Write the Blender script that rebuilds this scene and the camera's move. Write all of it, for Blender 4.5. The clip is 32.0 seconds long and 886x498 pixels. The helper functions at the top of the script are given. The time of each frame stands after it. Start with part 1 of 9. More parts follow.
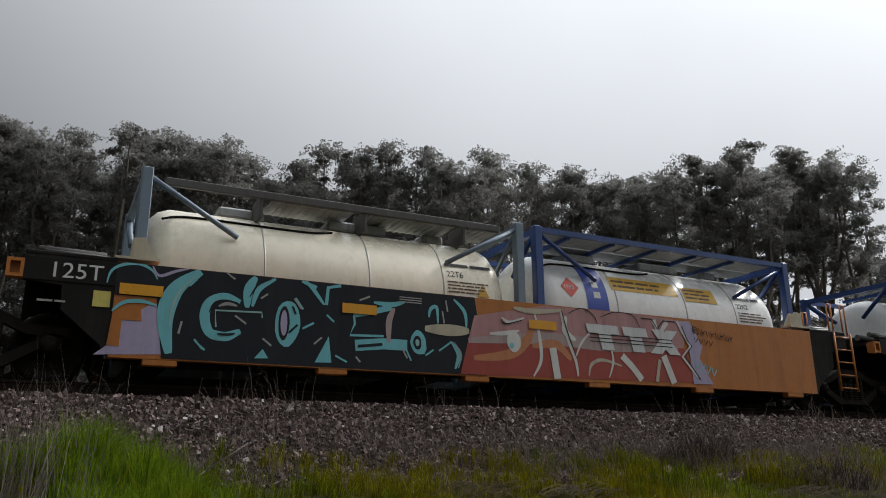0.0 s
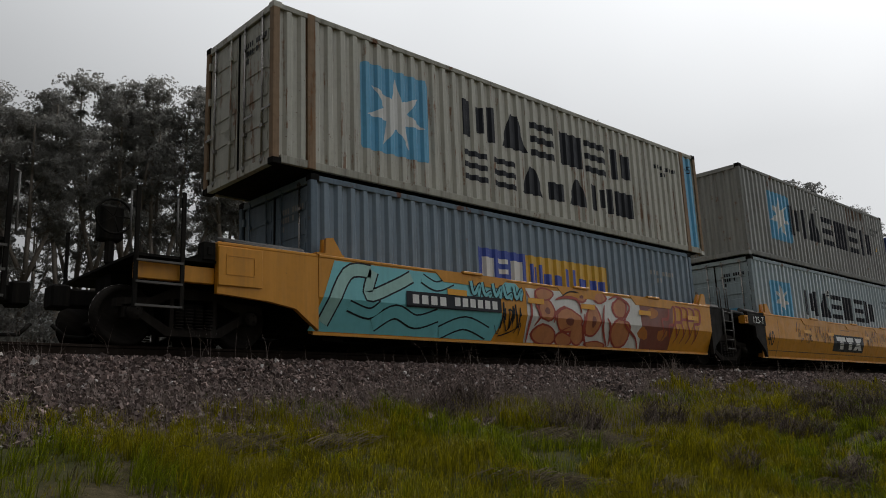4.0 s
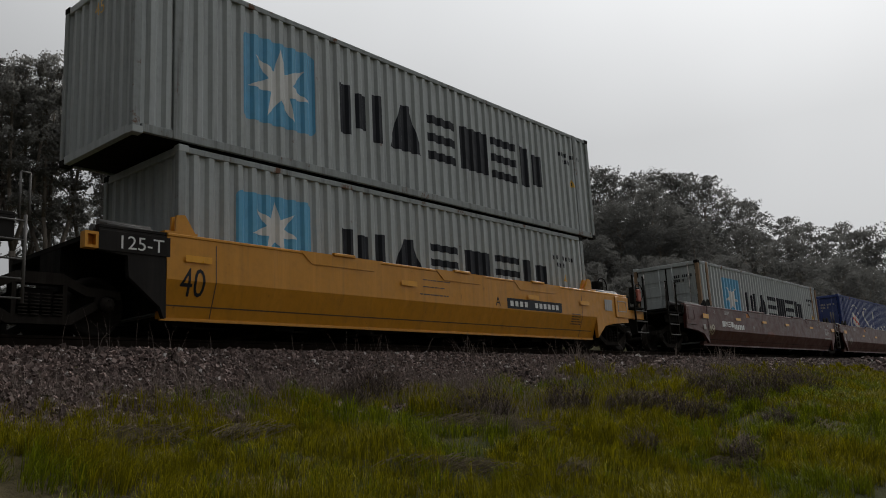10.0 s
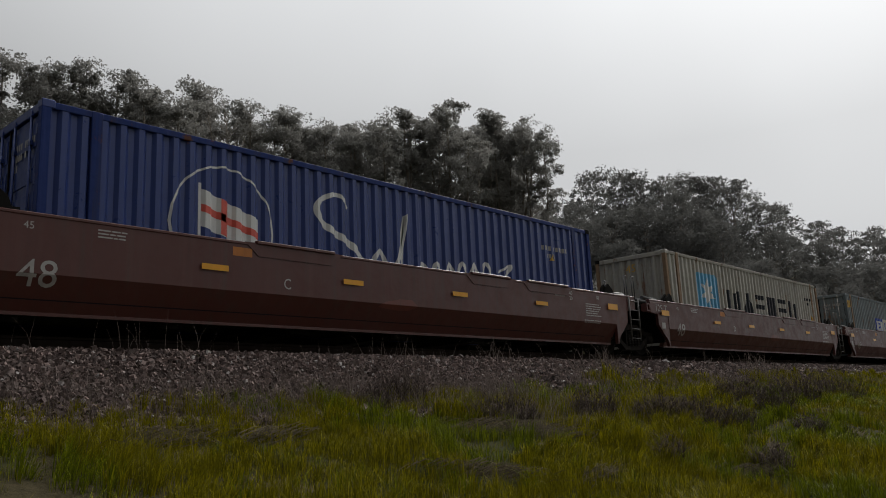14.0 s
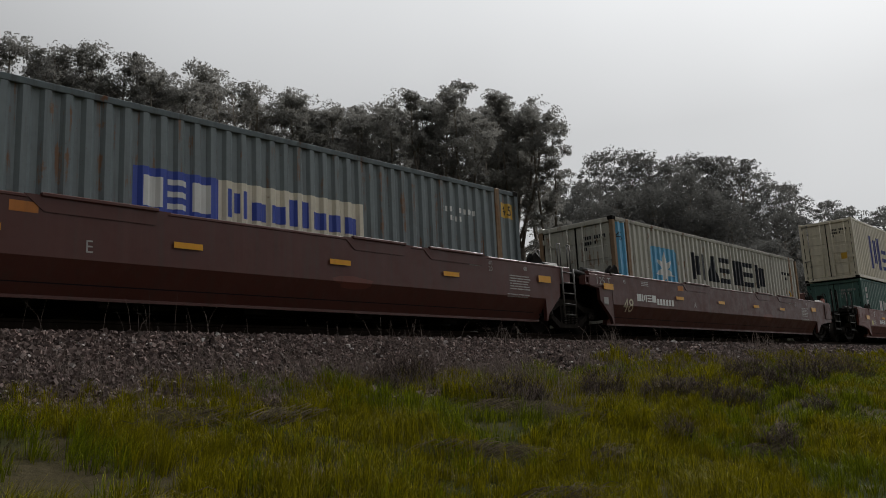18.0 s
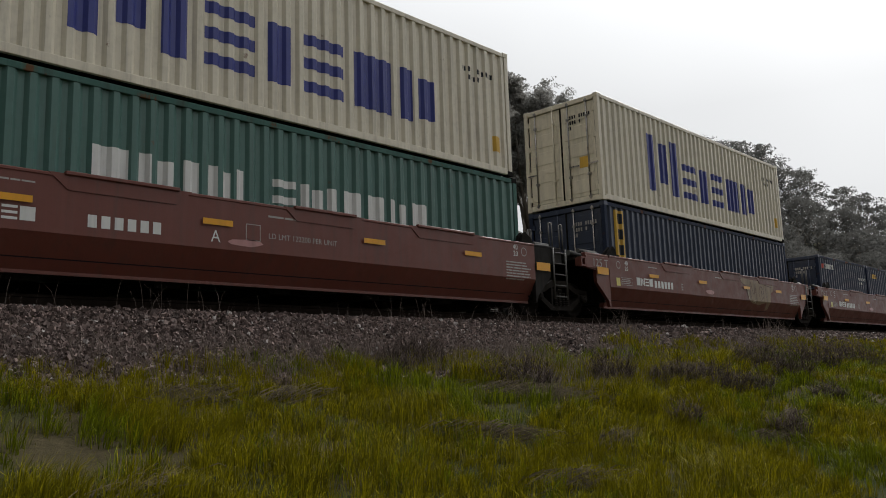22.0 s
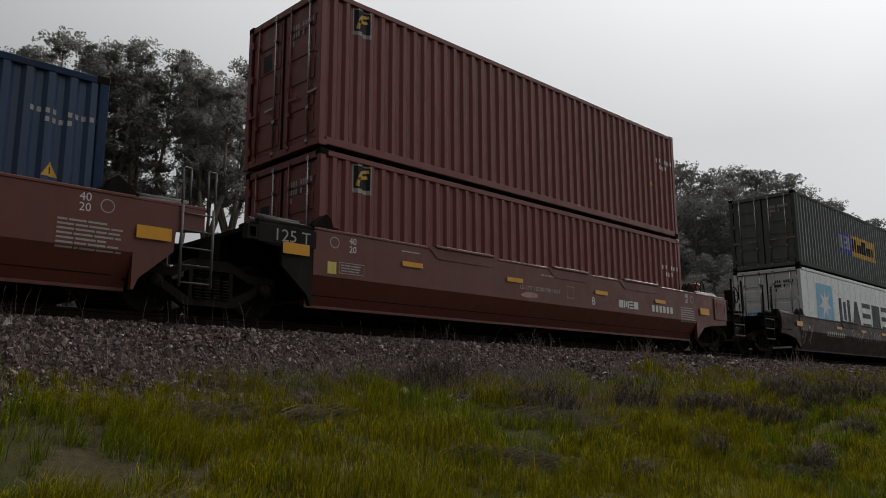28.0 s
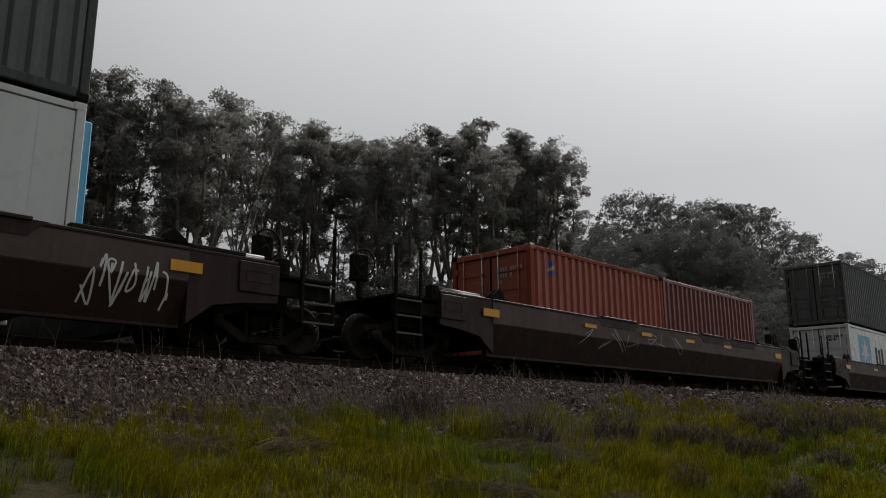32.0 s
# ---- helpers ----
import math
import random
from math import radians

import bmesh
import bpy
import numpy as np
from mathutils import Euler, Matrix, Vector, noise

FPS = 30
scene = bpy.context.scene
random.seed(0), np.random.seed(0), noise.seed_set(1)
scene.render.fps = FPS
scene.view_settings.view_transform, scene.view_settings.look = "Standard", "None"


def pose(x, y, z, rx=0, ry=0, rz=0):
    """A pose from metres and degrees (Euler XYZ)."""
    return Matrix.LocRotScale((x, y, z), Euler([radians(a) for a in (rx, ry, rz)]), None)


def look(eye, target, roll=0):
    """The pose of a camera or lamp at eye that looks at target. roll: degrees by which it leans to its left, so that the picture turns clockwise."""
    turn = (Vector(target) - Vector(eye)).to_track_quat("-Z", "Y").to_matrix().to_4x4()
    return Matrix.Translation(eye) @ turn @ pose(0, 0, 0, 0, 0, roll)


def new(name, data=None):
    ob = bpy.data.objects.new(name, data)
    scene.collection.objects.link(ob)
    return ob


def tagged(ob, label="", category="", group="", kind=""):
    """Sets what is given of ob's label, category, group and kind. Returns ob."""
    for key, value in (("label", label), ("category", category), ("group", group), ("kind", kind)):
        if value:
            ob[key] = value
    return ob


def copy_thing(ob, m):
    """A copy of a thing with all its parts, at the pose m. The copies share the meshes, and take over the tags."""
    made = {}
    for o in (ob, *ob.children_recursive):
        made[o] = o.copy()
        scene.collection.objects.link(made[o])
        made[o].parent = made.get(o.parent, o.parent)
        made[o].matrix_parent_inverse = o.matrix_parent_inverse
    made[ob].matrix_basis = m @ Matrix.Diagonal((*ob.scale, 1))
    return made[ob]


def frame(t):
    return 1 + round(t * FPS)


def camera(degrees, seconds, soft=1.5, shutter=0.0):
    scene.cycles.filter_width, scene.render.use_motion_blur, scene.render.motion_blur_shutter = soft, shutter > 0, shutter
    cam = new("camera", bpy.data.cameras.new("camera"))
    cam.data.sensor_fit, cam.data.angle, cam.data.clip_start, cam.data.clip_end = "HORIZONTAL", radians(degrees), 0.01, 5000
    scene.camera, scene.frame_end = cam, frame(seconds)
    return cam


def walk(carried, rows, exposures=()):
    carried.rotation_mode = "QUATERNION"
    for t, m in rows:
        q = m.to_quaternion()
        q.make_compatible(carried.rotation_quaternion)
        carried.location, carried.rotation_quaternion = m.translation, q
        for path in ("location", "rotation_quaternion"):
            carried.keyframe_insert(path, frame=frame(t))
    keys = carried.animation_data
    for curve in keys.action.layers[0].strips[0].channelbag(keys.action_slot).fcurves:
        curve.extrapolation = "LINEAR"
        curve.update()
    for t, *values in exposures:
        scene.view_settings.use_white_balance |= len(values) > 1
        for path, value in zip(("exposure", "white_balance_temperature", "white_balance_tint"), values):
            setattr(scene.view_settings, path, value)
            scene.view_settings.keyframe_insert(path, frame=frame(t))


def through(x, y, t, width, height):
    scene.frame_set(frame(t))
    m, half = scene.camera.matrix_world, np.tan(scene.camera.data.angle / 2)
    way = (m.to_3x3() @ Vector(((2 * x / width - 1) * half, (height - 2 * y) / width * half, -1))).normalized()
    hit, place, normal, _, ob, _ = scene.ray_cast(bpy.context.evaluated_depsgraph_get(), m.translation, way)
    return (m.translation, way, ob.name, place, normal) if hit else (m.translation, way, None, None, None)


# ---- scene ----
# The camera stands below the embankment and is only turned by hand.
EYE = Vector((0.0, 0.0, 1.5))
RAIL = 2.66            # top of the rails
YC = 11.94             # centre line of the track
# seconds, heading to the left of +y, pitch up, roll
TURNS = [
    (0.0, -26.60, 15.89, -0.48), (0.5, -29.51, 15.99, -0.28), (1.0, -32.93, 15.95, 1.07), (1.5, -35.49, 15.61, 1.31),
    (2.0, -37.02, 15.15, 0.95), (2.5, -38.67, 14.47, -0.39), (4.5, -44.31, 11.83, -2.12), (5.0, -45.28, 12.27, -2.14),
    (5.5, -46.08, 12.17, -2.04), (6.0, -46.85, 12.21, -2.15), (6.5, -47.58, 11.77, -2.23), (7.0, -47.77, 11.87, -2.29),
    (7.5, -48.46, 11.79, -2.28), (8.0, -48.96, 11.81, -2.04), (8.5, -48.97, 11.77, -1.78), (9.0, -49.23, 11.72, -2.22),
    (9.5, -49.97, 11.25, -2.76), (10.0, -49.82, 10.88, -3.04), (10.5, -49.53, 10.70, -2.87), (11.0, -49.46, 10.79, -2.76),
    (11.5, -48.97, 11.05, -2.40), (12.0, -48.46, 11.28, -1.90), (12.5, -48.15, 11.34, -1.65), (13.0, -48.20, 11.38, -1.95),
    (13.5, -48.42, 11.42, -2.28), (14.0, -47.92, 11.26, -2.58), (14.5, -47.67, 11.10, -2.57), (16.5, -47.17, 10.38, -2.38),
    (17.0, -47.23, 10.17, -2.32), (17.5, -47.39, 10.04, -2.51), (18.0, -47.29, 9.96, -2.72), (18.5, -46.74, 9.89, -2.71),
    (19.0, -46.60, 9.76, -2.75), (19.5, -46.50, 9.60, -2.50), (20.0, -46.74, 9.42, -2.11), (20.5, -47.47, 8.75, -1.58),
    (21.0, -47.10, 8.80, -1.77), (21.5, -46.50, 8.82, -1.91), (22.0, -46.42, 8.66, -1.85), (22.5, -45.90, 8.96, -1.59),
    (23.0, -45.43, 9.44, -0.90), (23.5, -45.49, 9.71, -0.73), (24.0, -45.70, 9.72, -0.21), (24.5, -45.24, 9.76, -0.17),
    (25.0, -45.60, 9.73, -0.33), (25.5, -45.71, 9.64, -0.30), (27.5, -44.46, 10.07, -0.24), (28.0, -44.63, 10.33, -0.17),
    (28.5, -44.43, 10.76, 0.01), (29.0, -45.29, 11.11, -0.12), (29.5, -45.51, 11.47, 0.03), (30.0, -46.40, 11.99, 0.01),
    (30.5, -46.30, 12.24, 0.07), (31.0, -46.31, 12.29, 0.01), (31.5, -46.31, 12.52, -0.11), (32.0, -46.18, 12.58, -0.15),
]


def aim(yaw, pitch, roll):
    a, p = radians(yaw), radians(pitch)
    way = Vector((-math.sin(a) * math.cos(p), math.cos(a) * math.cos(p), math.sin(p)))
    return look(EYE, EYE + way, roll)


cam = camera(58.66, 32.0, soft=0.95)
walk(cam, [(t, aim(a, p, r)) for t, a, p, r in TURNS],
     exposures=[(0.0, 0.12, 6240, 10), (1.0, -0.04, 6280, 10), (2.0, -0.08, 6320, 10), (4.0, 0.06, 6450, 10), (5.0, 0.08, 6500, 10), (7.0, -0.08, 6500, 10),
                (8.0, -0.04, 6500, 10), (10.0, -0.16, 6500, 10), (13.0, -0.08, 6500, 10), (18.0, -0.10, 6500, 10), (19.0, -0.06, 6500, 10), (21.0, 0.06, 6500, 10),
                (22.0, 0.27, 6500, 10), (23.0, 0.19, 6500, 10), (24.0, 0.11, 6500, 10), (27.0, 0.00, 6500, 10), (28.0, -0.06, 6500, 10), (29.0, -0.05, 6500, 10),
                (30.5, -0.18, 6500, 10), (32.0, -0.26, 6500, 10)])

# How far the train has rolled along x, by seconds.
ROLLED = [
    (0.0, -34.87), (0.5, -40.56), (1.0, -46.24), (1.5, -51.91), (2.0, -57.50), (2.5, -63.12),
    (4.5, -85.11), (5.0, -90.48), (5.5, -95.84), (6.0, -101.18), (6.5, -106.50), (7.0, -111.81),
    (7.5, -117.09), (8.0, -122.32), (8.5, -127.54), (9.0, -132.73), (9.5, -137.93), (10.0, -143.09),
    (10.5, -148.21), (11.0, -153.31), (11.5, -158.35), (12.0, -163.34), (12.5, -168.28), (13.0, -173.25),
    (13.5, -178.26), (14.0, -183.26), (14.5, -188.26), (16.5, -207.93), (17.0, -212.78), (17.5, -217.61),
    (18.0, -222.44), (18.5, -227.29), (19.0, -232.16), (19.5, -237.08), (20.0, -241.94), (20.5, -246.80),
    (21.0, -251.67), (21.5, -256.53), (22.0, -261.38), (22.5, -266.21), (23.0, -271.03), (23.5, -275.80),
    (24.0, -280.56), (24.5, -285.34), (25.0, -290.11), (25.5, -294.86), (27.5, -313.66), (28.0, -318.31),
    (28.5, -322.93), (29.0, -327.54), (29.5, -332.12), (30.0, -336.68), (30.5, -341.22), (31.0, -345.76),
    (31.5, -350.27), (32.0, -354.76),
]

# ---- world and sun: a bright overcast sky, lighter where the sun stands behind it ----
SUN_AZ, SUN_EL = 84.0, 40.0     # degrees from +y towards +x, and up
world = bpy.data.worlds.new("overcast_sky")
scene.world = world
world.use_nodes = True
wn, wl = world.node_tree.nodes, world.node_tree.links
wn.clear()
w_out = wn.new("ShaderNodeOutputWorld")
w_bg = wn.new("ShaderNodeBackground")
w_sky = wn.new("ShaderNodeTexSky")
w_sky.sky_type, w_sky.sun_disc = "NISHITA", False
w_sky.sun_elevation, w_sky.sun_rotation = radians(SUN_EL), radians(SUN_AZ)
w_sky.air_density, w_sky.dust_density = 1.0, 6.0
w_hsv = wn.new("ShaderNodeHueSaturation")
w_hsv.inputs["Saturation"].default_value = 0.12
w_hsv.inputs["Value"].default_value = 0.06
w_geo = wn.new("ShaderNodeTexCoord")
w_nrm = wn.new("ShaderNodeVectorMath")
w_nrm.operation = "NORMALIZE"
w_sep = wn.new("ShaderNodeSeparateXYZ")
w_up = wn.new("ShaderNodeMapRange")          # cloud cover brightens towards the zenith
w_up.inputs["From Min"].default_value, w_up.inputs["From Max"].default_value = 0.3, 1.0
w_up.inputs["To Min"].default_value, w_up.inputs["To Max"].default_value = 1.0, 2.4
w_dot = wn.new("ShaderNodeVectorMath")
w_dot.operation = "DOT_PRODUCT"
se, sa = radians(SUN_EL), radians(SUN_AZ)
SUN_WAY = Vector((math.sin(sa) * math.cos(se), math.cos(sa) * math.cos(se), math.sin(se)))
w_dot.inputs[1].default_value = SUN_WAY
w_half = wn.new("ShaderNodeMath")               # and towards the sun, dullest on the far side
w_half.operation = "MULTIPLY_ADD"
w_half.inputs[1].default_value, w_half.inputs[2].default_value = 0.5, 0.5
w_glow = wn.new("ShaderNodeValToRGB")
w_stops = w_glow.color_ramp.elements
w_stops[0].color, w_stops[1].color = (0.05, 0.05, 0.05, 1), (0.77, 0.77, 0.77, 1)
w_stops.new(0.32).color = (0.085, 0.085, 0.085, 1)
w_stops.new(0.60).color = (0.235, 0.235, 0.235, 1)
w_noise = wn.new("ShaderNodeTexNoise")
w_noise.inputs["Scale"].default_value, w_noise.inputs["Detail"].default_value = 2.2, 3.0
w_cloud = wn.new("ShaderNodeMapRange")
w_cloud.inputs["From Min"].default_value, w_cloud.inputs["From Max"].default_value = 0.3, 0.7
w_cloud.inputs["To Min"].default_value, w_cloud.inputs["To Max"].default_value = 0.95, 1.05
w_m1, w_m2 = wn.new("ShaderNodeMath"), wn.new("ShaderNodeMath")
w_m1.operation = w_m2.operation = "MULTIPLY"
w_tint = wn.new("ShaderNodeCombineColor")
w_tint.mode = "HSV"
w_tint.inputs[0].default_value, w_tint.inputs[1].default_value = 0.58, 0.035
w_mix = wn.new("ShaderNodeMix")
w_mix.data_type = "RGBA"
w_mix.inputs["Factor"].default_value = 0.92
wl.new(w_geo.outputs["Generated"], w_nrm.inputs[0])
wl.new(w_nrm.outputs[0], w_sep.inputs[0])
wl.new(w_sep.outputs["Z"], w_up.inputs["Value"])
wl.new(w_nrm.outputs[0], w_dot.inputs[0])
wl.new(w_dot.outputs["Value"], w_half.inputs[0])
wl.new(w_half.outputs[0], w_glow.inputs[0])
wl.new(w_nrm.outputs[0], w_noise.inputs["Vector"])
wl.new(w_noise.outputs[0], w_cloud.inputs["Value"])
wl.new(w_up.outputs[0], w_m1.inputs[0])
wl.new(w_glow.outputs[0], w_m1.inputs[1])
wl.new(w_m1.outputs[0], w_m2.inputs[0])
wl.new(w_cloud.outputs[0], w_m2.inputs[1])
wl.new(w_m2.outputs[0], w_tint.inputs[2])
wl.new(w_sky.outputs[0], w_hsv.inputs["Color"])
wl.new(w_hsv.outputs[0], w_mix.inputs["A"])
wl.new(w_tint.outputs[0], w_mix.inputs["B"])
wl.new(w_mix.outputs["Result"], w_bg.inputs["Color"])
w_bg.inputs["Strength"].default_value = 1.0
wl.new(w_bg.outputs[0], w_out.inputs[0])

sun_data = bpy.data.lights.new("sun", "SUN")
sun_data.energy, sun_data.angle, sun_data.color = 2.6, radians(11), (1.0, 0.97, 0.92)
sun = new("sun", sun_data)
sun.matrix_world = look(SUN_WAY * 100, (0, 0, 0))
scene.view_settings.exposure = 0.0


# ---- materials ----
MATS = {}
PAINTED = {}


def nodes_of(name):
    m = bpy.data.materials.new(name)
    m.use_nodes = True
    n, l = m.node_tree.nodes, m.node_tree.links
    n.clear()
    out, sh = n.new("ShaderNodeOutputMaterial"), n.new("ShaderNodeBsdfPrincipled")
    l.new(sh.outputs[0], out.inputs[0])
    return m, n, l, sh


def noise_node(n, l, vec, scale, detail=4.0, rough=0.6):
    t = n.new("ShaderNodeTexNoise")
    t.inputs["Scale"].default_value, t.inputs["Detail"].default_value = scale, detail
    t.inputs["Roughness"].default_value = rough
    l.new(vec, t.inputs["Vector"])
    return t.outputs[0]


def ramp(n, l, val, a, b, lo=0.0, hi=1.0):
    r = n.new("ShaderNodeMapRange")
    r.interpolation_type = "SMOOTHSTEP"
    for k, v in (("From Min", a), ("From Max", b), ("To Min", lo), ("To Max", hi)):
        r.inputs[k].default_value = v
    l.new(val, r.inputs["Value"])
    return r.outputs[0]


def blend(n, l, fac, a, b, mode="MIX"):
    x = n.new("ShaderNodeMix")
    x.data_type, x.blend_type = "RGBA", mode
    for key, v in (("Factor", fac), ("A", a), ("B", b)):
        if isinstance(v, tuple):
            x.inputs[key].default_value = (*v, 1.0) if len(v) == 3 else v
        elif isinstance(v, float):
            x.inputs[key].default_value = v
        else:
            l.new(v, x.inputs[key])
    return x.outputs["Result"]


def bumped(n, l, sh, height, strength, dist=0.01):
    b = n.new("ShaderNodeBump")
    b.inputs["Strength"].default_value, b.inputs["Distance"].default_value = strength, dist
    l.new(height, b.inputs["Height"])
    l.new(b.outputs[0], sh.inputs["Normal"])


def paint(name, col, rough=0.55, grime=0.35, rust=0.0, fade=0.25, metal=0.0, spec=0.5):
    """Weathered paint on steel: blotchy fading, runs of dirt, spots of rust."""
    if name in MATS:
        return MATS[name]
    PAINTED[name] = (col, rough)
    m, n, l, sh = nodes_of(name)
    tc = n.new("ShaderNodeTexCoord")
    vec = tc.outputs["Object"]
    pale = tuple(min(0.9, c * 1.15 + 0.025) for c in col)
    dark = tuple(c * 0.62 for c in col)
    c1 = blend(n, l, ramp(n, l, noise_node(n, l, vec, 0.7, 5), 0.35, 0.75, 0.0, fade), col, pale)
    c1 = blend(n, l, ramp(n, l, noise_node(n, l, vec, 9.0, 4), 0.4, 0.75, 0.0, fade), c1, dark)
    mp = n.new("ShaderNodeMapping")
    mp.inputs["Scale"].default_value = (7.0, 7.0, 0.45)
    l.new(vec, mp.inputs["Vector"])
    runs = noise_node(n, l, mp.outputs[0], 1.0, 6, 0.65)
    mq = n.new("ShaderNodeMapping")
    mq.inputs["Location"].default_value, mq.inputs["Scale"].default_value = (3.1, 0.0, 5.7), (4.2, 4.2, 0.22)
    l.new(vec, mq.inputs["Vector"])
    chalk = tuple(min(0.9, c * 1.22 + 0.02) for c in col)
    c1 = blend(n, l, ramp(n, l, noise_node(n, l, mq.outputs[0], 1.0, 5, 0.7), 0.48, 0.72, 0.0, min(0.9, fade * 1.9)), c1, chalk)
    c2 = blend(n, l, ramp(n, l, runs, 0.45, 0.78, 0.0, grime), c1, (0.045, 0.038, 0.03))
    r = noise_node(n, l, vec, 2.6, 9, 0.72)
    if rust > 0:
        edge = 0.72 - 0.22 * rust
        mix = n.new("ShaderNodeMath")
        mix.operation = "ADD"
        half = n.new("ShaderNodeMath")
        half.operation = "MULTIPLY"
        half.inputs[1].default_value = 0.35 if rust < 0.5 else 1.9
        l.new(runs, half.inputs[0])
        l.new(r, mix.inputs[0])
        l.new(half.outputs[0], mix.inputs[1])
        high = edge + 0.13 if rust < 0.5 else 1.72 - 0.28 * (rust - 0.5)
        c2 = blend(n, l, ramp(n, l, mix.outputs[0], high, high + (0.08 if rust < 0.5 else 0.16), 0.0, 0.85), c2, (0.14, 0.055, 0.022) if rust < 0.5 else (0.19, 0.085, 0.032))
    if rust >= 0.5:
        chips = noise_node(n, l, vec, 11.0, 6, 0.75)
        where = noise_node(n, l, vec, 0.9, 3)
        both = n.new("ShaderNodeMath")
        both.operation = "MULTIPLY_ADD"
        both.inputs[1].default_value = 0.5
        l.new(where, both.inputs[0])
        l.new(chips, both.inputs[2])
        c2 = blend(n, l, ramp(n, l, both.outputs[0], 0.925, 0.965, 0.0, 0.9), c2, (0.11, 0.042, 0.018))
    l.new(c2, sh.inputs["Base Color"])
    rr = ramp(n, l, r, 0.3, 0.7, max(0.2, rough - 0.20), min(1.0, rough + 0.06))
    l.new(rr, sh.inputs["Roughness"])
    sh.inputs["Metallic"].default_value = metal
    sh.inputs["Specular IOR Level"].default_value = spec
    bumped(n, l, sh, noise_node(n, l, vec, 45.0, 3), 0.12, 0.004)
    MATS[name] = m
    return m


def worn_edge(m):
    """The same paint on rails and posts, where knocks have let the rust in."""
    col, rough = PAINTED[m.name]
    return paint(m.name + "_rusty_edge", tuple(0.8 * c for c in col), rough + 0.25, 0.6, 0.42, 0.35, 0.0, 0.15)


def loose(name, a, b, c=None, rough=0.8, sheen=0.0, through=0.0, skew=0.5):
    """For joined stones, leaves and blades: each island takes its own tone."""
    m, n, l, sh = nodes_of(name)
    g = n.new("ShaderNodeNewGeometry")
    cr = n.new("ShaderNodeValToRGB")
    e = cr.color_ramp.elements
    e[0].color, e[1].color = (*a, 1), (*b, 1)
    if c:
        e[1].position = 0.965
        x = e.new(0.985)
        x.color = (*c, 1)
    if skew > 0.5:
        x = e.new(skew)
        x.color = (*(p + (q - p) * 0.32 for p, q in zip(a, b)), 1)
    l.new(g.outputs["Random Per Island"], cr.inputs[0])
    tc = n.new("ShaderNodeTexCoord")
    big = noise_node(n, l, tc.outputs["Object"], 0.35, 4)
    fine = noise_node(n, l, tc.outputs["Object"], 25.0, 3)
    col = blend(n, l, ramp(n, l, big, 0.35, 0.7, 0.0, 0.55), cr.outputs[0], tuple(0.45 * (p + q) * 0.75 for p, q in zip(a, b)))
    col = blend(n, l, ramp(n, l, fine, 0.4, 0.8, 0.0, 0.35), col, tuple(p * 0.6 for p in a))
    l.new(col, sh.inputs["Base Color"])
    sh.inputs["Roughness"].default_value = rough
    sh.inputs["Specular IOR Level"].default_value = 0.04 if through else 0.12
    if through:
        out = next(x for x in n if x.type == "OUTPUT_MATERIAL")
        tr, mx = n.new("ShaderNodeBsdfTranslucent"), n.new("ShaderNodeMixShader")
        l.new(col, tr.inputs["Color"])
        mx.inputs[0].default_value = through
        l.new(sh.outputs[0], mx.inputs[1])
        l.new(tr.outputs[0], mx.inputs[2])
        l.new(mx.outputs[0], out.inputs[0])
    else:
        bumped(n, l, sh, fine, 0.4, 0.01)
    MATS[name] = m
    return m


def soil(name):
    m, n, l, sh = nodes_of(name)
    tc = n.new("ShaderNodeTexCoord")
    v = tc.outputs["Object"]
    col = blend(n, l, ramp(n, l, noise_node(n, l, v, 0.5, 6), 0.35, 0.65), (0.028, 0.034, 0.010), (0.052, 0.043, 0.024))
    col = blend(n, l, ramp(n, l, noise_node(n, l, v, 14.0, 5), 0.4, 0.75, 0.0, 0.6), col, (0.016, 0.016, 0.008))
    col = blend(n, l, ramp(n, l, noise_node(n, l, v, 1.3, 4), 0.58, 0.70, 0.0, 0.8), col, (0.115, 0.088, 0.062))
    l.new(col, sh.inputs["Base Color"])
    sh.inputs["Roughness"].default_value = 0.95
    sh.inputs["Specular IOR Level"].default_value = 0.03
    bumped(n, l, sh, noise_node(n, l, v, 30.0, 5), 0.6, 0.03)
    return m


ORANGE = paint("orange_car_paint", (0.44, 0.145, 0.014), 0.6, 0.3, 0.15)
YELLOW = paint("yellow_car_paint", (0.56, 0.235, 0.006), 0.55, 0.22, 0.12)
BROWN = paint("brown_car_paint", (0.080, 0.019, 0.013), 0.55, 0.4, 0.0, 0.15)
REDBROWN = paint("red_brown_car_paint", (0.135, 0.033, 0.021), 0.55, 0.35, 0.0, 0.15)
DARKBROWN = paint("dark_brown_car_paint", (0.026, 0.011, 0.009), 0.65, 0.5, 0.05, 0.2, 0.0, 0.25)
BLACK = paint("black_car_end_paint", (0.016, 0.014, 0.013), 0.8, 0.4, 0.03, 0.1, 0.0, 0.12)
DUSTY = paint("dusty_brown_cast_steel", (0.017, 0.014, 0.012), 0.9, 0.5, 0.0, 0.3, 0.0, 0.06)
GRIMY = paint("grimy_running_gear_steel", (0.011, 0.010, 0.009), 0.9, 0.5, 0.03, 0.1, 0.0, 0.05)
LADDER = paint("dull_worn_steel", (0.085, 0.080, 0.075), 0.6, 0.5, 0.1, 0.3, 0.0, 0.4)
STEEL = paint("worn_wheel_steel", (0.32, 0.30, 0.28), 0.35, 0.3, 0.1, 0.2, 0.9)
REFLECT = paint("yellow_reflector", (0.72, 0.33, 0.005), 0.45, 0.15, 0.0, 0.1)
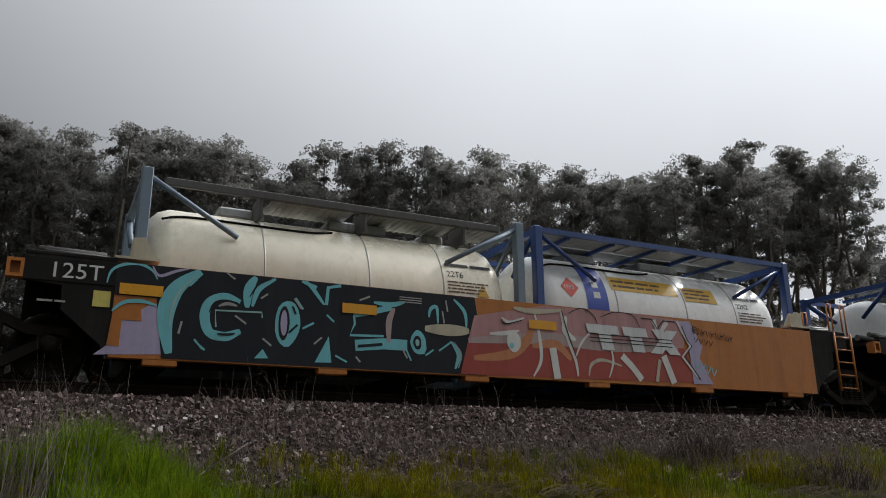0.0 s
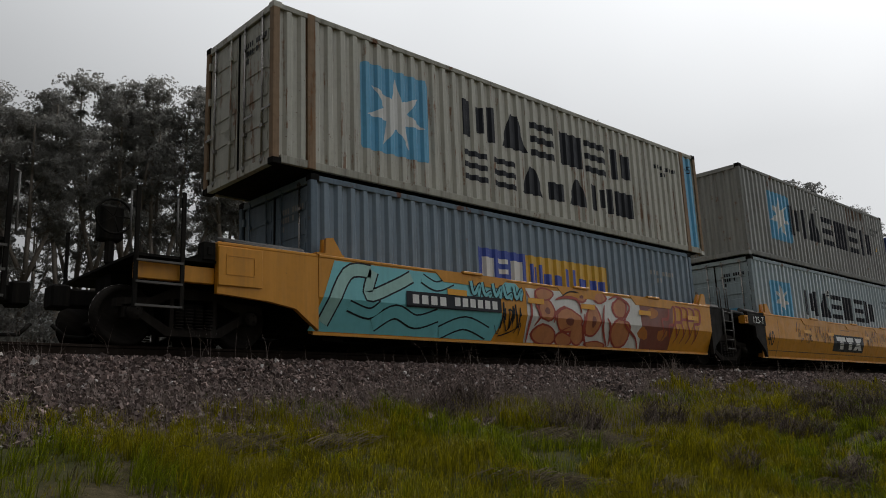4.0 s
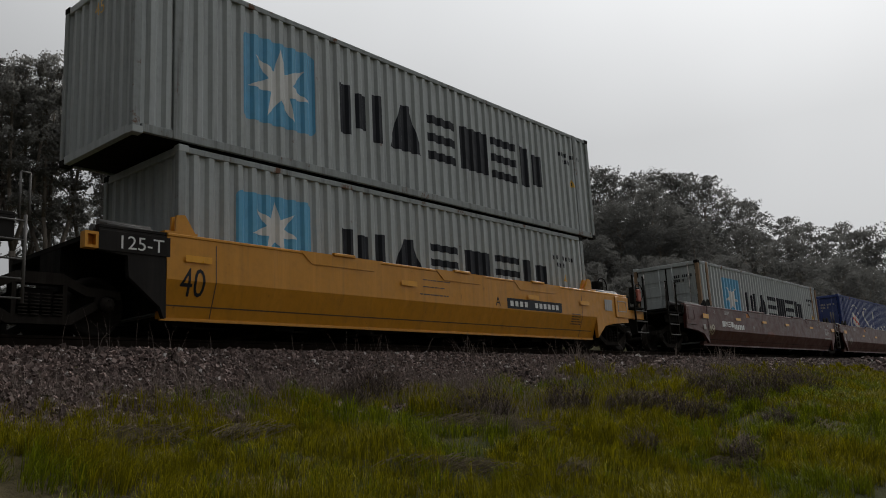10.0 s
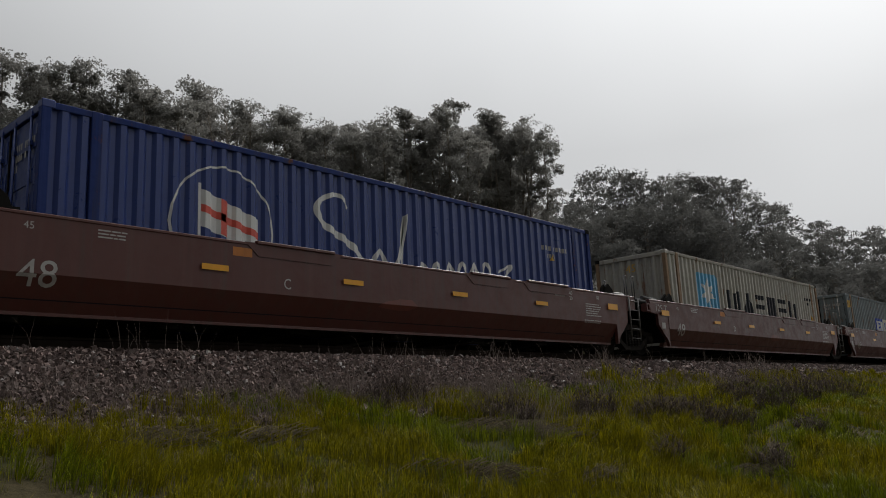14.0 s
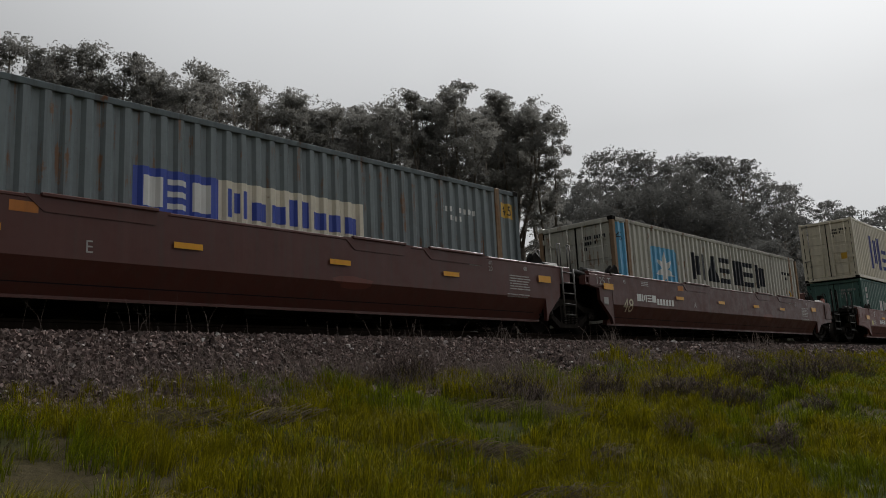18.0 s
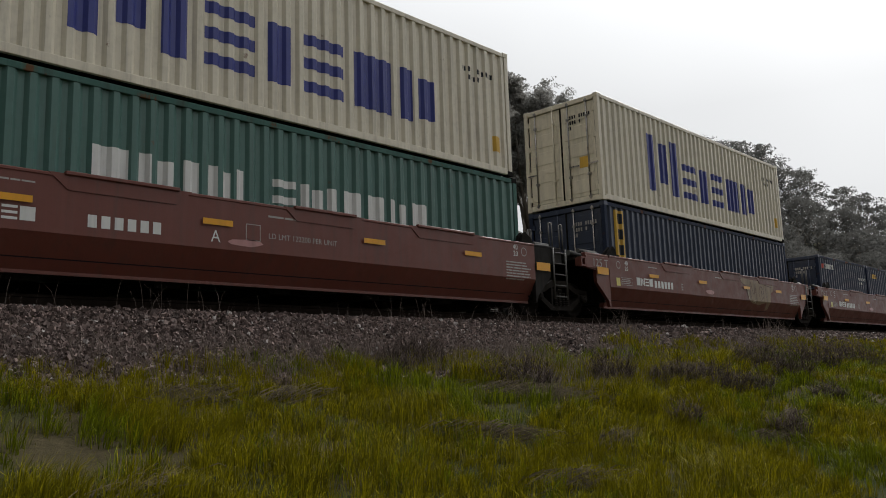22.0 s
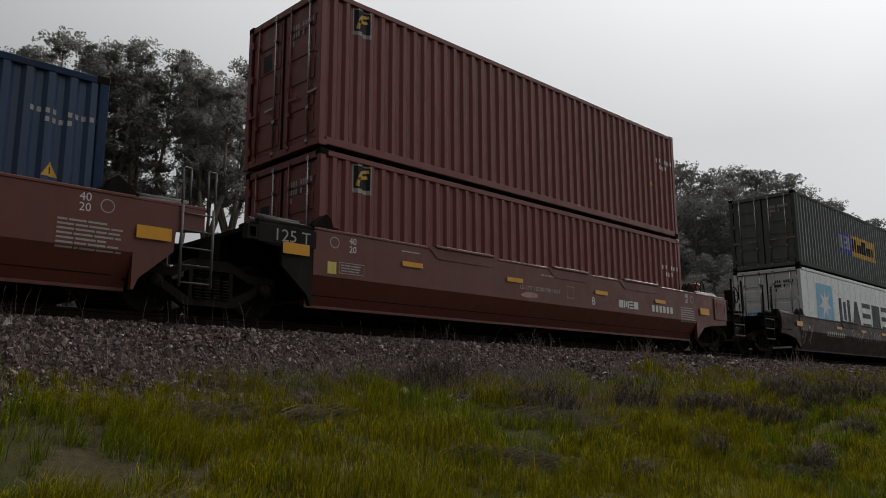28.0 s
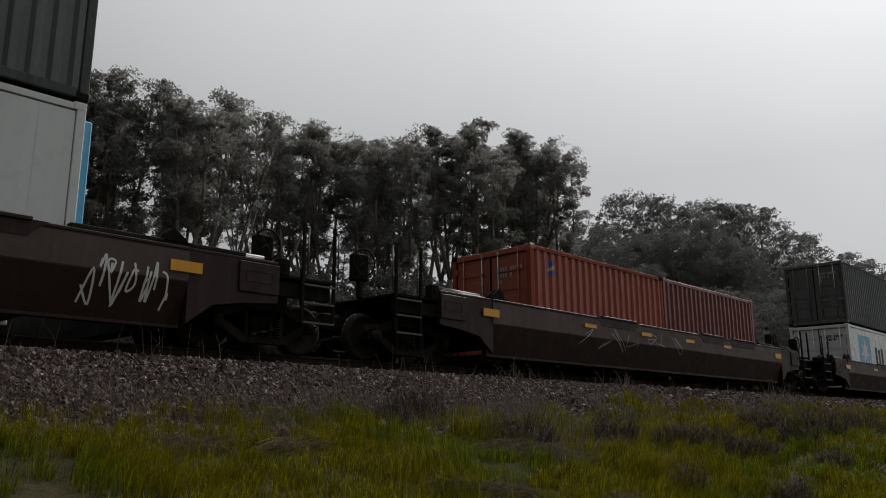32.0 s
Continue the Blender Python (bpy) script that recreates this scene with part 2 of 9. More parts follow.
PALEYEL = paint("pale_yellow_sticker", (0.62, 0.52, 0.12), 0.5, 0.3)
WHITE = paint("white_marking_paint", (0.66, 0.66, 0.64), 0.55, 0.25, 0.0, 0.15)
FADEDWHITE = paint("faded_white_marking", (0.36, 0.34, 0.32), 0.6, 0.35, 0.0, 0.3)
INK = paint("black_marking_paint", (0.009, 0.011, 0.017), 0.6, 0.2, 0.0, 0.12, 0.0, 0.25)
FADEDINK = paint("faded_ink_marking", (0.10, 0.055, 0.03), 0.6, 0.3)
LIGHT_GREY = paint("light_grey_container_paint", (0.37, 0.395, 0.395), 0.5, 0.35, 0.06)
WARM_GREY = paint("rusty_grey_container_paint", (0.45, 0.435, 0.375), 0.55, 0.5, 0.85)
DULL_GREY = paint("dull_grey_container_paint", (0.275, 0.275, 0.26), 0.55, 0.55, 0.34)
PALE_BLUE_GREY = paint("pale_blue_grey_container_paint", (0.36, 0.43, 0.465), 0.5, 0.35, 0.06)
BLUEGREY = paint("blue_grey_container_paint", (0.17, 0.225, 0.28), 0.55, 0.4, 0.1)
WORN_BLUEGREY = paint("rust_streaked_blue_grey_paint", (0.165, 0.195, 0.205), 0.6, 0.6, 0.95)
GREENGREY = paint("grey_green_container_paint", (0.095, 0.108, 0.105), 0.6, 0.5, 0.2)
NAVY = paint("deep_blue_container_paint", (0.018, 0.040, 0.175), 0.45, 0.25, 0.04)
DARKNAVY = paint("dark_navy_container_paint", (0.019, 0.029, 0.062), 0.5, 0.3, 0.06)
MIDBLUE = paint("mid_blue_container_paint", (0.021, 0.046, 0.105), 0.5, 0.3, 0.04)
SPRAYTAN = paint("tan_spray_paint", (0.40, 0.30, 0.28), 0.55, 0.3)
GREEN = paint("sea_green_container_paint", (0.065, 0.150, 0.128), 0.5, 0.35, 0.08)
CREAM = paint("cream_container_paint", (0.68, 0.62, 0.50), 0.5, 0.3, 0.06)
DIRTY_CREAM = paint("weathered_off_white_paint", (0.38, 0.36, 0.31), 0.6, 0.6, 0.8, 0.35)
RED = paint("dark_red_container_paint", (0.175, 0.036, 0.028), 0.5, 0.3, 0.04, 0.15)
BRIGHTRED = paint("faded_red_container_paint", (0.34, 0.07, 0.038), 0.55, 0.3, 0.05)
REEFER = paint("white_reefer_panel", (0.62, 0.64, 0.64), 0.4, 0.12, 0.0, 0.1)
SKYBLUE = paint("light_blue_logo_paint", (0.10, 0.36, 0.58), 0.5, 0.2, 0.0, 0.25)
LOGOBLUE = paint("royal_blue_logo_paint", (0.035, 0.07, 0.38), 0.5, 0.2)
DEEPBLUE = paint("dark_blue_logo_paint", (0.025, 0.035, 0.22), 0.5, 0.15)
LOGOYEL = paint("yellow_logo_panel", (0.62, 0.36, 0.03), 0.5, 0.3)
LOGORED = paint("red_logo_paint", (0.62, 0.09, 0.06), 0.5, 0.15)
FRAMEBLUE = paint("blue_tank_frame_paint", (0.020, 0.058, 0.21), 0.45, 0.3, 0.03)
FRAMERUST = paint("rusty_red_tank_frame_paint", (0.19, 0.055, 0.035), 0.6, 0.4, 0.4)
TANKWHITE = paint("white_tank_shell", (0.84, 0.84, 0.81), 0.28, 0.10, 0.0, 0.10)
TANKCREAM = paint("cream_tank_shell", (0.84, 0.77, 0.61), 0.32, 0.14, 0.03, 0.15)
GRATING = paint("galvanised_grating", (0.34, 0.35, 0.35), 0.6, 0.5, 0.05, 0.2, 0.2)
TEAL = paint("teal_spray_paint", (0.17, 0.50, 0.54), 0.5, 0.15, 0.0, 0.15)
SPRAYMINT = paint("pale_mint_spray_paint", (0.30, 0.50, 0.46), 0.5, 0.15)
SPRAYMAROON = paint("dull_red_spray_paint", (0.20, 0.05, 0.028), 0.55, 0.2)
SPRAYBLACK = paint("black_spray_paint", (0.010, 0.012, 0.017), 0.6, 0.1, 0.0, 0.1, 0.0, 0.25)
SPRAYPINK = paint("dusty_pink_spray_paint", (0.44, 0.22, 0.21), 0.55, 0.3)
SPRAYLILAC = paint("lilac_spray_paint", (0.40, 0.34, 0.48), 0.55, 0.15)
SPRAYORANGE = paint("orange_spray_paint", (0.50, 0.19, 0.07), 0.55, 0.2)
SPRAYWHITE = paint("white_spray_paint", (0.66, 0.64, 0.60), 0.55, 0.1)
SPRAYRED = paint("red_spray_paint", (0.33, 0.045, 0.025), 0.55, 0.15)
CREAMCHALK = paint("cream_spray_paint", (0.50, 0.44, 0.32), 0.6, 0.4)
RUBBED = paint("rubbed_tan_spray_paint", (0.27, 0.195, 0.125), 0.65, 0.55)
TIE = paint("creosoted_timber", (0.030, 0.022, 0.018), 0.95, 0.4, 0.0, 0.25, 0.0, 0.05)
BARK = paint("pale_peeling_bark", (0.17, 0.146, 0.122), 0.9, 0.4, 0.0, 0.5, 0.0, 0.1)
SOIL = soil("grassy_soil")
STONES = loose("ballast_stone", (0.018, 0.0135, 0.0125), (0.290, 0.215, 0.195), (0.52, 0.49, 0.47), 0.8, skew=0.62)
GRASS = loose("green_grass_blade", (0.043, 0.043, 0.003), (0.360, 0.310, 0.008), None, 0.6, 0, 0.30, 0.6)
LUSH = loose("lush_grass_blade", (0.034, 0.048, 0.003), (0.250, 0.280, 0.009), None, 0.6, 0, 0.30, 0.6)
LUSHTALL = loose("bright_tall_grass_blade", (0.040, 0.080, 0.004), (0.190, 0.270, 0.012), None, 0.6, 0, 0.4)
STRAW = loose("dry_grass_stem", (0.095, 0.076, 0.068), (0.27, 0.225, 0.20), None, 0.8, 0, 0.2)
TWIG = loose("dark_dry_twig", (0.040, 0.031, 0.027), (0.125, 0.093, 0.079), None, 0.9)
# Both leaf colours are paler and greyer than foliage: distance haze is painted in.
LEAF = loose("hazed_eucalyptus_leaf", (0.215, 0.211, 0.196), (0.310, 0.304, 0.284), None, 0.6, 0, 0.6)
LEAF_FAR = loose("hazed_hillside_leaf", (0.150, 0.150, 0.143), (0.186, 0.185, 0.175), None, 0.8, 0, 0.5)
RAILSTEEL = paint("dark_rusty_rail_steel", (0.026, 0.018, 0.014), 0.9, 0.5, 0.2, 0.2, 0.0, 0.05)
THATCH = loose("dead_grass_thatch", (0.030, 0.024, 0.014), (0.135, 0.108, 0.068), None, 0.9, 0, 0.15)
LOWTOP = paint("paler_brown_top_band_paint", (0.075, 0.048, 0.041), 0.65, 0.5, 0.05, 0.3, 0.0, 0.3)
RUST = paint("brown_rust", (0.135, 0.078, 0.048), 0.8, 0.4, 0.0, 0.4)
RUSTPOST = paint("rust_eaten_post_paint", (0.25, 0.165, 0.10), 0.75, 0.5, 0.95, 0.5, 0.0, 0.2)
SEAM = paint("grey_tank_seam", (0.42, 0.41, 0.38), 0.5, 0.3)


# ---- mesh helpers ----
def part(name, bm, material, parent, label=""):
    """One mesh object from a bmesh, under a thing or a part."""
    me = bpy.data.meshes.new(name)
    bm.normal_update()
    bm.to_mesh(me)
    bm.free()
    me.materials.append(material)
    ob = new(name, me)
    ob.parent = parent
    if label:
        tagged(ob, label)
    return ob


def raw(name, verts, faces, material, parent=None, smooth=False):
    me = bpy.data.meshes.new(name)
    me.from_pydata(verts, [], faces)
    me.materials.append(material)
    if smooth:
        me.polygons.foreach_set("use_smooth", [True] * len(me.polygons))
    me.update()
    ob = new(name, me)
    ob.parent = parent
    return ob


def box(bm, x0, x1, y0, y1, z0, z1, chamfer=0.0):
    v = [bm.verts.new(p) for p in ((x0, y0, z0), (x1, y0, z0), (x1, y1, z0), (x0, y1, z0),
                                   (x0, y0, z1), (x1, y0, z1), (x1, y1, z1), (x0, y1, z1))]
    f = [bm.faces.new([v[i] for i in q]) for q in ((3, 2, 1, 0), (4, 5, 6, 7), (0, 1, 5, 4), (1, 2, 6, 5), (2, 3, 7, 6), (3, 0, 4, 7))]
    if chamfer:
        bmesh.ops.bevel(bm, geom=list({e for q in f for e in q.edges}), offset=chamfer, segments=1, affect="EDGES")
    return bm


def boxes(*dims, chamfer=0.0):
    bm = bmesh.new()
    for d in dims:
        box(bm, *d, chamfer=chamfer)
    return bm


def prism(bm, outline, a, b, axis="x"):
    """Extrudes a closed outline from a to b: (y, z) along x, or (x, z) along y."""
    at = (lambda p, t: (t, p[0], p[1])) if axis == "x" else (lambda p, t: (p[0], t, p[1]))
    lo = [bm.verts.new(at(p, a)) for p in outline]
    hi = [bm.verts.new(at(p, b)) for p in outline]
    k = len(outline)
    bm.faces.new(lo[::-1])
    bm.faces.new(hi)
    for i in range(k):
        bm.faces.new((lo[i], lo[(i + 1) % k], hi[(i + 1) % k], hi[i]))
    bmesh.ops.recalc_face_normals(bm, faces=bm.faces)
    return bm


def rod(bm, p, q, r, k=6, r2=None):
    p, q = Vector(p), Vector(q)
    d = (q - p).normalized()
    u = d.orthogonal().normalized()
    w = d.cross(u)
    r2 = r if r2 is None else r2
    ring = [[bm.verts.new(c + (u * math.cos(2 * math.pi * i / k) + w * math.sin(2 * math.pi * i / k)) * rad) for i in range(k)]
            for c, rad in ((p, r), (q, r2))]
    for i in range(k):
        bm.faces.new((ring[0][i], ring[0][(i + 1) % k], ring[1][(i + 1) % k], ring[1][i])).smooth = True
    bm.faces.new(ring[0][::-1])
    bm.faces.new(ring[1])
    return bm


def rods(r, *pairs, k=6):
    bm = bmesh.new()
    for p, q in pairs:
        rod(bm, p, q, r, k)
    return bm


def lathe(bm, outline, centre, axis="y", k=20):
    """Turns (distance along the axis, radius) pairs into a round body."""
    rings = []
    for a, r in outline:
        ring = []
        for i in range(k):
            c, s = math.cos(2 * math.pi * i / k) * r, math.sin(2 * math.pi * i / k) * r
            ring.append(bm.verts.new(Vector(centre) + (Vector((c, a, s)) if axis == "y" else Vector((a, c, s)))))
        rings.append(ring)
    for p, q in zip(rings, rings[1:]):
        for i in range(k):
            bm.faces.new((p[i], p[(i + 1) % k], q[(i + 1) % k], q[i])).smooth = True
    bm.faces.new(rings[0])
    bm.faces.new(rings[-1])
    bmesh.ops.recalc_face_normals(bm, faces=bm.faces)
    return bm


def torus(bm, centre, R, r, axis="y", k=18, j=6):
    rings = []
    for i in range(k):
        a = 2 * math.pi * i / k
        ring = []
        for s in range(j):
            b = 2 * math.pi * s / j
            rr, h = R + r * math.cos(b), r * math.sin(b)
            off = (rr * math.cos(a), h, rr * math.sin(a)) if axis == "y" else (h, rr * math.cos(a), rr * math.sin(a))
            ring.append(bm.verts.new(Vector(centre) + Vector(off)))
        rings.append(ring)
    for i in range(k):
        for s in range(j):
            bm.faces.new((rings[i][s], rings[(i + 1) % k][s], rings[(i + 1) % k][(s + 1) % j], rings[i][(s + 1) % j])).smooth = True
    return bm


def clip(poly, axis, at, keep_above):
    out = []
    for i, p in enumerate(poly):
        q = poly[(i + 1) % len(poly)]
        pin, qin = (p[axis] >= at) == keep_above or p[axis] == at, (q[axis] >= at) == keep_above or q[axis] == at
        if pin:
            out.append(p)
        if pin != qin:
            t = (at - p[axis]) / (q[axis] - p[axis])
            out.append((p[0] + t * (q[0] - p[0]), p[1] + t * (q[1] - p[1])))
    return out


def cut(polys, axis, marks):
    """Cuts flat outlines at the marks, so that they can follow folds."""
    done = []
    for poly in polys:
        lo, hi = min(p[axis] for p in poly), max(p[axis] for p in poly)
        inner = [m for m in marks if lo + 1e-6 < m < hi - 1e-6]
        edges = [None, *inner, None]
        for a, b in zip(edges, edges[1:]):
            q = poly
            if a is not None:
                q = clip(q, axis, a, True)
            if b is not None and len(q) > 2:
                q = clip(q, axis, b, False)
            if len(q) > 2:
                done.append(q)
    return done


def skin(name, polys, depth, material, parent, label=""):
    """Paint laid on a surface: outlines in x, z at the depth y that the surface has there."""
    bm = bmesh.new()
    for i, q in enumerate(polys):
        lift = 0.0002 * (i % 12) if name in ("graffiti_line", "graffiti_smear") else 0.0          # strokes that cross lie on one another
        vs = [bm.verts.new((x, depth(x, z) - lift, z)) for x, z in q]
        try:
            f = bm.faces.new(vs)
        except ValueError:
            continue
        f.normal_update()
        if f.normal.y > 0:
            f.normal_flip()
    bmesh.ops.triangulate(bm, faces=[f for f in bm.faces if len(f.verts) > 4])
    bmesh.ops.remove_doubles(bm, verts=bm.verts, dist=0.00005)
    ob = part(name, bm, material, parent, label)
    if name in ("stencil", "small_writing", "painted_code", "graffiti_line", "graffiti_smear"):
        tagged(ob, kind="stuff")
    return ob


def rect(x0, x1, z0, z1):
    return [(x0, z0), (x1, z0), (x1, z1), (x0, z1)]


def round_rect(x0, x1, z0, z1, r, k=4):
    out = []
    for cx, cz, a0 in ((x1 - r, z1 - r, 0), (x0 + r, z1 - r, 90), (x0 + r, z0 + r, 180), (x1 - r, z0 + r, 270)):
        out += [(cx + r * math.cos(radians(a0 + 90 * i / k)), cz + r * math.sin(radians(a0 + 90 * i / k))) for i in range(k + 1)]
    return out


def star(cx, cz, r, points=7, inner=0.40):
    """A star as kites, so that every piece is convex."""
    out = []
    for i in range(points):
        a = math.pi / 2 + 2 * math.pi * i / points
        h = math.pi / points
        at = lambda ang, rad: (cx + rad * math.cos(ang), cz + rad * math.sin(ang))
        out.append([(cx, cz), at(a - h, r * inner), at(a, r), at(a + h, r * inner)])
    return out


def line(pts, w, taper=False):
    """A painted stroke along points, as overlapping four-sided pieces."""
    out = []
    n = len(pts) - 1
    side = []
    for i, p in enumerate(pts):
        a, b = pts[max(0, i - 1)], pts[min(n, i + 1)]
        d = math.hypot(b[0] - a[0], b[1] - a[1]) or 1.0
        nx, nz = -(b[1] - a[1]) / d, (b[0] - a[0]) / d
        ww = w * (0.35 + 0.65 * math.sin(math.pi * (i + 0.3) / (n + 0.6))) if taper else w
        side.append(((p[0] + nx * ww / 2, p[1] + nz * ww / 2), (p[0] - nx * ww / 2, p[1] - nz * ww / 2)))
    for (a, b), (c, d) in zip(side, side[1:]):
        out.append([a, b, d, c])
    return out


def bend(pts, k=6):
    """A smooth run through points."""
    out = []
    for i in range(len(pts) - 1):
        p0, p1, p2, p3 = pts[max(0, i - 1)], pts[i], pts[i + 1], pts[min(len(pts) - 1, i + 2)]
        for j in range(k):
            t = j / k
            out.append(tuple(0.5 * (2 * b + (c - a) * t + (2 * a - 5 * b + 4 * c - d) * t * t + (3 * b - a - 3 * c + d) * t ** 3)
                             for a, b, c, d in zip(p0, p1, p2, p3)))
    return out + [pts[-1]]


def letters(text, size):
    """Flat outlines of readable writing from the built-in font, as triangles, starting at 0, 0."""
    cu = bpy.data.curves.new("writing", "FONT")
    cu.body, cu.size = text, size
    cu.resolution_u = 3
    ob = bpy.data.objects.new("writing", cu)
    scene.collection.objects.link(ob)
    dg = bpy.context.evaluated_depsgraph_get()
    me = bpy.data.meshes.new_from_object(ob.evaluated_get(dg))
    vs = [v.co.copy() for v in me.vertices]
    out = [[(vs[i].x, vs[i].y) for i in f.vertices] for f in me.polygons]
    bpy.data.objects.remove(ob)
    bpy.data.curves.remove(cu)
    bpy.data.meshes.remove(me)
    return out


WRITTEN = {}


def word(text, x, z, h, stretch=1.0, bold=0.0):
    """Readable writing with capital height h, its lower left corner at x, z."""
    if text not in WRITTEN:
        WRITTEN[text] = letters(text, 1.0)
    s = h / 0.69
    out = []
    for dx in ((0.0,) if not bold else (-bold, 0.0, bold)):
        out += [[(x + px * s * stretch + dx, z + pz * s) for px, pz in q] for q in WRITTEN[text]]
    return out


def bars(x, z, w, h, rows, rnd, fill=0.44):
    """Writing too small to read, as rows of plain bars."""
    out = []
    step = h / rows
    for r in range(rows):
        zz, xx = z + h - (r + 1) * step + step * (1 - fill) / 2, x
        end = x + w * rnd.uniform(0.7, 1.0)
        while xx < end - step * 0.4:
            ww = min(step * rnd.uniform(0.8, 4.5), end - xx)
            out.append(rect(xx, xx + ww, zz, zz + step * fill))
            xx += ww + step * 0.32
    return out


def blocks(pattern, x0, x1, z0, z1, gap=0.22):
    """A brand's wordmark as plain blocks of its size: v upright bars, h level bars, w a wedge, b a block, l a low block, n a tall narrow bar."""
    wide = {"n": 0.5, "l": 0.85, "v": 1.2}
    total = sum(wide.get(c, 1.0) for c in pattern) + gap * (len(pattern) - 1)
    u, x, out, h = (x1 - x0) / total, x0, [], z1 - z0
    for c in pattern:
        w = wide.get(c, 1.0) * u
        if c == "v":
            out += [rect(x, x + w * 0.24, z0, z1), rect(x + w * 0.38, x + w * 0.62, z0 + h * 0.18, z1 - h * 0.1), rect(x + w * 0.76, x + w, z0, z1)]
        elif c == "h":
            out += [rect(x, x + w, z0 + h * k, z0 + h * (k + 0.19)) for k in (0, 0.405, 0.81)]
        elif c == "w":
            out.append([(x, z0), (x + w, z0), (x + w * 0.64, z1), (x + w * 0.36, z1)])
        elif c == "l":
            out.append(rect(x, x + w, z0, z0 + h * 0.66))
        elif c == "u":
            out += [rect(x, x + w * 0.34, z0, z1), rect(x + w * 0.55, x + w, z0 + h * 0.1, z1 - h * 0.1)]
        else:
            out.append(rect(x, x + w, z0, z1))
        x += w + gap * u
    return out


def blob(cx, cz, rx, rz, rnd, k=14, rough=0.25):
    """A lumpy closed shape as a fan of triangles."""
    ph = [rnd.uniform(0, 6.28) for _ in range(3)]
    rim = []
    for i in range(k):
        a = 2 * math.pi * i / k
        s = 1 + rough * (math.sin(2 * a + ph[0]) * 0.5 + math.sin(3 * a + ph[1]) * 0.35 + math.sin(5 * a + ph[2]) * 0.25)
        rim.append((cx + rx * s * math.cos(a), cz + rz * s * math.sin(a)))
    return [[(cx, cz), rim[i], rim[(i + 1) % k]] for i in range(k)], rim


# ---- the ground: one sheet, up the bank to the track and on to the hill ----
def lerp(pts, v):
    if v <= pts[0][0]:
        return pts[0][1]
    for (a, b), (c, d) in zip(pts, pts[1:]):
        if v <= c:
            t = (v - a) / (c - a)
            return b + (d - b) * t
    return pts[-1][1]


BANK = [(-60, -0.3), (-8, -0.1), (0, 0.0), (2, 0.12), (4, 0.45), (6.0, 0.96), (7.6, 1.34), (8.2, 1.46), (9.9, 2.36), (13.98, 2.36), (15.8, 1.5), (20, 1.3), (60, 1.4)]


def ground_z(x, y):
    z = lerp(BANK, y)
    if y < 8.2:
        near = max(0.0, 1.0 - abs(y - 5.5) / 4.0)
        z += 0.26 * math.exp(-((x - 17.5) / 5.5) ** 2) * min(1.0, max(0.0, (8.2 - y) / 1.0)) * (1 if y > 3 else max(0.0, y / 3))
        z += 0.36 * math.exp(-((x - 0.35) / 0.75) ** 2 - ((y - 6.4) / 1.3) ** 2)
        z += near * 0.10 * noise.noise((x * 0.5, y * 0.6, 3.1)) + near * 0.05 * noise.noise((x * 1.7, y * 1.7, 8.0))
    if y > 22:
        # the wooded hill beyond
        d = math.hypot((x - 200) / 110.0, (y - 80) / 45.0)
        z += 34.0 * math.exp(-d * d) * min(1.0, (y - 22) / 30.0)
        z += 0.5 * noise.noise((x * 0.05, y * 0.05, 1.0)) * min(1.0, (y - 22) / 20.0)
    return z


xs = sorted({round(v, 2) for v in [*np.arange(-60, -6, 6), *np.arange(-6, 30, 0.4), *np.arange(30, 70, 2), *np.arange(70, 420, 12), 600, 1200, 2600, -150, -400, -1200, -2600]})
ys = sorted({round(v, 2) for v in [*np.arange(-60, 2, 6), *np.arange(2, 8.2, 0.3), 8.2, 8.8, 9.4, 9.9, 11, 13, 13.98, 15.8, 18, 22, *np.arange(26, 70, 5), *np.arange(70, 260, 10), 400, 800, 2600, -200, -800, -2600]})
gv = [(x, y, ground_z(x, y)) for y in ys for x in xs]
nx = len(xs)
gf = [(j * nx + i, j * nx + i + 1, (j + 1) * nx + i + 1, (j + 1) * nx + i) for j in range(len(ys) - 1) for i in range(nx - 1)]
ground = tagged(raw("ground", gv, gf, SOIL, smooth=True), "grassy earth bank rising to the railway embankment", "ground", kind="structure")

# ---- the track ----
track = tagged(new("railway_track"), "steel rails on dark timber sleepers in stone ballast", "railway", kind="structure")
track.location = (0, YC, RAIL)
RAIL_OUTLINE = [(-0.075, -0.18), (0.075, -0.18), (0.07, -0.165), (0.012, -0.14), (0.012, -0.045), (0.036, -0.035), (0.036, -0.005), (0.028, 0.0),
                (-0.028, 0.0), (-0.036, -0.005), (-0.036, -0.035), (-0.012, -0.045), (-0.012, -0.14), (-0.07, -0.165)]
for side in (-0.755, 0.755):
    part("rail", prism(bmesh.new(), [(y + side, z) for y, z in RAIL_OUTLINE], -60, 420), RAILSTEEL, track, "dark rusty steel rail")
tie_mesh = None
for i in range(170):
    if tie_mesh is None:
        ob = part("sleeper", boxes((-0.115, 0.115, -1.3, 1.3, -0.36, -0.185), chamfer=0.012), TIE, track)
        tie_mesh = ob.data
    else:
        ob = new("sleeper", tie_mesh)
        ob.parent = track
    ob.location = (-14 + i * 0.52, 0.01 * math.sin(i * 2.3), 0.0)


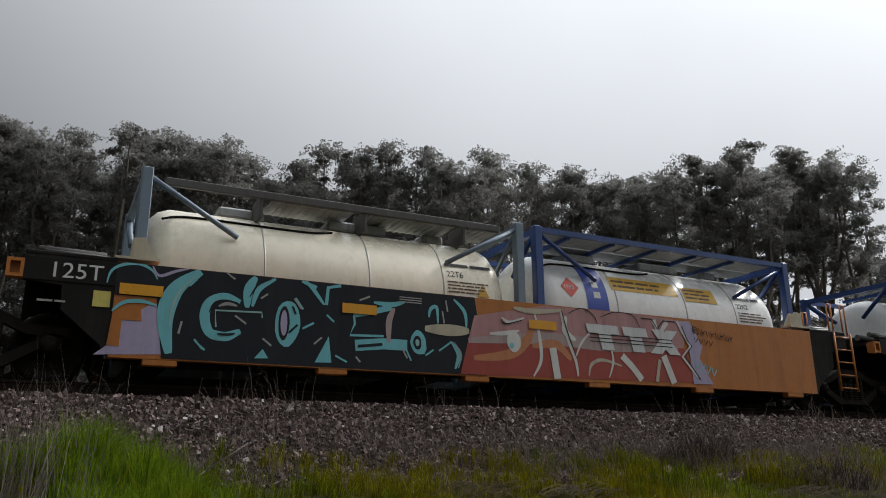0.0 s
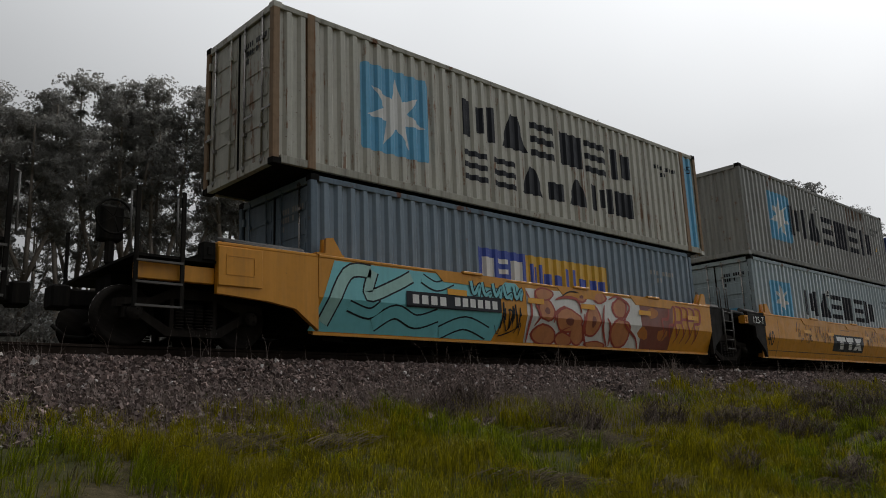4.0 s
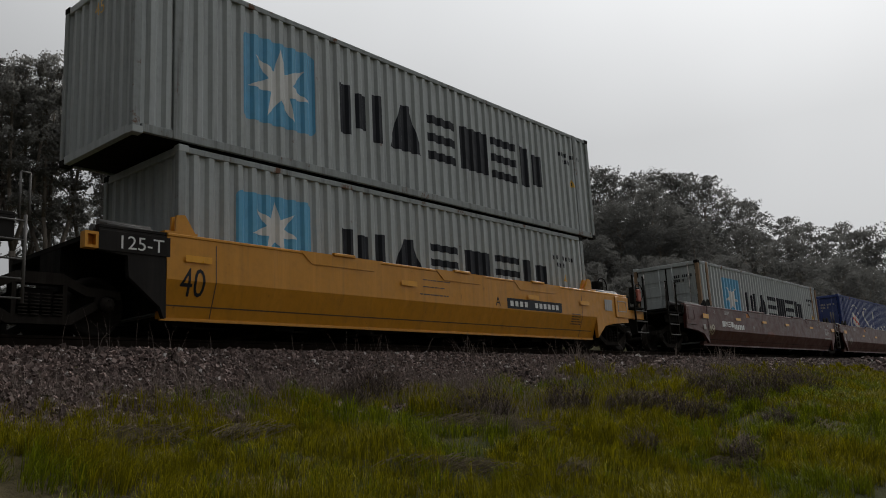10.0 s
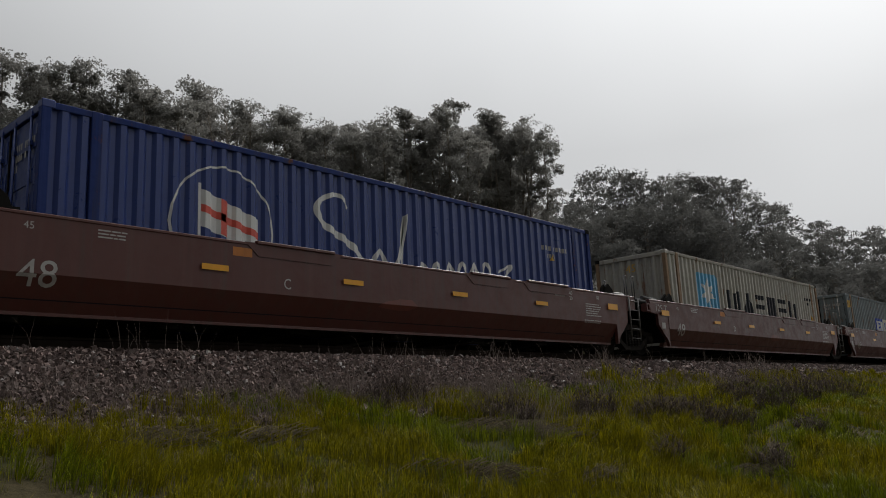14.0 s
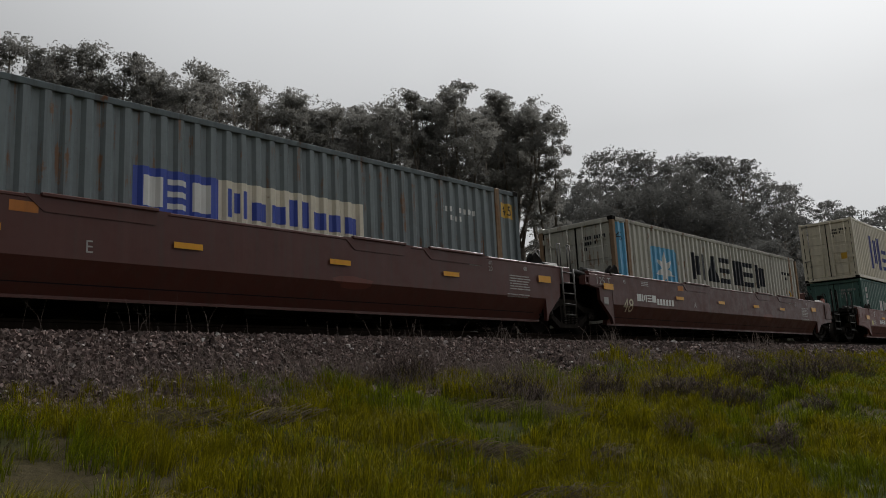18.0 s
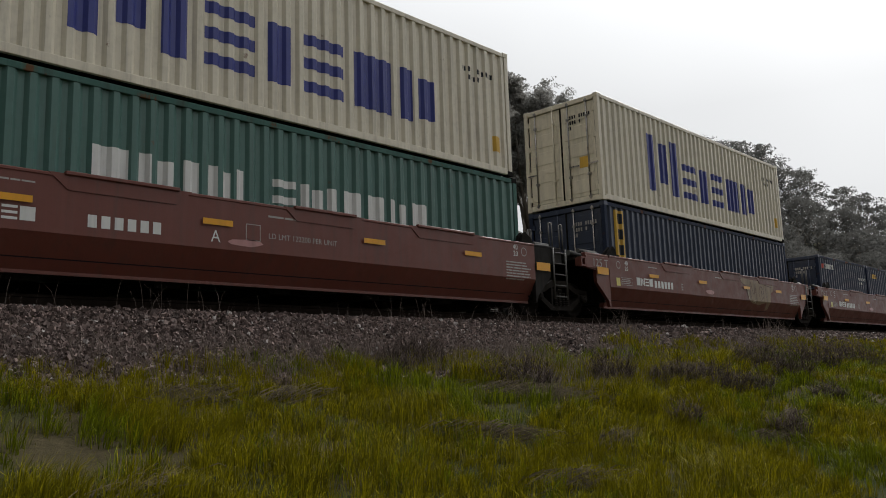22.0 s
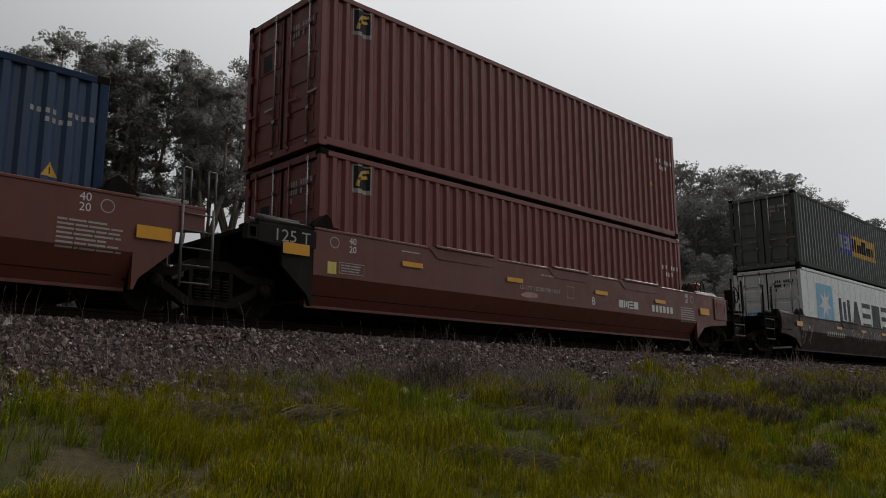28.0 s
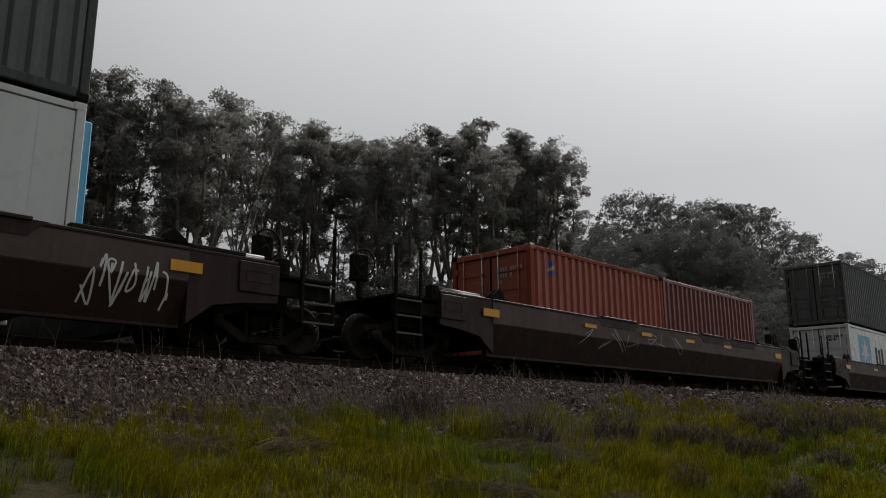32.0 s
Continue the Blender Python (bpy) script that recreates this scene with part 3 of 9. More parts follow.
# ---- ballast stones ----
def stones(count, x0, x1, size, seed):
    rng = np.random.default_rng(seed)
    x = rng.uniform(x0, x1, count)
    u = rng.uniform(0, 1, count)
    y = np.where(u < 0.86, rng.uniform(7.75, 9.95, count), rng.uniform(9.95, 11.0, count))
    z = np.interp(y, [a for a, _ in BANK], [b for _, b in BANK])
    s = size * rng.lognormal(0, 0.24, count)
    cube = np.array([(-1, -1, -1), (1, -1, -1), (1, 1, -1), (-1, 1, -1), (-1, -1, 1), (1, -1, 1), (1, 1, 1), (-1, 1, 1)]) * 0.5
    v = np.repeat(cube[None], count, 0) * rng.uniform(0.62, 1.15, (count, 8, 3)) * rng.uniform(0.75, 1.2, (count, 1, 3))
    a, b = rng.uniform(0, 6.28, count), rng.uniform(-1.3, 1.3, count)
    ca, sa_, cb, sb = np.cos(a)[:, None], np.sin(a)[:, None], np.cos(b)[:, None], np.sin(b)[:, None]
    v = np.stack([v[..., 0] * ca - v[..., 1] * sa_, v[..., 0] * sa_ + v[..., 1] * ca, v[..., 2]], -1)
    v = np.stack([v[..., 0] * cb - v[..., 2] * sb, v[..., 1], v[..., 0] * sb + v[..., 2] * cb], -1)
    v = v * s[:, None, None] + np.stack([x, y, z + s * rng.uniform(-0.15, 0.70, count)], -1)[:, None]
    q = np.array([(3, 2, 1, 0), (4, 5, 6, 7), (0, 1, 5, 4), (1, 2, 6, 5), (2, 3, 7, 6), (3, 0, 4, 7)])
    return v.reshape(-1, 3), (q[None] + 8 * np.arange(count)[:, None, None]).reshape(-1, 4)


v1, f1 = stones(72000, -2.0, 17.0, 0.037, 1)
v2, f2 = stones(26000, 17.0, 44.0, 0.058, 2)
v3, f3 = stones(6000, 44.0, 120.0, 0.15, 3)
bv = np.concatenate([v1, v2, v3])
bf = np.concatenate([f1, f2 + len(v1), f3 + len(v1) + len(v2)])
tagged(raw("ballast", bv.tolist(), bf.tolist(), STONES), "crushed grey-brown ballast stones heaped along the track", "gravel", kind="stuff")


# ---- grass ----
def blades(points, heights, widths, lean, seed, curl=0.35):
    """Bent blades of grass at points."""
    rng = np.random.default_rng(seed)
    n = len(points)
    h, w = np.asarray(heights), np.asarray(widths)
    a = rng.uniform(0, 6.28, n)
    side = np.stack([np.cos(a), np.sin(a), np.zeros(n)], -1)
    b = rng.uniform(0, 6.28, n)
    push = np.stack([np.cos(b), np.sin(b), np.zeros(n)], -1) * rng.uniform(0.05, curl, n)[:, None] + np.asarray(lean)[None]
    p = np.asarray(points)
    up = np.array([0, 0, 1.0])
    mid = p + (up * 0.55 + push * 0.35) * h[:, None]
    tip = p + (up * 0.95 + push * 1.0) * h[:, None]
    v = np.stack([p - side * w[:, None] / 2, p + side * w[:, None] / 2, mid + side * w[:, None] * 0.35, mid - side * w[:, None] * 0.35, tip], 1)
    base = 5 * np.arange(n)[:, None]
    quads = (np.array([0, 1, 2, 3])[None] + base).tolist()
    tris = (np.array([3, 2, 4])[None] + base).tolist()
    return v.reshape(-1, 3).tolist(), quads + tris


def sow(count, x0, x1, y0, y1, seed, keep):
    """Points on the bank where keep(x, y) beats a random number."""
    rng = np.random.default_rng(seed)
    out = []
    for x, y, r in zip(rng.uniform(x0, x1, count), rng.uniform(y0, y1, count), rng.uniform(0, 1, count)):
        if r < keep(x, y):
            out.append((x, y, ground_z(x, y) - 0.02))
    return out


def patch(x, y, f=0.8, s=0.0):
    return noise.noise((x * f, y * f, s))


def meadow(name, pts, hmin, hmax, w, material, label, seed, lean=(0.12, 0.0, 0.0), curl=0.35, clump=1.0):
    rng = np.random.default_rng(seed + 50)
    h = [rng.uniform(hmin, hmax) * (1 + clump * 0.35 * patch(p[0], p[1], 1.3, 5.0)) for p in pts]
    far = [w * rng.uniform(0.7, 1.3) * max(1.0, math.hypot(p[0], p[1]) / 9.0) for p in pts]
    v, f = blades(pts, h, far, lean, seed, curl)
    return tagged(raw(name, v, f, material), label, "grass", kind="stuff")


def tufts(name, spots, per, hmin, hmax, w, material, label, seed, spread=0.10, curl=0.75):
    """Clumps of blades that spread from their roots, tall and short ones mixed."""
    rng = np.random.default_rng(seed)
    n = len(spots)
    c = np.repeat(np.asarray(spots), per, 0)
    tall = np.repeat(rng.uniform(hmin, hmax, n) * (1 + 0.75 * np.array([patch(p[0], p[1], 1.1, 5.0) for p in spots])), per)
    sway = np.array([(0.10 + 0.45 * patch(p[0], p[1], 0.7, 31.0), 0.40 * patch(p[0], p[1], 0.7, 33.0), 0.0) for p in spots])
    a, r = rng.uniform(0, 6.28, n * per), rng.uniform(0, 1, n * per) ** 0.7
    out = np.stack([np.cos(a), np.sin(a), np.zeros(n * per)], -1)
    pts = c + out * (r * spread * rng.uniform(0.5, 1.5, n * per))[:, None]
    h = tall * rng.uniform(0.45, 1.0, n * per)
    far = np.maximum(1.0, np.hypot(pts[:, 0], pts[:, 1]) / 9.0)
    wide = w * rng.uniform(0.6, 1.3, n * per) * far
    side = np.stack([-np.sin(a), np.cos(a), np.zeros(n * per)], -1)
    push = out * (r * curl * rng.uniform(0.3, 1.2, n * per))[:, None] + rng.normal(0, 0.16, (n * per, 3)) * [1, 1, 0] + np.repeat(sway, per, 0)
    up = np.array([0, 0, 1.0])
    mid = pts + (up * 0.60 + push * 0.30) * h[:, None]
    tip = pts + (up * (0.98 - 0.25 * r[:, None]) + push) * h[:, None]
    v = np.stack([pts - side * wide[:, None] / 2, pts + side * wide[:, None] / 2, mid + side * wide[:, None] * 0.4, mid - side * wide[:, None] * 0.4, tip], 1)
    base = 5 * np.arange(n * per)[:, None]
    f = (np.array([0, 1, 2, 3])[None] + base).tolist() + (np.array([3, 2, 4])[None] + base).tolist()
    return tagged(raw(name, v.reshape(-1, 3).tolist(), f, material), label, "grass", kind="stuff")


def swathe(cx, cy, length, width, turn, count, seed, material=None):
    """Dead grass laid flat in one direction, stem on stem."""
    rng = np.random.default_rng(seed)
    ca, sa_ = math.cos(radians(turn)), math.sin(radians(turn))
    u, w = rng.normal(0, 0.36, count) * length, rng.normal(0, 0.30, count) * width
    x, y = cx + u * ca - w * sa_, cy + u * sa_ + w * ca
    z = np.array([ground_z(a, b) for a, b in zip(x, y)]) + rng.uniform(0.0, 0.13, count) * np.exp(-(w / width) ** 2)
    ang = radians(turn) + rng.normal(0, 0.42, count)
    d = np.stack([np.cos(ang), np.sin(ang), np.zeros(count)], -1) * rng.uniform(0.16, 0.42, count)[:, None]
    side = np.stack([-np.sin(ang), np.cos(ang), np.full(count, 0.8)], -1) * (0.0030 * np.maximum(1.0, np.hypot(x, y) / 9.0) * rng.uniform(0.6, 1.4, count))[:, None]
    p = np.stack([x, y, z], -1)
    mid = p + d * 0.55 + [0, 0, 0.05]
    tip = p + d + np.stack([np.zeros(count), np.zeros(count), rng.uniform(-0.08, 0.06, count)], -1)
    v = np.stack([p - side, p + side, mid + side, mid - side, tip], 1)
    base = 5 * np.arange(count)[:, None]
    f = (np.array([0, 1, 2, 3])[None] + base).tolist() + (np.array([3, 2, 4])[None] + base).tolist()
    return tagged(raw("dead_grass_swathe", v.reshape(-1, 3).tolist(), f, material or THATCH), "swathe of flattened grey-brown dead grass", "grass", kind="stuff")


# x, y, reach, height
SHRUBS = ((9.0, 7.1, 0.75, 0.62), (10.8, 6.7, 0.50, 0.66), (11.9, 6.2, 0.60, 0.55), (12.5, 5.8, 0.75, 0.60), (13.3, 5.5, 0.50, 0.48), (15.3, 5.6, 0.55, 0.85), (16.2, 6.6, 0.8, 0.70),
          (9.4, 4.8, 0.28, 0.42), (10.3, 3.9, 0.38, 0.40), (18.5, 6.3, 0.9, 0.80), (22.5, 6.6, 1.1, 0.95), (7.6, 8.2, 0.45, 0.50), (8.4, 8.5, 0.5, 0.6), (14.0, 4.6, 0.4, 0.40))
MATS_AT = ((6.2, 5.2, 0.85, 0.30, -28, 420), (7.5, 4.7, 0.55, 0.26, 12, 320), (3.8, 7.2, 0.6, 0.34, -8, 320), (4.9, 7.0, 0.7, 0.28, 10, 260), (8.5, 6.5, 1.1, 0.6, -30, 1100), (5.6, 4.0, 0.8, 0.2, -12, 240), (9.8, 4.0, 0.5, 0.24, -35, 280),
           (11.2, 4.2, 0.6, 0.3, 15, 320), (13.3, 6.9, 0.9, 0.5, -25, 600), (16.8, 5.0, 0.9, 0.4, -20, 420), (2.3, 5.0, 0.5, 0.3, 20, 220), (14.4, 4.0, 0.7, 0.3, 30, 300))
BARE = ((2.35, 5.95, 0.42), (2.9, 5.75, 0.30), (6.3, 5.1, 0.30), (9.8, 4.4, 0.26), (12.4, 5.0, 0.35))
in_shrub = lambda x, y: any((x - a) ** 2 + (y - b) ** 2 < (0.8 * r) ** 2 for a, b, r, _ in SHRUBS)
on_mat = lambda x, y: any((x - a) ** 2 + (y - b) ** 2 < (0.45 * (l_ + w_) * 0.6) ** 2 for a, b, l_, w_, _, _ in MATS_AT)
worn = lambda x, y: any((x - a) ** 2 + (y - b) ** 2 < r * r for a, b, r in BARE)
thin_at = lambda x, y: 0.04 if worn(x, y) else 0.55 if on_mat(x, y) or in_shrub(x, y) else 1.0
YG, LG = "yellow-green spring grass in clumps on the bank", "lush green grass in clumps on the mound"
lush_at = lambda x, y: patch(x, y, 0.38, 9.0) + 0.35 * patch(x, y, 1.1, 2.0) + (0.15 if x > 12 and y < 6.6 else -0.08)
bare_at = lambda x, y: patch(x, y, 0.55, 21.0) + 0.4 * patch(x, y, 1.6, 22.0)
yellow_keep = lambda x, y: 0.0 if lush_at(x, y) > 0.12 else thin_at(x, y) * (0.95 if bare_at(x, y) < 0.25 else 0.4)
lush_keep = lambda x, y: thin_at(x, y) * (0.9 if lush_at(x, y) > 0.02 else 0.10)
tufts("green_grass", sow(7000, -3.5, 13.5, 2.4, 8.5, 11, yellow_keep), 40, 0.14, 0.36, 0.0060, GRASS, YG, 1, 0.10, 0.6)
tufts("green_grass", sow(5200, 13.5, 40.0, 2.4, 9.15, 12, yellow_keep), 26, 0.20, 0.42, 0.0074, GRASS, YG, 2, 0.14, 0.6)
tufts("lush_grass", sow(6400, -3.5, 36.0, 2.4, 8.6, 13, lush_keep), 34, 0.16, 0.40, 0.0062, LUSH, LG, 3, 0.11, 0.6)
tufts("lush_grass", sow(420, -0.8, 1.5, 4.4, 7.6, 14, lambda x, y: 1.1 - abs(x - 0.4) * 0.9), 52, 0.34, 0.56, 0.0066, LUSHTALL, "tall lush green grass by the ditch", 4, 0.13, 0.6)
tufts("dead_thatch", sow(2600, -3.5, 36.0, 2.4, 7.9, 19, lambda x, y: 0.8 if bare_at(x, y) > 0.14 else 0.12), 16, 0.10, 0.28, 0.0046, THATCH, "flattened dead grass between the clumps", 8, 0.16, 2.0)
for k, m_ in enumerate(MATS_AT):
    swathe(*m_[:5], int(0.62 * m_[5]), 700 + k)
meadow("short_grass", sow(34000, -3.5, 24.0, 2.4, 8.4, 18, lambda x, y: thin_at(x, y) * (0.7 if bare_at(x, y) < 0.25 else 0.3)), 0.05, 0.15, 0.0075, GRASS, "short grass between the clumps", 9)
meadow("short_grass", sow(9000, -14.0, 30.0, -9.0, 2.6, 20, lambda x, y: 0.9 if bare_at(x, y) < 0.2 else 0.4), 0.05, 0.18, 0.010, GRASS, "short grass at the foot of the bank", 10)
dry_keep = lambda x, y: (0.95 if 7.7 < y < 8.9 else 0.05) * max(0.0, 0.55 + 1.5 * patch(x, y, 0.6, 4.0)) * (1.0 if x < 12.5 else 0.25) + (0.10 if in_shrub(x, y) else 0.0)
meadow("dry_grass", sow(38000, -3.0, 34.0, 6.6, 9.0, 15, dry_keep), 0.14, 0.50, 0.0044, STRAW, "dry grey-brown grass with seed heads along the ballast", 5, (-0.30, 0.0, 0.0), 0.7)
meadow("dry_grass", sow(1500, 8.2, 11.6, 6.0, 8.6, 21, lambda x, y: 0.8), 0.2, 0.55, 0.0042, STRAW, "dry grey-brown grass among the shrubs", 11, (0.25, 0.0, 0.0), 0.6)
meadow("dry_grass", sow(1100, -1.0, 0.35, 4.6, 7.2, 16, lambda x, y: 0.9 if x < 0.0 else 0.25), 0.5, 1.15, 0.005, STRAW, "tall dry grass stalks", 6, (0.1, 0.0, 0.0), 0.5)
meadow("weed_stalks", sow(6000, -1.0, 26.0, 8.3, 10.0, 17, lambda x, y: 0.04 + (2.6 if y < 9.3 else 1.2) * max(0.0, patch(x, y, 0.7, 7.0))), 0.2, 0.66, 0.0048, STRAW, "thin dry weeds growing through the ballast", 7, (-0.12, 0.0, 0.0), 0.8)


def shrub(x, y, r, h, seed):
    """A dark, leafless bush: thin stems that rise from a wide root, each with short side twigs."""
    rng = random.Random(seed)
    root = tagged(new("shrub"), "dark leafless shrub in the grass", "shrub", "shrubs on the bank")
    root.location = (x, y, ground_z(x, y) - 0.03)
    bm = bmesh.new()
    for _ in range(int(60 + 140 * r)):
        a, s = rng.uniform(0, 6.28), math.sqrt(rng.random())
        p = Vector((0.7 * r * s * math.cos(a), 0.5 * r * s * math.sin(a), ground_z(x + 0.7 * r * s * math.cos(a), y + 0.5 * r * s * math.sin(a)) - ground_z(x, y)))
        tall = 1.05 * h * (1.05 - 0.5 * s) * rng.uniform(0.45, 1.0)
        out = Vector((math.cos(a) * s + rng.uniform(-0.7, 0.7), math.sin(a) * s + rng.uniform(-0.7, 0.7), 0)) * 0.30 * tall
        q = p + Vector((0, 0, tall * 0.5)) + out * 0.6
        e = p + Vector((0, 0, tall)) + out * 1.3
        rod(bm, p, q, 0.0052, 3, 0.0042)
        rod(bm, q, e, 0.0042, 3, 0.0016)
        for _ in range(4):
            m = p.lerp(q, rng.uniform(0.4, 1.0)) if rng.random() < 0.35 else q.lerp(e, rng.random())
            rod(bm, m, m + Vector((rng.uniform(-0.12, 0.12), rng.uniform(-0.12, 0.12), rng.uniform(0.04, 0.16))), 0.0036, 3, 0.0014)
    part("twig_mass", bm, TWIG, root)
    return root


stalk = tagged(new("grass_stalk"), "long pale dry stalk leaning out of the grass", "stalk")
stalk.location = (0.94, 7.29, 1.24)
part("stem", rods(0.0065, ((0, 0, 0), (0.40, 0.09, 0.30)), ((0.40, 0.09, 0.30), (0.78, 0.17, 0.54)), k=5), STRAW, stalk)
for k, (x, y, r, h) in enumerate(SHRUBS):
    shrub(x, y, r, h, 40 + k)


# ---- trees ----
def puffs(centres, radii, count, seed, flat=0.66):
    """Breaks each mass of foliage into small domes set over its upper side."""
    rng = np.random.default_rng(seed)
    c, r = np.repeat(np.asarray(centres), count, 0), np.repeat(np.asarray(radii), count)
    n = len(c)
    d = rng.normal(0, 1, (n, 3))
    d[:, 2] = np.where(rng.uniform(0, 1, n) < 0.72, np.abs(d[:, 2]), d[:, 2])
    d /= np.linalg.norm(d, axis=1)[:, None]
    pos = c + d * np.array([1.0, 1.0, flat]) * (r * rng.uniform(0.45, 1.05, n))[:, None]
    return pos, r * rng.uniform(0.24, 0.46, n)


def leaf_domes(centres, radii, per, size, seed, ragged=0.55):
    """Sprays of leaves that face outwards all over small domes."""
    rng = np.random.default_rng(seed)
    c, r = np.repeat(centres, per, 0), np.repeat(radii, per)
    n = len(c)
    d = rng.normal(0, 1, (n, 3))
    d[:, 2] = np.where(rng.uniform(0, 1, n) < 0.6, np.abs(d[:, 2]), d[:, 2])
    d /= np.linalg.norm(d, axis=1)[:, None]
    pos = c + d * np.array([1.0, 1.0, 0.8]) * (r * rng.uniform(0.62, 1.06, n))[:, None]
    nrm = d + rng.normal(0, ragged, (n, 3))
    nrm /= np.linalg.norm(nrm, axis=1)[:, None]
    a = np.cross(nrm, rng.normal(0, 1, (n, 3)))
    a /= np.linalg.norm(a, axis=1)[:, None]
    b = np.cross(nrm, a)
    s = size * rng.uniform(0.6, 1.4, n)[:, None]
    v = np.stack([pos - a * s * 0.5, pos + b * s * 0.27, pos + a * s * 0.5, pos - b * s * 0.27], 1).reshape(-1, 3)
    return v, np.arange(4 * n).reshape(-1, 4)


def limb(bm, points, r0, r1, k=5):
    n = len(points) - 1
    for i, (p, q) in enumerate(zip(points, points[1:])):
        rod(bm, p, q, r0 + (r1 - r0) * i / n, k, r0 + (r1 - r0) * (i + 1) / n)


def bough(bm, p, q, r, rng, sag=0.12, k=4):
    """A branch from p to q that bows a little on its way."""
    p, q = Vector(p), Vector(q)
    d = (q - p).length
    mid = p.lerp(q, 0.5) + Vector((rng.uniform(-1, 1), rng.uniform(-1, 1), -rng.random())) * d * sag
    limb(bm, [p, mid, q], r, r * 0.35, k)
    return mid


def finish(root, bm, masses, height, puff_count, per, leaf, material, seed):
    """Leaves for all masses, then the whole tree set to its height."""
    pos, rad = puffs([m[0] for m in masses], [m[1] for m in masses], puff_count, seed)
    v, f = leaf_domes(pos, rad, per, leaf, seed + 7)
    s = height / np.percentile(v[:, 2], 99.4)
    v[:, 2] *= s
    for q in bm.verts:
        q.co.z *= s
    part("trunk", bm, BARK, root)
    raw("crown", v.tolist(), f.tolist(), material, root)
    return root


def gum(name, height, spread, seed, forks=3, bare=0.30, dense=1.0, leaf=0.20, label="", mass=1.06):
    """A tall gum: a bare trunk that forks into steep limbs, each ending in rounded masses of leaves."""
    rng = random.Random(seed)
    root = tagged(new(name), label, "tree")
    bm, masses = bmesh.new(), []
    r = 0.011 * height + 0.05
    fork = Vector((rng.uniform(-0.5, 0.5), rng.uniform(-0.5, 0.5), height * rng.uniform(0.30, 0.42)))
    knee = Vector((rng.uniform(-0.3, 0.3), rng.uniform(-0.3, 0.3), fork.z * 0.5))
    limb(bm, [Vector((0, 0, -1.0)), knee, fork], r, r * 0.72, 8)
    for k in range(int(6 * dense)):
        t = rng.uniform(bare / 0.45, 1.0)
        p = knee.lerp(fork, max(0.0, 2 * t - 1))
        a = rng.uniform(0, 6.28)
        w = spread * rng.uniform(0.35, 0.75)
        q = p + Vector((math.cos(a) * w, math.sin(a) * w, rng.uniform(0.3, 0.9) * w))
        bough(bm, p, q, r * 0.22, rng)
        masses.append((q, mass * rng.uniform(0.45, 0.8)))
    for j in range(forks):
        a0 = 6.283 * (j + rng.uniform(0.1, 0.6)) / forks
        out = spread * rng.uniform(0.30, 0.62) if forks > 1 else 0.3
        tip = Vector((math.cos(a0) * out, math.sin(a0) * out, height * rng.uniform(0.84, 0.95)))
        e1 = fork.lerp(tip, 0.33) + Vector((math.cos(a0), math.sin(a0), 0)) * out * 0.35
        e2 = fork.lerp(tip, 0.68) + Vector((math.cos(a0), math.sin(a0), 0)) * out * rng.uniform(0.1, 0.4)
        spine = [fork, e1, e2, tip]
        limb(bm, spine, r * 0.55, r * 0.14, 6)
        masses.append((tip, mass * rng.uniform(0.9, 1.2)))
        for k in range(int(11 * dense)):
            t = 3 * (0.17 + 0.81 * ((k + rng.random()) / int(11 * dense)) ** 0.75)
            i = min(2, int(t))
            p = spine[i].lerp(spine[i + 1], t - i)
            u = t / 3
            w = spread * (0.42 + 0.34 * math.sin(math.pi * min(1.0, 0.15 + u * 0.8))) * rng.uniform(0.5, 1.0)
            a = a0 + rng.uniform(-2.2, 2.2)
            q = p + Vector((math.cos(a) * w * 0.75, math.sin(a) * w * 0.75, rng.uniform(0.45, 1.1) * w * 0.8))
            q.z = min(q.z, height * 0.99 - 0.55 * math.hypot(q.x, q.y))
            mid = bough(bm, p, q, r * 0.20 * (1.15 - u), rng)
            masses.append((q, mass * rng.uniform(0.65, 1.15)))
            for _ in range(2):
                e = mid + Vector((rng.uniform(-1, 1), rng.uniform(-1, 1), rng.uniform(0.1, 0.8))) * w * 0.45
                bough(bm, mid, e, r * 0.07, rng, 0.1, 3)
                if rng.random() < 0.75 * dense:
                    masses.append((e, mass * rng.uniform(0.4, 0.75)))
    return finish(root, bm, masses, height, 14, 18, leaf, LEAF, seed)


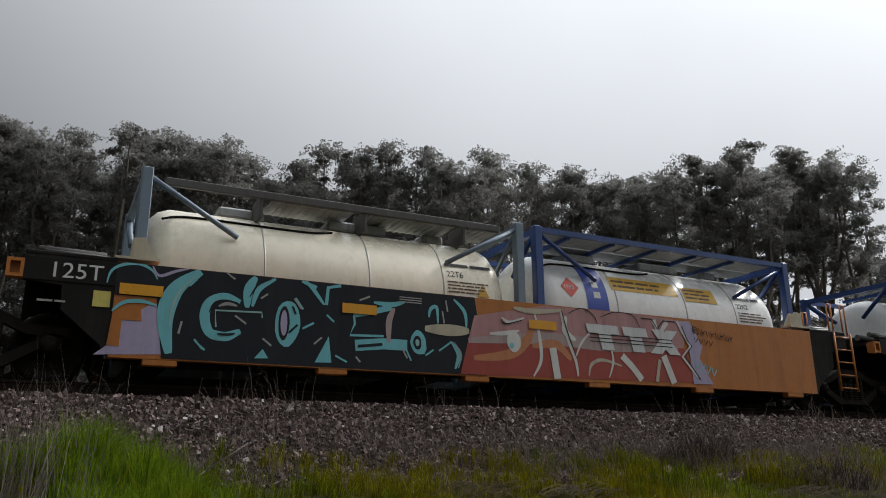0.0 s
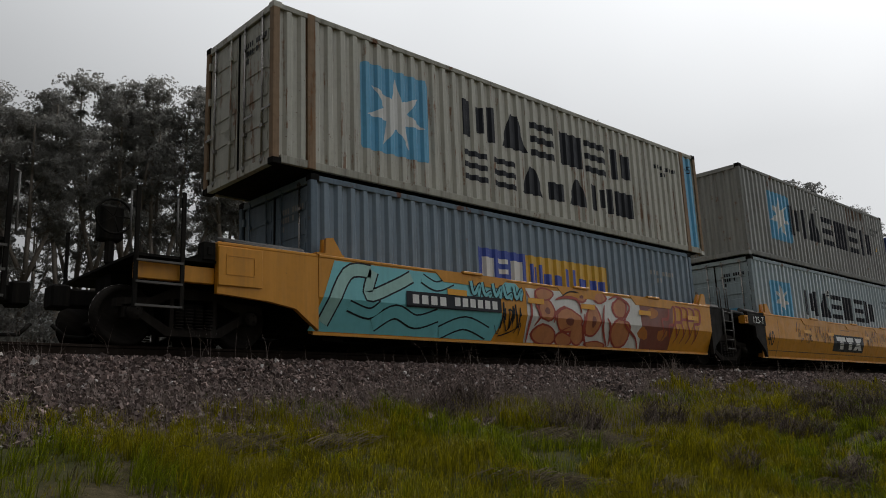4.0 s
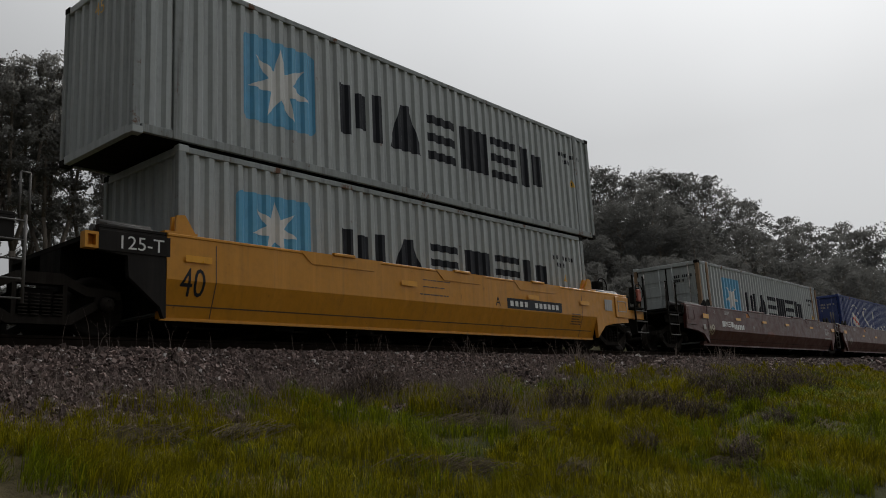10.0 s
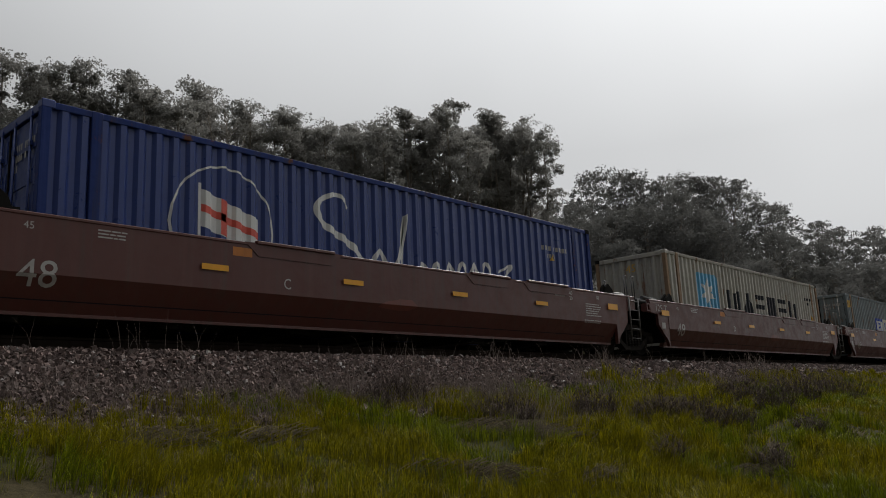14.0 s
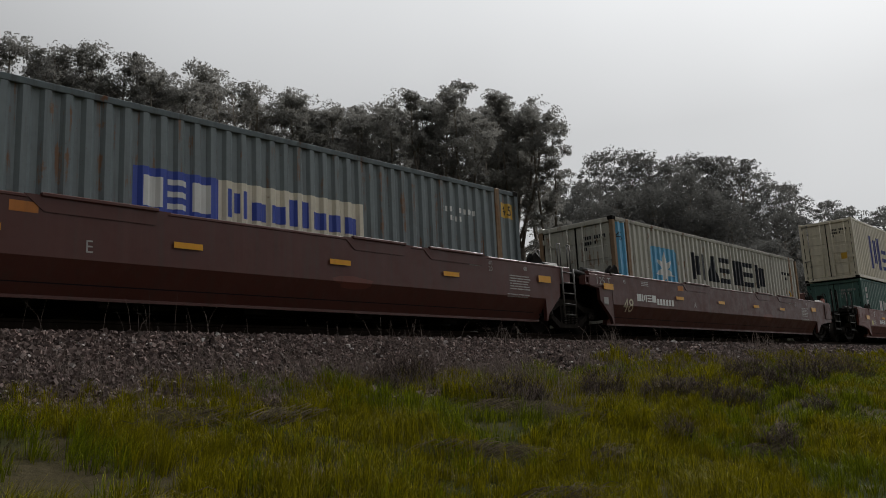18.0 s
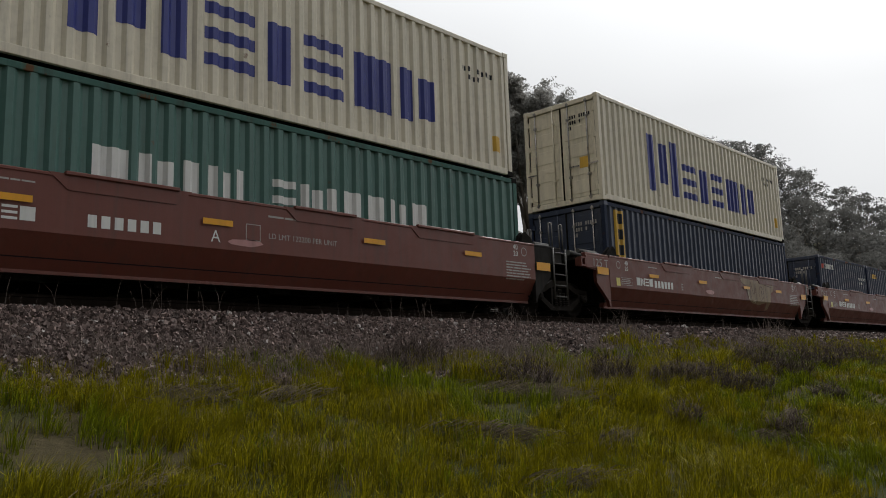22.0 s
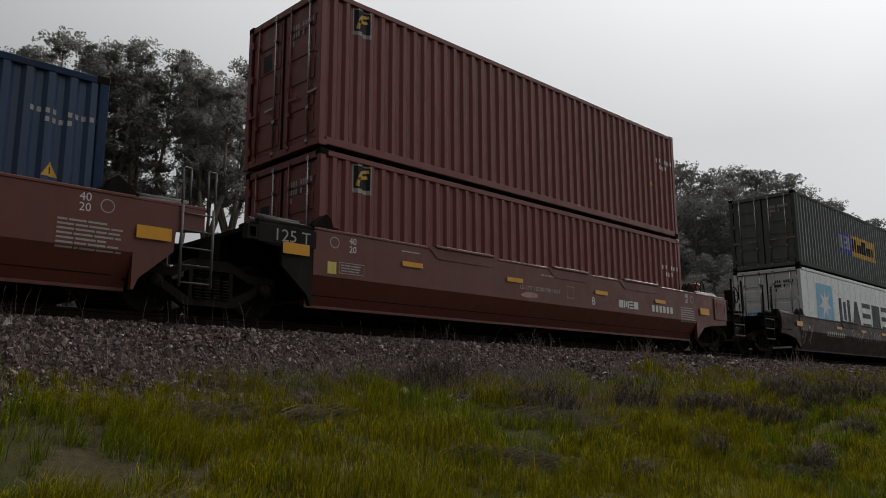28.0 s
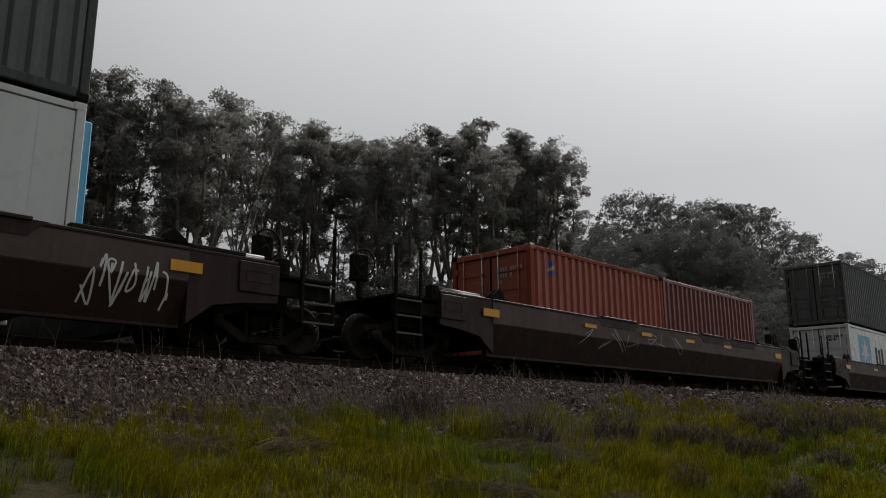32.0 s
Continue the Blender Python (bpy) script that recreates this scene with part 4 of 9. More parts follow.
def bare_gum(name, height, seed, label):
    """A half-dead gum: pale limbs that fan out into bare twigs, with few leaves low down."""
    rng = random.Random(seed)
    root = tagged(new(name), label, "tree")
    bm, masses = bmesh.new(), []
    fork = Vector((0.2, 0.1, height * 0.52))
    limb(bm, [Vector((0, 0, -1)), Vector((-0.15, 0, height * 0.25)), fork], 0.24, 0.17, 8)
    for j in range(7):
        a = 0.9 * j + rng.uniform(-0.3, 0.3)
        w = rng.uniform(1.2, 3.0)
        tip = Vector((math.cos(a) * w, math.sin(a) * w, height * rng.uniform(0.86, 1.0)))
        mid = bough(bm, fork + Vector((0, 0, -0.5 * j)), tip, 0.075, rng, 0.10, 5)
        for _ in range(11):
            p = mid.lerp(tip, rng.random())
            e = p + Vector((rng.uniform(-1, 1), rng.uniform(-1, 1), rng.uniform(0.5, 1.3))) * 1.0
            m2 = bough(bm, p, e, 0.022, rng, 0.1, 3)
            for _ in range(3):
                rod(bm, m2, m2 + Vector((rng.uniform(-0.5, 0.5), rng.uniform(-0.5, 0.5), rng.uniform(0.3, 0.8))), 0.012, 3, 0.005)
        masses.append((mid + Vector((rng.uniform(-0.7, 0.7), rng.uniform(-0.7, 0.7), 0)), rng.uniform(0.5, 0.9)))
        masses.append((mid.lerp(tip, 0.5), rng.uniform(0.4, 0.7)))
    return finish(root, bm, masses, height * 0.80, 7, 18, 0.18, LEAF, seed)


def broad(name, height, spread, seed, masses_n, leaf, mass, material, label, low=0.10, puff_count=8, per=24):
    """A dense, broad tree: short trunk, spreading boughs, rounded masses down to the ground."""
    rng = random.Random(seed)
    root = tagged(new(name), label, "tree")
    bm, masses = bmesh.new(), []
    r = 0.014 * height + 0.05
    top = Vector((rng.uniform(-0.4, 0.4), rng.uniform(-0.4, 0.4), height * 0.62))
    limb(bm, [Vector((0, 0, -1.0)), Vector((0.1, 0, height * 0.25)), top], r, r * 0.45, 7)
    for k in range(masses_n):
        u = (k + rng.random()) / masses_n
        z = height * (low + (0.93 - low) * u)
        w = spread * math.sin(math.pi * min(1.0, 0.22 + 0.72 * u)) ** 0.7 * rng.uniform(0.55, 1.0)
        a = 2.4 * k + rng.uniform(-0.5, 0.5)
        q = Vector((math.cos(a) * w, math.sin(a) * w, z - 0.18 * w))
        bough(bm, Vector((0, 0, 0)).lerp(top, min(1.0, max(0.12, 0.9 * z / top.z - 0.25))), q, r * 0.2, rng)
        masses.append((q, mass * rng.uniform(0.7, 1.3)))
    masses.append((top + Vector((0, 0, height * 0.25)), mass * 1.1))
    return finish(root, bm, masses, height, puff_count, per, leaf, material, seed)


GUM = "tall eucalyptus with a bare pale trunk and ragged crown"
OAK = "dense grey-green tree on the wooded hillside"
# unit trees, 24 m and 16 m high, then set out in copies of other sizes
KINDS = [gum("eucalyptus_tree", 24.0, 3.3 + 0.3 * (i % 3), 100 + i, 2 + i % 3, 0.20 + 0.04 * (i % 3), 1.12 - 0.12 * (i % 2), 0.18, GUM) for i in range(7)]
THIN = bare_gum("eucalyptus_tree", 24.0, 140, "half-dead eucalyptus with bare fanned upper branches")
BUSHY = [broad("hillside_tree", 16.0, 4.8, 200 + i, 46, 0.30, 1.75, LEAF_FAR, OAK, 0.10, 10, 22) for i in range(5)]
UNDER = broad("understorey_bush", 5.0, 2.0, 260, 20, 0.17, 0.75, LEAF, "dark bush under the eucalyptus trees", 0.08, 7, 22)
# the treeline's height in degrees above the level of the eye, by degrees from +y
SKYLINE = [(-9, 22.5), (-5, 23.2), (-3.3, 21.6), (-1.8, 22.2), (1.1, 22.0), (2.7, 23.0), (6.8, 23.1), (10.1, 23.2), (12.2, 22.3), (13.5, 21.2), (16, 22.2),
           (19.4, 23.3), (22.9, 23.5), (24.9, 22.2), (27.5, 23.1), (30.3, 22.1), (33, 22.7), (35.5, 21.4), (38.3, 21.2), (42.5, 20.5), (46, 21.4),
           (49.5, 21.3), (52.1, 20.6), (54.6, 19.5), (56.0, 18.0), (57.2, 15.0)]
HILL = [(57.5, 14.3), (59, 16.1), (61.7, 15.9), (64, 15.2), (66.5, 15.1), (69.5, 14.1), (70.7, 12.9), (72.8, 11.5), (74.4, 10.7), (76, 10.6), (78, 9.6), (82, 8.0)]


def plant(kind, unit, x, y, height, rnd, group):
    ob = copy_thing(kind, pose(x, y, ground_z(x, y), 0, 0, rnd.uniform(0, 360)))
    s = height / unit
    ob.scale = (s * rnd.uniform(0.9, 1.1), s * rnd.uniform(0.9, 1.1), s)
    tagged(ob, group=group)
    return ob


rnd = random.Random(5)
az, k = -9.0, 0
while az < 56.4:
    y = 46.0 + rnd.uniform(-2, 2)
    el = lerp(SKYLINE, az)
    rng_ = y / math.cos(radians(az))
    x = y * math.tan(radians(az))
    top = EYE.z + math.tan(radians(el)) * rng_ - ground_z(x, y) - 0.45
    thin = 31.2 < az < 34.5
    plant(THIN if thin else KINDS[k % 7], 24.0, x, y, top, rnd, "eucalyptus row behind the track")
    step = 2.0 if az < 36 else 1.65
    if az < 13 or k % 2:
        y2 = y + rnd.uniform(6, 10)
        a2 = az + rnd.uniform(-0.4, 0.9)
        x2 = y2 * math.tan(radians(a2))
        top2 = EYE.z + math.tan(radians(lerp(SKYLINE, a2) - rnd.uniform(0.3, 2.6))) * y2 / math.cos(radians(a2)) - ground_z(x2, y2)
        plant(KINDS[(k + 3) % 7], 24.0, x2, y2, top2, rnd, "eucalyptus row behind the track")
    az += step * rnd.uniform(0.8, 1.2)
    k += 1
for az in (53.2, 54.5):
    x, y = 47.0 * math.tan(radians(az)), 47.0
    top = EYE.z + math.tan(radians(lerp(SKYLINE, az))) * y / math.cos(radians(az)) - ground_z(x, y) - 0.3
    plant(KINDS[int(az * 10) % 7], 24.0, x, y, top, rnd, "eucalyptus row behind the track")
for i in range(34):
    a = -8 + 64 * (i + rnd.random()) / 34
    if 10 < a < 38 and i % 2:
        continue
    y = 62 + rnd.uniform(0, 6)
    x = y * math.tan(radians(a))
    top = EYE.z + math.tan(radians(lerp(SKYLINE, a) - rnd.uniform(2.0, 9.0))) * y / math.cos(radians(a)) - ground_z(x, y)
    plant(KINDS[i % 7], 24.0, x, y, top, rnd, "eucalyptus row behind the track")
for i in range(150):
    a = -9 + 67 * (i + rnd.random()) / 150
    y = 44 + rnd.uniform(0, 13)
    plant(UNDER, 5.0, y * math.tan(radians(a)), y, rnd.uniform(4.2, 7.2) * (1.0 if 14 < a < 30 else 1.45), rnd, "bushes under the trees")
for row, (dist, drop) in enumerate(((150, 0.0), (140, 1.5), (130, 3.1), (118, 5.0), (104, 7.3))):
    a = 56.0 + 0.6 * rnd.random()
    while a < 84:
        rr = dist * (1 + 0.006 * (a - 57)) * rnd.uniform(0.95, 1.05)
        x, y = rr * math.sin(radians(a)), rr * math.cos(radians(a))
        el = max(lerp(HILL, a) - drop * (0.9 if a < 70 else 0.65) - rnd.uniform(0, 0.5) - (rnd.uniform(-0.8, 2.4) if row else 0), 3.0)
        top = EYE.z + math.tan(radians(el)) * rr - ground_z(x, y)
        plant(BUSHY[rnd.randrange(5)], 16.0, x, y, min(max(top, 8.0), 26.0), rnd, "woodland on the hill")
        a += rnd.uniform(0.9, 2.3)
for k_ in (*KINDS, THIN, *BUSHY, UNDER):
    for o in (k_, *k_.children_recursive):
        bpy.data.objects.remove(o)


# ---- a bird far off, gliding along the hill ----
bird = tagged(new("bird"), "dark soaring bird with spread wings above the trees", "bird")
part("body", lathe(bmesh.new(), [(-0.34, 0.01), (-0.24, 0.07), (-0.05, 0.10), (0.15, 0.08), (0.25, 0.05), (0.33, 0.045), (0.40, 0.01)], (0, 0, 0), "x", 10), TWIG, bird)
for s in (-1, 1):
    bm = bmesh.new()
    up = [(0.16, 0.05 * s, 0.03), (0.22, 0.42 * s, 0.15), (0.10, 0.85 * s, 0.24), (-0.06, 0.88 * s, 0.23), (-0.10, 0.42 * s, 0.13), (-0.16, 0.05 * s, 0.02)]
    hi, lo = [bm.verts.new(p) for p in up], [bm.verts.new((a, b, c - 0.025)) for a, b, c in up]
    bm.faces.new(hi)
    bm.faces.new(lo[::-1])
    for i in range(6):
        j = (i + 1) % 6
        bm.faces.new((hi[i], lo[i], lo[j], hi[j]))
    part("wing", bm, TWIG, bird)
bird.scale = (0.45, 0.45, 0.45)
part("tail", boxes((-0.58, -0.28, -0.09, 0.09, -0.012, 0.012), chamfer=0.01), TWIG, bird)
BIRD = [(0.0, 92.9, 60.0, 40.0), (1.0, 85.4, 60.0, 39.6), (2.5, 72.1, 60.0, 38.6), (9.0, 23.5, 60.0, 31.2), (14.0, -14.0, 61.0, 29.0), (32.0, -150.0, 64.0, 30.0)]


# ---- the train: every car and container is a thing that rolls along x ----
MOVERS = []
WHEELS = []
HALF = 1.52            # half the width of a well car
PITCH = 0.278          # one fold of a container's side


def rolling(name, X, z, label, category, group):
    root = tagged(new(name), label, category, group)
    root.location = (X + ROLLED[0][1], YC, RAIL + z)
    MOVERS.append((root, X, z))
    return root


def fold(x):
    """Depth of a container's pressed steel side at x."""
    u = (x / PITCH) % 1.0
    if u < 0.30:
        return 0.0
    if u < 0.5:
        return 0.050 * (u - 0.30) * 5
    if u < 0.8:
        return 0.050
    return 0.050 * (1.0 - u) * 5


def folds(a, b):
    out = []
    for k in range(math.floor(a / PITCH), math.ceil(b / PITCH) + 1):
        for u in (0.0, 0.30, 0.5, 0.8):
            x = (k + u) * PITCH
            if a + 1e-6 < x < b - 1e-6:
                out.append(x)
    return out


def folded_sheet(name, a, b, z0, z1, base, material, parent, along="x", sign=1):
    """A corrugated panel from a to b; along y it closes an end."""
    at = [a, *folds(a, b), b]
    v = []
    for t in at:
        d = base + sign * fold(t)
        v += [(t, d, z0), (t, d, z1)] if along == "x" else [(d, t, z0), (d, t, z1)]
    f = [(2 * i, 2 * i + 2, 2 * i + 3, 2 * i + 1) for i in range(len(at) - 1)]
    return raw(name, v, f, material, parent)


class Box:
    """A steel container, its left lower corner on the centre line at X, z above the rail."""

    def __init__(self, X, z, L, H, material, label, end="doors", flat=False, posts=None, end_material=None, rusty=False, group="containers on the train"):
        self.L, self.H, self.flat = L, H, flat
        self.root = r = rolling("shipping_container", X, z, label, "container", group)
        m, em = material, end_material or material
        rim = worn_edge(m) if m not in (REEFER, CREAM, RED) else m
        self.rnd = random.Random(int(X * 10))
        self.doors = end == "doors"
        if flat:
            n = int(L / 0.6)
            part("side_panel", boxes((0.14, L - 0.14, -1.205, -1.16, 0.17, H - 0.14)), m, r)
            for i in range(1, n):
                part("panel_seam", boxes((i * L / n - 0.006, i * L / n + 0.006, -1.208, -1.2, 0.18, H - 0.15)), m, r)
        else:
            folded_sheet("side_panel", 0.12, L - 0.12, 0.15, H - 0.11, -1.207, m, r)
        part("side_panel", boxes((0.12, L - 0.12, 1.17, 1.2, 0.15, H - 0.11)), m, r)
        part("roof", boxes((0.05, L - 0.05, -1.18, 1.18, H - 0.05, H - 0.015)), m, r)
        part("floor", boxes((0.05, L - 0.05, -1.18, 1.18, 0.06, 0.16)), GRIMY, r)
        for x in (0.0, L - 0.13):
            for y in (-1.22, 1.10):
                part("corner_post", boxes((x, x + 0.13, y, y + 0.12, 0.10, H - 0.10), chamfer=0.01), RUSTPOST if rusty or m in (WARM_GREY, DIRTY_CREAM) else rim, r)
        for y in (-1.22, 1.15):
            part("top_rail", boxes((0.16, L - 0.16, y + 0.004, y + 0.07, H - 0.12, H - 0.02), chamfer=0.008), rim, r)
            part("bottom_rail", boxes((0.16, L - 0.16, y + 0.003, y + 0.07, 0.03, 0.17), chamfer=0.008), rim, r)
        for x in (-0.003, L - 0.175):
            for y in (-1.224, 1.064):
                for z0 in (-0.002, H - 0.116):
                    bm = boxes((x, x + 0.178, y, y + 0.16, z0, z0 + 0.118), chamfer=0.01)
                    part("corner_casting", bm, GRIMY if self.rnd.random() < 0.5 else m, r)
        eaten = RUSTPOST if m in (WARM_GREY, DIRTY_CREAM, WORN_BLUEGREY) or rusty else rim
        if posts:
            for x in (posts, L - posts - 0.16):
                part("stacking_post", boxes((x, x + 0.16, -1.226, -1.16, 0.03, H - 0.02), chamfer=0.008), eaten, r)
        part("end_wall", boxes((L - 0.09, L - 0.05, -1.1, 1.1, 0.12, H - 0.1)), m, r)
        part("end_sill", boxes((0.01, 0.12, -1.08, 1.08, 0.02, 0.16), chamfer=0.008), em, r)
        part("end_header", boxes((0.01, 0.12, -1.08, 1.08, H - 0.15, H - 0.02), chamfer=0.008), em, r)
        if end == "doors":
            for s in (-1, 1):
                y0, y1 = (-1.085, -0.01) if s < 0 else (0.01, 1.085)
                bm = boxes((0.05, 0.09, y0, y1, 0.18, H - 0.17), chamfer=0.006)
                leaf = part("door", bm, em, r)
                for k in range(5):
                    zz = 0.28 + k * (H - 0.6) / 4.6
                    bm = boxes((0.036, 0.05, y0 + 0.10, y1 - 0.10, zz, zz + (H - 0.6) / 4.6 - 0.14), chamfer=0.006)
                    part("door_panel", bm, em, leaf)
                for yy in (y0 + 0.24, y1 - 0.24):
                    bm = rods(0.019, ((0.012, yy, 0.08), (0.012, yy, H - 0.07)))
                    for zz in (0.14, 0.75, H - 0.55, H - 0.13):
                        box(bm, -0.008, 0.05, yy - 0.045, yy + 0.045, zz - 0.03, zz + 0.03)
                    box(bm, -0.012, 0.0, yy - 0.02, yy + 0.3 * s, 1.0, 1.04)
                    part("lock_rod", bm, STEEL if self.rnd.random() < 0.4 else em, leaf)
                for k in range(4):
                    zz = 0.35 + k * (H - 0.75) / 3
                    yy = -1.1 if s < 0 else 1.04
                    part("hinge", boxes((0.0, 0.06, yy, yy + 0.06, zz - 0.07, zz + 0.07)), em, leaf)
            part("door_gasket", boxes((0.03, 0.06, -0.02, 0.02, 0.17, H - 0.16), (0.045, 0.07, -1.1, -1.07, 0.17, H - 0.16), (0.045, 0.07, 1.07, 1.1, 0.17, H - 0.16)), GRIMY, r)
            pl = []
            for row in range(3):
                pl += [rect(0.22 + 0.075 * k, 0.22 + 0.075 * k + 0.05, H - 0.55 - row * 0.15, H - 0.45 - row * 0.15) for k in range(10 - 4 * row) if k != 4]
            bm = bmesh.new()
            for q in pl:
                bm.faces.new([bm.verts.new((0.032, -x, z_)) for x, z_ in q])
            tagged(part("painted_code", bm, INK if em in (CREAM, REEFER, LIGHT_GREY, DULL_GREY, WARM_GREY, PALE_BLUE_GREY) else FADEDWHITE, r, "rows of plain marks on the door"), kind="stuff")
        else:
            folded_sheet("end_wall", -1.1, 1.1, 0.14, H - 0.13, 0.03, em, r, along="y")

    def paint(self, name, polys, material, layer=1, label=""):
        if self.flat:
            return skin(name, polys, lambda x, z: -1.207 - 0.003 * layer, material, self.root, label)
        return skin(name, cut(polys, 0, folds(0.0, self.L)), lambda x, z: -1.207 + fold(x) - 0.003 * layer, material, self.root, label)

    def marks(self, name, polys, material, layer=1, label=""):
        """Shapes that can be told apart, each a part of its own."""
        for q in polys:
            self.paint(name, [q], material, layer, label)

    def end_paint(self, name, polys, material, lift, label=""):
        """Paint on the end that faces back along the train; x runs from the far side to the near one."""
        bm = bmesh.new()
        for q in polys:
            bm.faces.new([bm.verts.new((0.031 - lift, -x, z)) for x, z in q])
        return part(name, bm, material, self.root, label)

    def end_word(self, text, y, z, size, material):
        """Lettering on the end that faces back along the train."""
        bm = bmesh.new()
        for q in word(text, 0.0, z, size):
            bm.faces.new([bm.verts.new((0.022, -(y + x), z_)) for x, z_ in q])
        part("length_mark", bm, material, self.root, "yellow length mark on the end wall")

    def codes(self, material=INK, x=None, z=None, w=0.9, size=0.11):
        """The container's code near its far upper corner, as plain bars."""
        x = self.L - 1.55 if x is None else x
        z = self.H - 0.75 if z is None else z
        out = []
        for row, places in enumerate(((0, 1, 2, 3, 5, 6, 7, 8, 9, 10), (2, 3, 4, 5))):
            out += [rect(x + 0.095 * i, x + 0.095 * i + 0.055, z - row * size * 1.7, z - row * size * 1.7 + size) for i in places]
        tagged(self.paint("painted_code", out, material, 1, "rows of plain marks"), kind="stuff")

    def warning(self, x, z, h=0.22):
        self.paint("warning_triangle", [[(x, z), (x + h * 1.1, z), (x + h * 0.55, z + h)]], LOGOYEL, 1, "yellow warning triangle")
        self.paint("warning_mark", [rect(x + h * 0.5, x + h * 0.6, z + h * 0.15, z + h * 0.6)], INK, 2)

    def starmark(self, x0, x1, z0, z1, white=True, rounded=0.08):
        self.paint("logo_panel", [round_rect(x0, x1, z0, z1, rounded)], SKYBLUE, 1, "light blue square panel")
        if white:
            self.paint("logo_star", star((x0 + x1) / 2, (z0 + z1) / 2 - 0.02, min(x1 - x0, z1 - z0) * 0.44), WHITE, 2, "white seven-pointed star")


class Tank:
    """A tank in a 20-foot steel frame."""

    def __init__(self, X, z, frame_m, shell_m, label, walkway=True, roofed=True):
        L, H, r0 = 6.058, 2.591, 1.11
        self.L, self.H = L, H
        r = self.root = rolling("tank_container", X, z, label, "tank container", "tank containers on the train")
        for x in (0.0, L - 0.15):
            for y in (-1.22, 1.07):
                part("corner_post", boxes((x, x + 0.15, y, y + 0.15, 0.0, H), chamfer=0.012), frame_m, r)
        for x in (0.02, L - 0.12):
            for z0, z1 in ((H - 0.14, H - 0.03), (0.03, 0.16)):
                part("end_beam", boxes((x, x + 0.10, -1.07, 1.07, z0, z1)), frame_m, r)
            for s in (-1, 1):
                part("end_brace", rods(0.045, ((x + 0.05, 1.1 * s, H - 0.1), (x + 0.05, 0.35 * s, H - 0.72))), frame_m, r)
                part("end_brace", rods(0.045, ((x + 0.05, 1.1 * s, 0.1), (x + 0.05, 0.35 * s, 0.72))), frame_m, r)
        for y in (-1.21, 1.12):
            part("bottom_rail", boxes((0.15, L - 0.15, y, y + 0.09, 0.04, 0.16)), frame_m, r)
            if roofed:
                part("top_rail", boxes((0.15, L - 0.15, y, y + 0.08, H - 0.11, H - 0.02)), frame_m, r)
        for x, s in ((0.12, 1), (L - 0.12, -1)):
            for y in (-1, 1):
                part("diagonal_brace", rods(0.04, ((x, 1.15 * y, H - 0.12), (x + 1.25 * s, 1.02 * y, H - 0.80))), frame_m, r)
        zc = 1.24
        self.zc, self.r = zc, r0
        outline = [(0.13, 0.0), (0.14, 0.40), (0.17, 0.72), (0.23, 0.93), (0.34, 1.05), (0.50, r0), (L - 0.60, r0), (L - 0.42, 1.05), (L - 0.29, 0.93), (L - 0.21, 0.72), (L - 0.17, 0.40), (L - 0.16, 0.0)]
        shell = part("tank_shell", lathe(bmesh.new(), [(a, max(b, 0.01)) for a, b in outline], (0, 0, zc), "x", 48), shell_m, r)
        for x in (1.75, 3.35, 4.6):
            part("shell_band", lathe(bmesh.new(), [(x, r0 + 0.001), (x, r0 + 0.005), (x + 0.025, r0 + 0.005), (x + 0.025, r0 + 0.001)], (0, 0, zc), "x", 48), SEAM, shell)
        if roofed:
            part("walkway", boxes((0.7, L - 0.2, -0.42, 0.10, H - 0.06, H - 0.02)), GRATING, r, "galvanised walkway grating")
            for k in range(5):
                x = 0.75 + k * (L - 1.2) / 5
                part("walkway_bearer", boxes((x, x + 0.05, -1.12, 0.6, H - 0.14, H - 0.075)), frame_m, r)
            for x0, x1 in ((0.35, 2.1), (2.25, 4.0), (4.15, L - 0.3)):
                bm = boxes((x0, x1, -1.12, -0.5, H - 0.07, H - 0.05))
                for k in range(int((x1 - x0) / 0.15)):
                    box(bm, x0 + 0.04 + 0.15 * k, x0 + 0.10 + 0.15 * k, -1.11, -0.5, H - 0.05, H - 0.03)
                tagged(part("walkway_grating", bm, GRATING, r, "galvanised walkway grating"), kind="stuff")
        else:
            part("walkway_beam", boxes((0.35, L - 0.25, -0.86, -0.79, H - 0.10, H + 0.02), chamfer=0.01), LADDER, r, "dull steel edge beam of the walkway")
            for x0, x1 in ((1.9, 3.2), (3.5, 5.0), (5.2, 5.8)):
                bm = boxes((x0, x1, -0.78, -0.1, H - 0.09, H - 0.07))
                for k in range(int((x1 - x0) / 0.12)):
                    box(bm, x0 + 0.03 + 0.12 * k, x0 + 0.08 + 0.12 * k, -0.77, -0.1, H - 0.10, H - 0.09)
                tagged(part("walkway_grating", bm, GRATING, r, "galvanised walkway grating"), kind="stuff")
            for x in (1.7, 3.35, 5.1):
                part("walkway_bracket", boxes((x, x + 0.05, -0.84, -0.3, zc + r0 - 0.15, H - 0.05), chamfer=0.01), LADDER, r)
        if walkway:
            for x0, x1, w in ((1.2, 1.9, 0.35), (2.9, 3.9, 0.4), (4.6, 5.0, 0.3)):
                part("valve_box", boxes((x0, x1, -w, w, zc + r0 - 0.05, H - 0.13), chamfer=0.03), GRATING, r)
        pts = bend([(0.35, zc + 0.75), (0.8, zc + 0.86), (2.4, zc + 0.85), (2.9, zc + 0.93)], 5)
        bm = bmesh.new()
        for (x, zz), (x2, z2) in zip(pts, pts[1:]):
            rod(bm, (x, self.bulge(x, zz) - 0.02, zz), (x2, self.bulge(x2, z2) - 0.02, z2), 0.018, 5)
        part("steam_pipe", bm, GRIMY, r)

